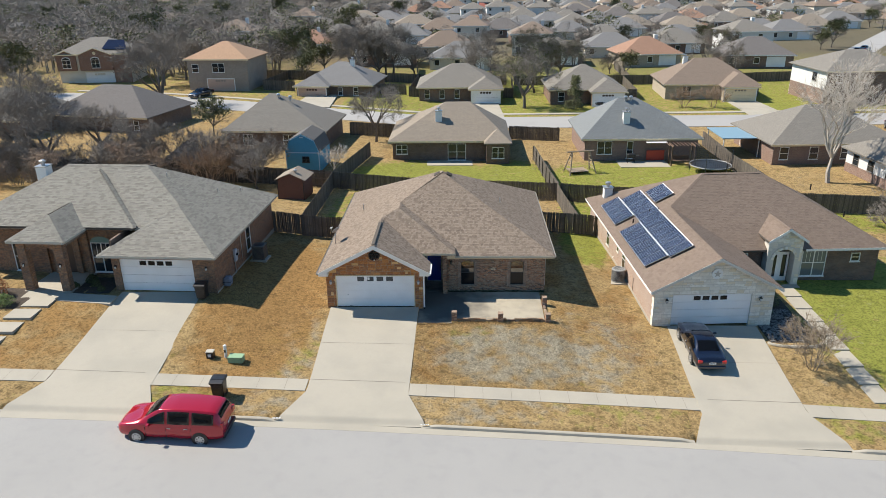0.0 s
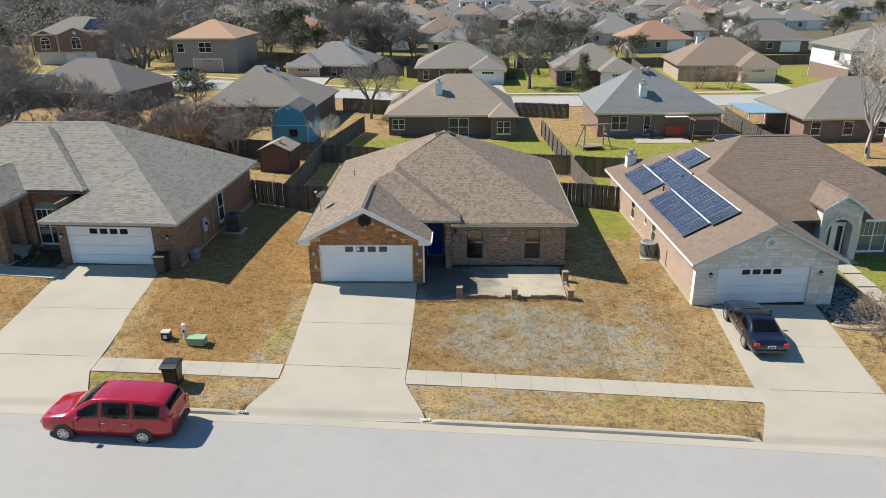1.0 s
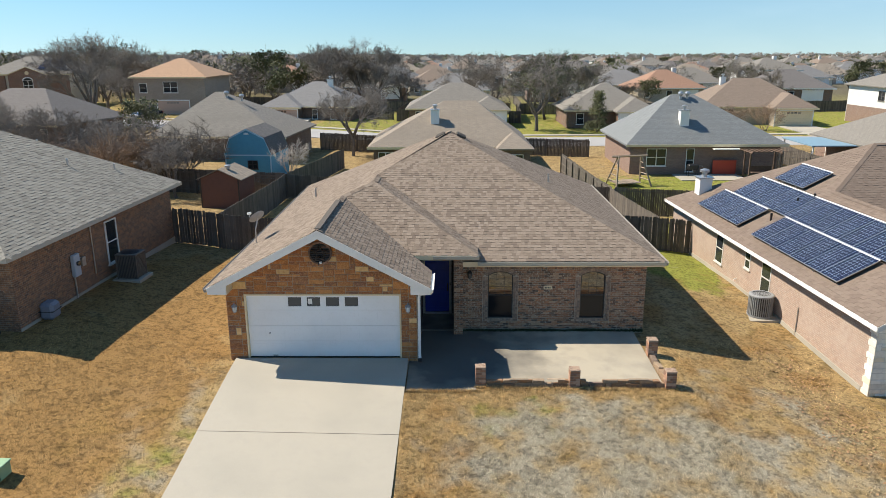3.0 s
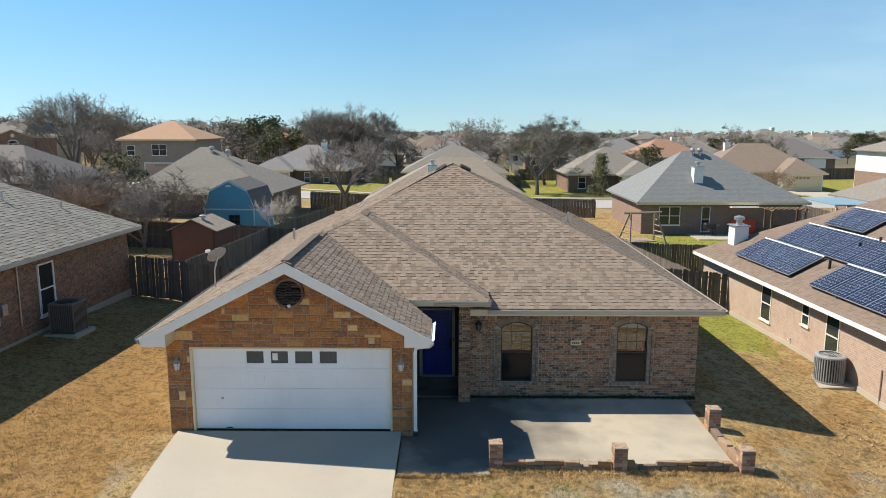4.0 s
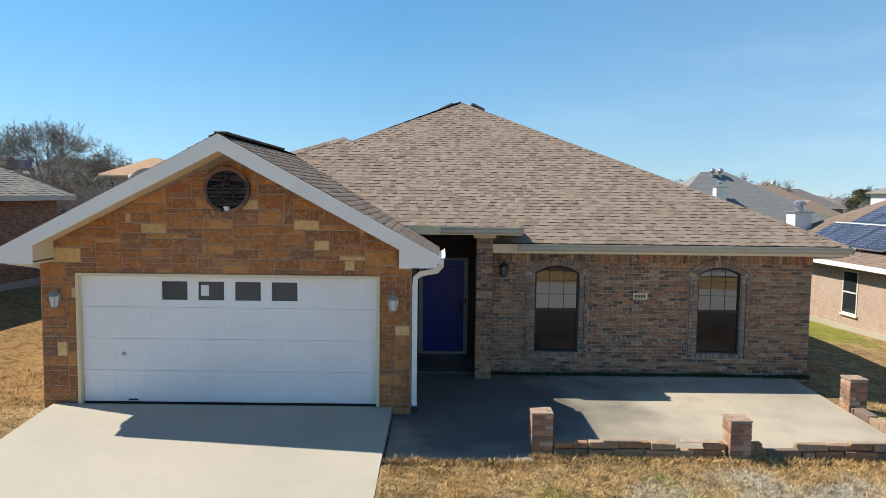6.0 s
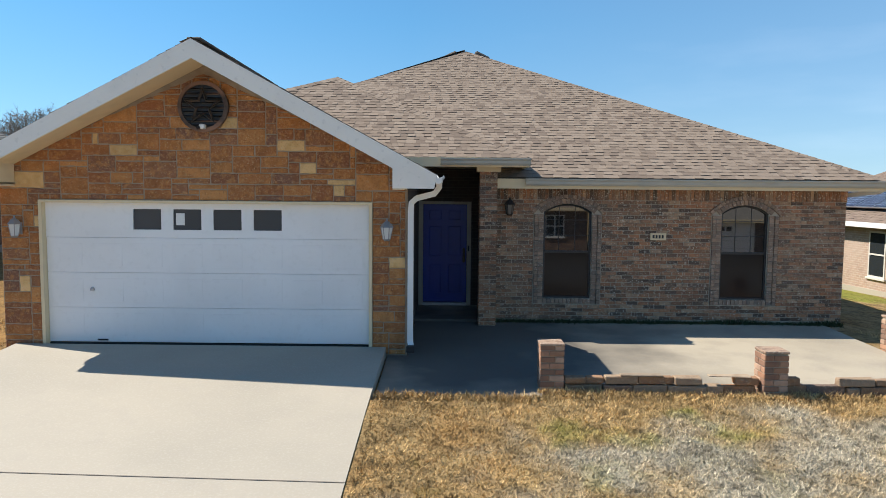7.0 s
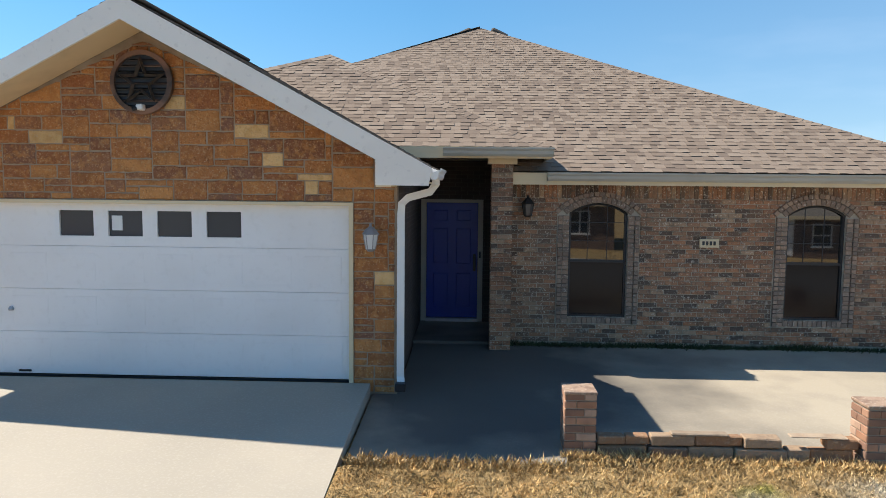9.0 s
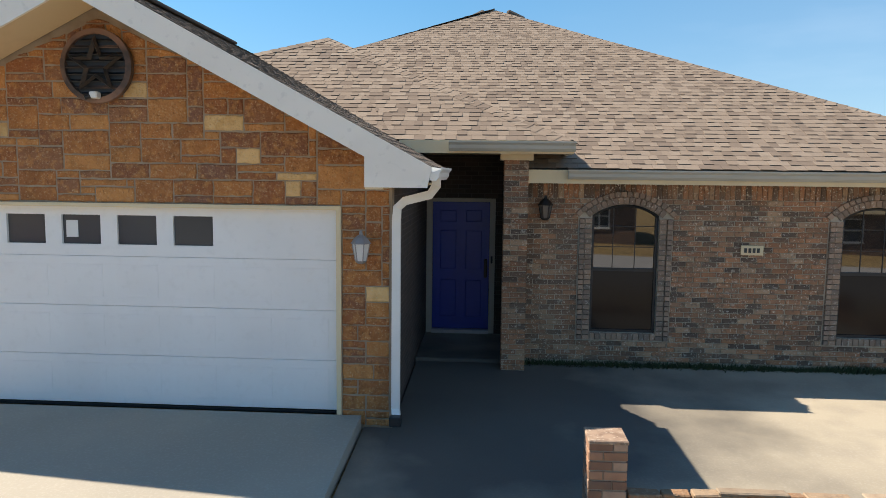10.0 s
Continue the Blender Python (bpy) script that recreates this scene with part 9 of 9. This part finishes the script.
# ---- trees ----
def branch(out, p, d, length, r, depth, rng, spread_a, twig_r, droop=0.0):
    """One limb and all that grows from it; out collects (verts, faces) by thickness."""
    n = 6 if r > 0.08 else 4 if r > 0.03 else 3
    segs = 3 if depth > 1 else 2
    pts, rad = [p], [r]
    q, dd = p, d
    for k in range(segs):
        dd = (dd + Vector((rng.gauss(0, 0.16), rng.gauss(0, 0.16), rng.gauss(0.04, 0.1) - droop))).normalized()
        q = q + dd * (length / segs)
        pts.append(q)
        rad.append(max(r * (1 - 0.5 * (k + 1) / segs), twig_r))
    v, f = out[0] if r > 0.05 else out[1]
    base = len(v)
    for i, (c, w) in enumerate(zip(pts, rad)):
        a = (pts[min(i + 1, len(pts) - 1)] - pts[max(i - 1, 0)]).normalized()
        u = a.orthogonal().normalized()
        t = a.cross(u)
        for k in range(n):
            v.append(tuple(c + (u * math.cos(k * math.tau / n) + t * math.sin(k * math.tau / n)) * w))
    for i in range(len(pts) - 1):
        for k in range(n):
            f.append((base + i * n + k, base + i * n + (k + 1) % n, base + (i + 1) * n + (k + 1) % n, base + (i + 1) * n + k))
    tips = [pts[-1]]
    if depth > 0:
        m = rng.choice((3, 4, 4)) if depth > 1 else rng.choice((3, 4, 5))
        for k in range(m):
            s = 0.45 + 0.55 * (k + 1) / m
            i = min(int(s * segs), segs - 1)
            o = pts[i].lerp(pts[i + 1], s * segs - i)
            a = rng.uniform(0, math.tau)
            u = dd.orthogonal().normalized()
            w = dd.cross(u)
            nd = (dd * math.cos(spread_a) + (u * math.cos(a) + w * math.sin(a)) * math.sin(spread_a) * rng.uniform(0.7, 1.2)).normalized()
            tips += branch(out, o, nd, length * rng.uniform(0.55, 0.8), max(rad[-1] * rng.uniform(0.6, 0.8), twig_r), depth - 1, rng, spread_a, twig_r, droop)
    return tips


def leaf_cloud(centres, rng, size, spread_r, per):
    v, f = [], []
    for c in centres:
        for _ in range(per):
            o = Vector(c) + Vector((rng.gauss(0, spread_r), rng.gauss(0, spread_r), rng.gauss(0, spread_r * 0.7)))
            a = Vector((rng.gauss(0, 1), rng.gauss(0, 1), rng.gauss(0, 1))).normalized()
            b = a.orthogonal().normalized()
            s = size * rng.uniform(0.6, 1.4)
            i = len(v)
            v += [tuple(o - a * s), tuple(o + b * s * 0.6), tuple(o + a * s), tuple(o - b * s * 0.6)]
            f.append((i, i + 1, i + 2, i + 3))
    return v, f


def tree(kind, seed, m, h, label, twig_m=None, bark_m=None):
    """kind: bare, upright (bare with steep limbs), mixed (bare with green tufts), far (bare, fewer limbs), oak (evergreen), cone, shrub, thicket."""
    rng = random.Random(seed)
    bushy = kind in ("shrub", "thicket")
    t = thing("shrub" if bushy else "tree", m, label, "shrub" if bushy else "tree", "bare shrubs" if bushy else "evergreens" if kind in ("oak", "cone") else "bare trees")
    out = (([], []), ([], []))
    tips = []
    if kind == "shrub":
        for k in range(11):
            a = k * math.tau / 11 + rng.uniform(-0.2, 0.2)
            tips += branch(out, Vector((0.25 * math.cos(a), 0.25 * math.sin(a), -0.1)), Vector((0.4 * math.cos(a), 0.4 * math.sin(a), 1)).normalized(), h * 0.42, 0.035, 3, rng, 0.42, 0.011)
    elif kind == "thicket":
        for k in range(13):
            a, r = rng.uniform(0, math.tau), rng.uniform(0.1, 1.0)
            tips += branch(out, Vector((r * math.cos(a), r * math.sin(a), -0.1)), Vector((0.35 * math.cos(a), 0.35 * math.sin(a), 1)).normalized(), h * rng.uniform(0.35, 0.5), 0.03, 2, rng, 0.4, 0.012)
    elif kind == "cone":
        branch(out, Vector((0, 0, -0.2)), Vector((0, 0, 1)), h, 0.1, 0, rng, 0.3, 0.02)
        tips = []
        for k in range(70):
            z = rng.uniform(0.08, 1) * h
            r = (1 - z / h) * h * 0.3 * math.sqrt(rng.random()) + 0.05
            a = rng.uniform(0, math.tau)
            tips.append(Vector((r * math.cos(a), r * math.sin(a), z)))
    else:
        fork = h * rng.uniform(0.2, 0.3)
        lean = Vector((rng.gauss(0, 0.08), rng.gauss(0, 0.08), 1)).normalized()
        top = Vector(branch(out, Vector((0, 0, -0.3)), lean, fork + 0.3, h * 0.028, 0, rng, 0.3, 0.05)[0])
        steep = kind == "upright"
        for k in range(6):
            a = k * math.tau / 6 + rng.uniform(-0.3, 0.3)
            s = rng.uniform(0.12, 0.6) if steep else rng.uniform(0.35, 1.25)
            d = Vector((s * math.cos(a), s * math.sin(a), 1.0)).normalized()
            tips += branch(out, top - lean * rng.uniform(0, fork * (0.05 if steep else 0.3)), d, h * (rng.uniform(0.30, 0.42) if steep else rng.uniform(0.24, 0.34)), h * 0.016, {"bare": 4, "upright": 4, "mixed": 4, "far": 2}.get(kind, 3), rng, 0.42 if steep else 0.6, 0.011 if kind != "far" else 0.02)
    if kind in ("bare", "upright", "mixed", "shrub", "far", "thicket"):
        v, f = out[1]
        spray, thick, reach = {"bare": (5, 0.011, 0.6), "upright": (3, 0.011, 0.6), "far": (16, 0.026, 1.5), "thicket": (14, 0.013, 0.9)}.get(kind, (4, 0.011, 0.6))
        for p in tips:
            for _ in range(spray):
                d = Vector((rng.gauss(0, 1), rng.gauss(0, 1), rng.gauss(0.35, 0.8))).normalized()
                s = d.orthogonal().normalized() * thick
                o = p - d * 0.05
                e = o + d * rng.uniform(0.4, 1.0) * reach
                i = len(v)
                v += [tuple(o - s), tuple(o + s), tuple(e)]
                f.append((i, i + 1, i + 2))
    if out[0][0]:
        raw("trunk", out[0][0], out[0][1], bark_m or BARK, t)
    if out[1][0]:
        tagged(raw("twig_crown", out[1][0], out[1][1], twig_m or TWIG, t), kind="stuff")
    if kind == "oak":
        cs = []
        for lobe in range(9):
            la, lr = rng.uniform(0, math.tau), rng.uniform(0.1, 0.30) * h
            lx, ly, lz, ls = lr * math.cos(la), lr * math.sin(la), h * rng.uniform(0.48, 0.82), h * rng.uniform(0.12, 0.2)
            for _ in range(10):
                d = Vector((rng.gauss(0, 1), rng.gauss(0, 1), rng.gauss(0.1, 0.8))).normalized() * ls * rng.uniform(0.5, 1.1)
                cs.append((lx + d.x, ly + d.y, lz + d.z))
        tagged(raw("leaf_crown", *leaf_cloud(cs, rng, 0.15, 0.30, 21), LEAF, t), kind="stuff")
    if kind == "cone":
        tagged(raw("leaf_crown", *leaf_cloud(tips, rng, 0.11, 0.26, 45), LEAF, t), kind="stuff")
    if kind == "mixed":
        rng.shuffle(tips)
        tagged(raw("leaf_crown", *leaf_cloud(tips[: len(tips) // 16], rng, 0.09, 0.22, 22), LEAF, t), kind="stuff")
    return t


BARE_L = "tall bare grey-brown winter tree with fine twigs"
protos = {"b": [tree("bare", 100 + k, pose(0, -700 - 20 * k, 0), 8.0, BARE_L) for k in range(4)],
          "m": [tree("mixed", 140 + k, pose(0, -800 - 20 * k, 0), 8.0, "winter tree with a few dark green tufts") for k in range(2)],
          "o": [tree("oak", 150 + k, pose(40, -700 - 20 * k, 0), 7.0, "dark evergreen live oak with dense uneven crown") for k in range(3)],
          "c": [tree("cone", 160, pose(80, -700, 0), 5.0, "small dark conical evergreen on a lawn")],
          "s": [tree("shrub", 170 + k, pose(80, -740 - 20 * k, 0), 4.5, "multi-stemmed bare russet shrub behind a fence", RUST_TWIG) for k in range(2)],
          "f": [tree("far", 190 + k, pose(120, -700 - 20 * k, 0), 8.0, "bare grey-brown tree among distant roofs") for k in range(4)],
          "t": [tree("thicket", 200 + k, pose(160, -700 - 20 * k, 0), 4.0, "dense tangle of bare russet brush behind a garden", RUST_TWIG) for k in range(3)],
          "g": [tree("thicket", 210 + k, pose(160, -800 - 20 * k, 0), 4.0, "dense tangle of bare grey brush behind a garden") for k in range(3)],
          "y": [tree("shrub", 220, pose(160, -900, 0), 4.5, "bare multi-stemmed small tree on a front lawn", mat("tan_twigs", (0.25, 0.195, 0.135), 0.95, rand=0.25, island=True))],
          "p": [tree("upright", 181, pose(80, -800, 0), 8.0, "large pale leafless tree in a back garden", mat("pale_twigs", (0.46, 0.41, 0.35), 0.9, rand=0.15, island=True), mat("pale_bark", (0.44, 0.39, 0.33), 0.9, mixes=((6, 0.4, 0.7, (0.30, 0.26, 0.22), 0.6),)))]}
BASE_H = {"b": 8.0, "m": 8.0, "o": 7.0, "c": 5.0, "s": 4.5, "p": 8.0, "f": 8.0, "t": 4.0, "g": 4.0, "y": 4.5}
first = {k: [True] * len(v) for k, v in protos.items()}
rng = random.Random(55)


def plant(kind, x, y, h):
    i = rng.randrange(len(protos[kind]))
    s = h / BASE_H[kind]
    m = pose(x, y, height(x, y) - 0.05, 0, 0, rng.uniform(0, 360)) @ Matrix.Diagonal((s * rng.uniform(0.92, 1.1), s * rng.uniform(0.92, 1.1), s, 1))
    o = protos[kind][i]
    if first[kind][i]:
        first[kind][i] = False
        o.matrix_world = m
    else:
        o2 = copy_thing(o, Matrix.Identity(4))
        o2.matrix_world = m


for kind, x, y, h in (("b", -38.4, 71.5, 12.5), ("b", -66, 68, 8), ("b", -37.1, 35.4, 9.2), ("b", -41.5, 37.0, 8.4), ("b", -33.0, 38.5, 7.0), ("b", -27.5, 34.0, 6.4), ("b", -22.8, 33.0, 6.2), ("b", -18.5, 32.0, 5.8), ("b", -45.5, 40.4, 8.4), ("b", -3.2, 49.5, 7.6), ("o", -31.3, 115, 9), ("o", -25.2, 110, 9.5), ("o", -20.0, 108, 8.5),
                      ("b", -14.9, 104.4, 11.6), ("b", -11.8, 101.0, 11.2), ("b", -9.0, 102.3, 11.8), ("b", -6.2, 105.8, 11.2), ("f", -2.0, 108, 9), ("f", -12.6, 107, 10), ("f", -8.0, 109, 10), ("m", 17.6, 73.6, 9.6), ("m", 20.6, 88.4, 9.5), ("b", 13.2, 92, 10), ("b", 10.0, 103, 10), ("m", 24.6, 101, 10), ("b", 29.5, 104, 8.5), ("c", 25.3, 72.6, 5.0), ("p", 45.2, 31.0, 10.5),
                      ("m", 68.0, 137.9, 8.5), ("o", 72.4, 163.6, 6.5), ("f", 39.7, 158, 7), ("o", 30.0, 170, 7), ("o", -24.5, 51.0, 5.2), ("b", -12.6, 27.6, 4.6), ("b", 43.5, 16.3, 4.2),
                      ("s", -17.5, 28.0, 4.6), ("p", -5.7, 32.6, 3.0), ("s", 42.3, 72.8, 3.4), ("s", 46.8, 72.6, 3.6), ("o", 100.1, 153.7, 6.5), ("b", -45.9, 100, 10.5), ("b", -50.5, 56, 8.5),
                      ("o", -68, 82, 9), ("o", -74, 90, 9.5), ("b", -70, 76, 8.5), ("f", -47, 92, 10), ("f", -50, 104, 11), ("f", -41, 98, 10), ("o", -22, 97, 8),
                      ("y", 27.8, -5.0, 3.2), ("b", 57, 21, 5), ("m", 22.5, 118, 9.5), ("m", 27.0, 104, 9), ("b", 56.5, 108, 8.5), ("b", 61.0, 103.5, 7.5), ("o", 40.0, 104.0, 5.5), ("m", 52.5, 136, 8), ("f", 38, 111, 6)):
    plant(kind, x, y, h)
# The thicket behind the grey-roofed house.
for k in range(46):
    x = -46 + 32.0 * (k + rng.random()) / 46
    y = 30.5 + rng.uniform(-5.5, 4.5)
    if x > -25 and k % 5 in (1, 3, 4):
        continue
    plant("t" if -24 < x < -15 and rng.random() < 0.5 else rng.choice("gggt"), x, y, (rng.uniform(4.0, 6.0) if y > 29 else rng.uniform(2.8, 4.2)) * (1.0 if x > -28 else 0.7))
for k in range(115):
    y = rng.uniform(112, 420)
    x = rng.uniform(-0.68 * y - 25, -12 + 0.02 * y)
    plant(rng.choice("fffoff"), x, y, rng.uniform(7.0, 11))
for k in range(90):
    y = rng.uniform(125, 420)
    x = rng.uniform(-15, 0.7 * y + 20)
    if abs(y - side_y(x)) > 9:
        plant(rng.choice("fffo"), x, y, rng.uniform(5, 8.5))
for k, v in protos.items():
    for i, o in enumerate(v):
        if first[k][i]:
            for c in list(o.children):
                bpy.data.objects.remove(c)
            bpy.data.objects.remove(o)


def far_woods(name, n, material, label, seed, area, tall, blade):
    """Woods too far off to tell their trees apart: crowns of loose sprays."""
    rng = random.Random(seed)
    v, f = [], []
    for _ in range(n):
        x, y = area(rng)
        h = rng.uniform(*tall)
        z0 = height(x, y)
        for _ in range(150):
            a, q = rng.uniform(0, math.tau), rng.uniform(-0.8, 1)
            r = math.sqrt(max(0, 1 - q * q)) * math.sqrt(rng.random())
            o = Vector((x + r * h * 0.42 * math.cos(a), y + r * h * 0.42 * math.sin(a), z0 + h * (0.56 + 0.34 * q)))
            d = Vector((rng.gauss(0, 1), rng.gauss(0, 1), rng.gauss(0.3, 0.8))).normalized()
            s = d.orthogonal().normalized() * blade * rng.uniform(0.5, 1.3)
            e = o + d * rng.uniform(0.35, 0.9) * (1 + y / 700)
            i = len(v)
            v += [tuple(o - s), tuple(o + s), tuple(e)]
            f.append((i, i + 1, i + 2))
        i = len(v)
        v += [(x - 0.15, y, z0), (x + 0.15, y, z0), (x, y, z0 + h * 0.6)]
        f.append((i, i + 1, i + 2))
    return tagged(raw(name, v, f, material), label, "woods", kind="stuff")


def left_area(rng):
    y = 106 + 600 * rng.random() ** 1.1
    return rng.uniform(-0.7 * y - 30, -25 - 0.03 * y), y


def all_area(rng):
    y = 180 + 700 * rng.random()
    return rng.uniform(-0.75 * y, 0.75 * y), y


far_woods("far_woods", 1750, TWIG, "grey-brown bare woods far behind the houses", 3, left_area, (6, 10), 0.09)
far_woods("far_evergreens", 300, LEAF, "dark evergreen woods far behind the houses", 4, left_area, (5, 9), 0.24)
far_woods("far_street_trees", 520, TWIG, "distant bare trees among the far roofs", 5, all_area, (5, 9), 0.09)
far_woods("far_street_evergreens", 230, LEAF, "distant dark evergreens among the far roofs", 6, all_area, (4, 8), 0.24)


def rim_area(rng):
    y = 560 + 1300 * rng.random()
    return rng.uniform(-0.75 * y, 0.75 * y), y


far_woods("horizon_woods", 1500, TWIG, "grey-brown line of trees along the horizon", 7, rim_area, (7, 12), 0.34)
far_woods("horizon_evergreens", 500, LEAF, "dark evergreens along the horizon", 8, rim_area, (6, 11), 0.4)


# ---- grass blades on the front lawns ----
def grass_field(name, x0, x1, y0, y1, per, size, seed, skip):
    rng = random.Random(seed)
    v, f = [], []
    for _ in range(int((x1 - x0) * (y1 - y0) * per)):
        x, y = rng.uniform(x0, x1), rng.uniform(y0, y1)
        if skip(x, y):
            continue
        z = height(x, y) + 0.025 * noise.noise((x * 0.5, y * 0.5, 0)) - 0.01
        a, h, w = rng.uniform(0, math.tau), size * rng.uniform(0.5, 1.3), size * 0.16
        lean = rng.uniform(0.3, 1.2) * h
        b = rng.uniform(0, math.tau)
        i = len(v)
        v += [(x - w * math.cos(a), y - w * math.sin(a), z), (x + w * math.cos(a), y + w * math.sin(a), z), (x + lean * math.cos(b), y + lean * math.sin(b), z + h)]
        f.append((i, i + 1, i + 2))
    ob = raw(name, v, f, GRASS_BLADE)
    layer = ob.data.color_attributes.new("cover", "FLOAT_COLOR", "POINT")
    for i in range(0, len(v), 3):
        c = (*cover(v[i][0], v[i][1]), 1)
        for k in range(3):
            layer.data[i + k].color = c
    return tagged(ob, "short dry winter grass blades on the lawn", "grass", kind="stuff")


GRASS_BLADE = lawn_material()
GRASS_BLADE.name = "grass_blades"
n, l = GRASS_BLADE.node_tree.nodes, GRASS_BLADE.node_tree.links
b = n["Principled BSDF"]
src = b.inputs["Base Color"].links[0].from_socket
hsv, rr = n.new("ShaderNodeHueSaturation"), n.new("ShaderNodeMapRange")
rr.inputs["To Min"].default_value, rr.inputs["To Max"].default_value = 1.45, 2.3
l.new(n["Geometry"].outputs["Random Per Island"], rr.inputs["Value"])
l.new(rr.outputs[0], hsv.inputs["Value"])
l.new(src, hsv.inputs["Color"])
l.new(hsv.outputs[0], b.inputs["Base Color"])


def paved(x, y):
    e = walk_edge(x)
    if e - 1.12 < y < e + 0.06 or y < e - CURB + 0.05:
        return True
    if -0.5 < x < 5.17 and y < 0.2:
        return True
    if -1.5 < x < 6.2 and y < e - 1:
        return True
    if (5.0 < x < 7.3 and y > -1.93) or (7.2 < x < 13.3 and y > -1.68):
        return True
    if 20.0 < x < 26.4 or -14.5 < x < -8.8:
        return True
    return -0.75 < x < 13.5 and y > 0.0


grass_field("grass", 5.0, 14.5, -8.0, -1.5, 2000, 0.045, 1, paved)
grass_field("grass", -8.0, 20.0, -11.2, 2.5, 160, 0.06, 2, paved)
grass_field("grass", 5.2, 7.28, -2.06, -1.86, 2600, 0.065, 3, lambda x, y: False)
grass_field("grass", 7.2, 13.3, -1.80, -1.62, 1500, 0.06, 4, lambda x, y: False)


# A strip of winter weeds along the foot of the front wall.
WEED = mat("dark_weeds", (0.045, 0.06, 0.02), 0.9, rand=0.5, island=True)
rng = random.Random(12)
v, f = [], []
for _ in range(5200):
    x = rng.uniform(6.95, 13.3)
    y = 2.44 + rng.gauss(0, 0.05) - 0.05 * noise.noise((x * 1.7, 0, 0))
    h = rng.uniform(0.02, 0.085) * (0.7 + 0.6 * noise.noise((x * 1.1, 2, 0)) + 0.3)
    a, b = rng.uniform(0, math.tau), rng.uniform(0, math.tau)
    i = len(v)
    v += [(x - 0.01 * math.cos(a), y - 0.01 * math.sin(a), -0.07), (x + 0.01 * math.cos(a), y + 0.01 * math.sin(a), -0.07), (x + 0.06 * math.cos(b), y + 0.05 * math.sin(b), -0.045 + h)]
    f.append((i, i + 1, i + 2))
tagged(raw("weeds", v, f, WEED), "dark green weeds along the foot of a brick wall", "weeds", kind="stuff")
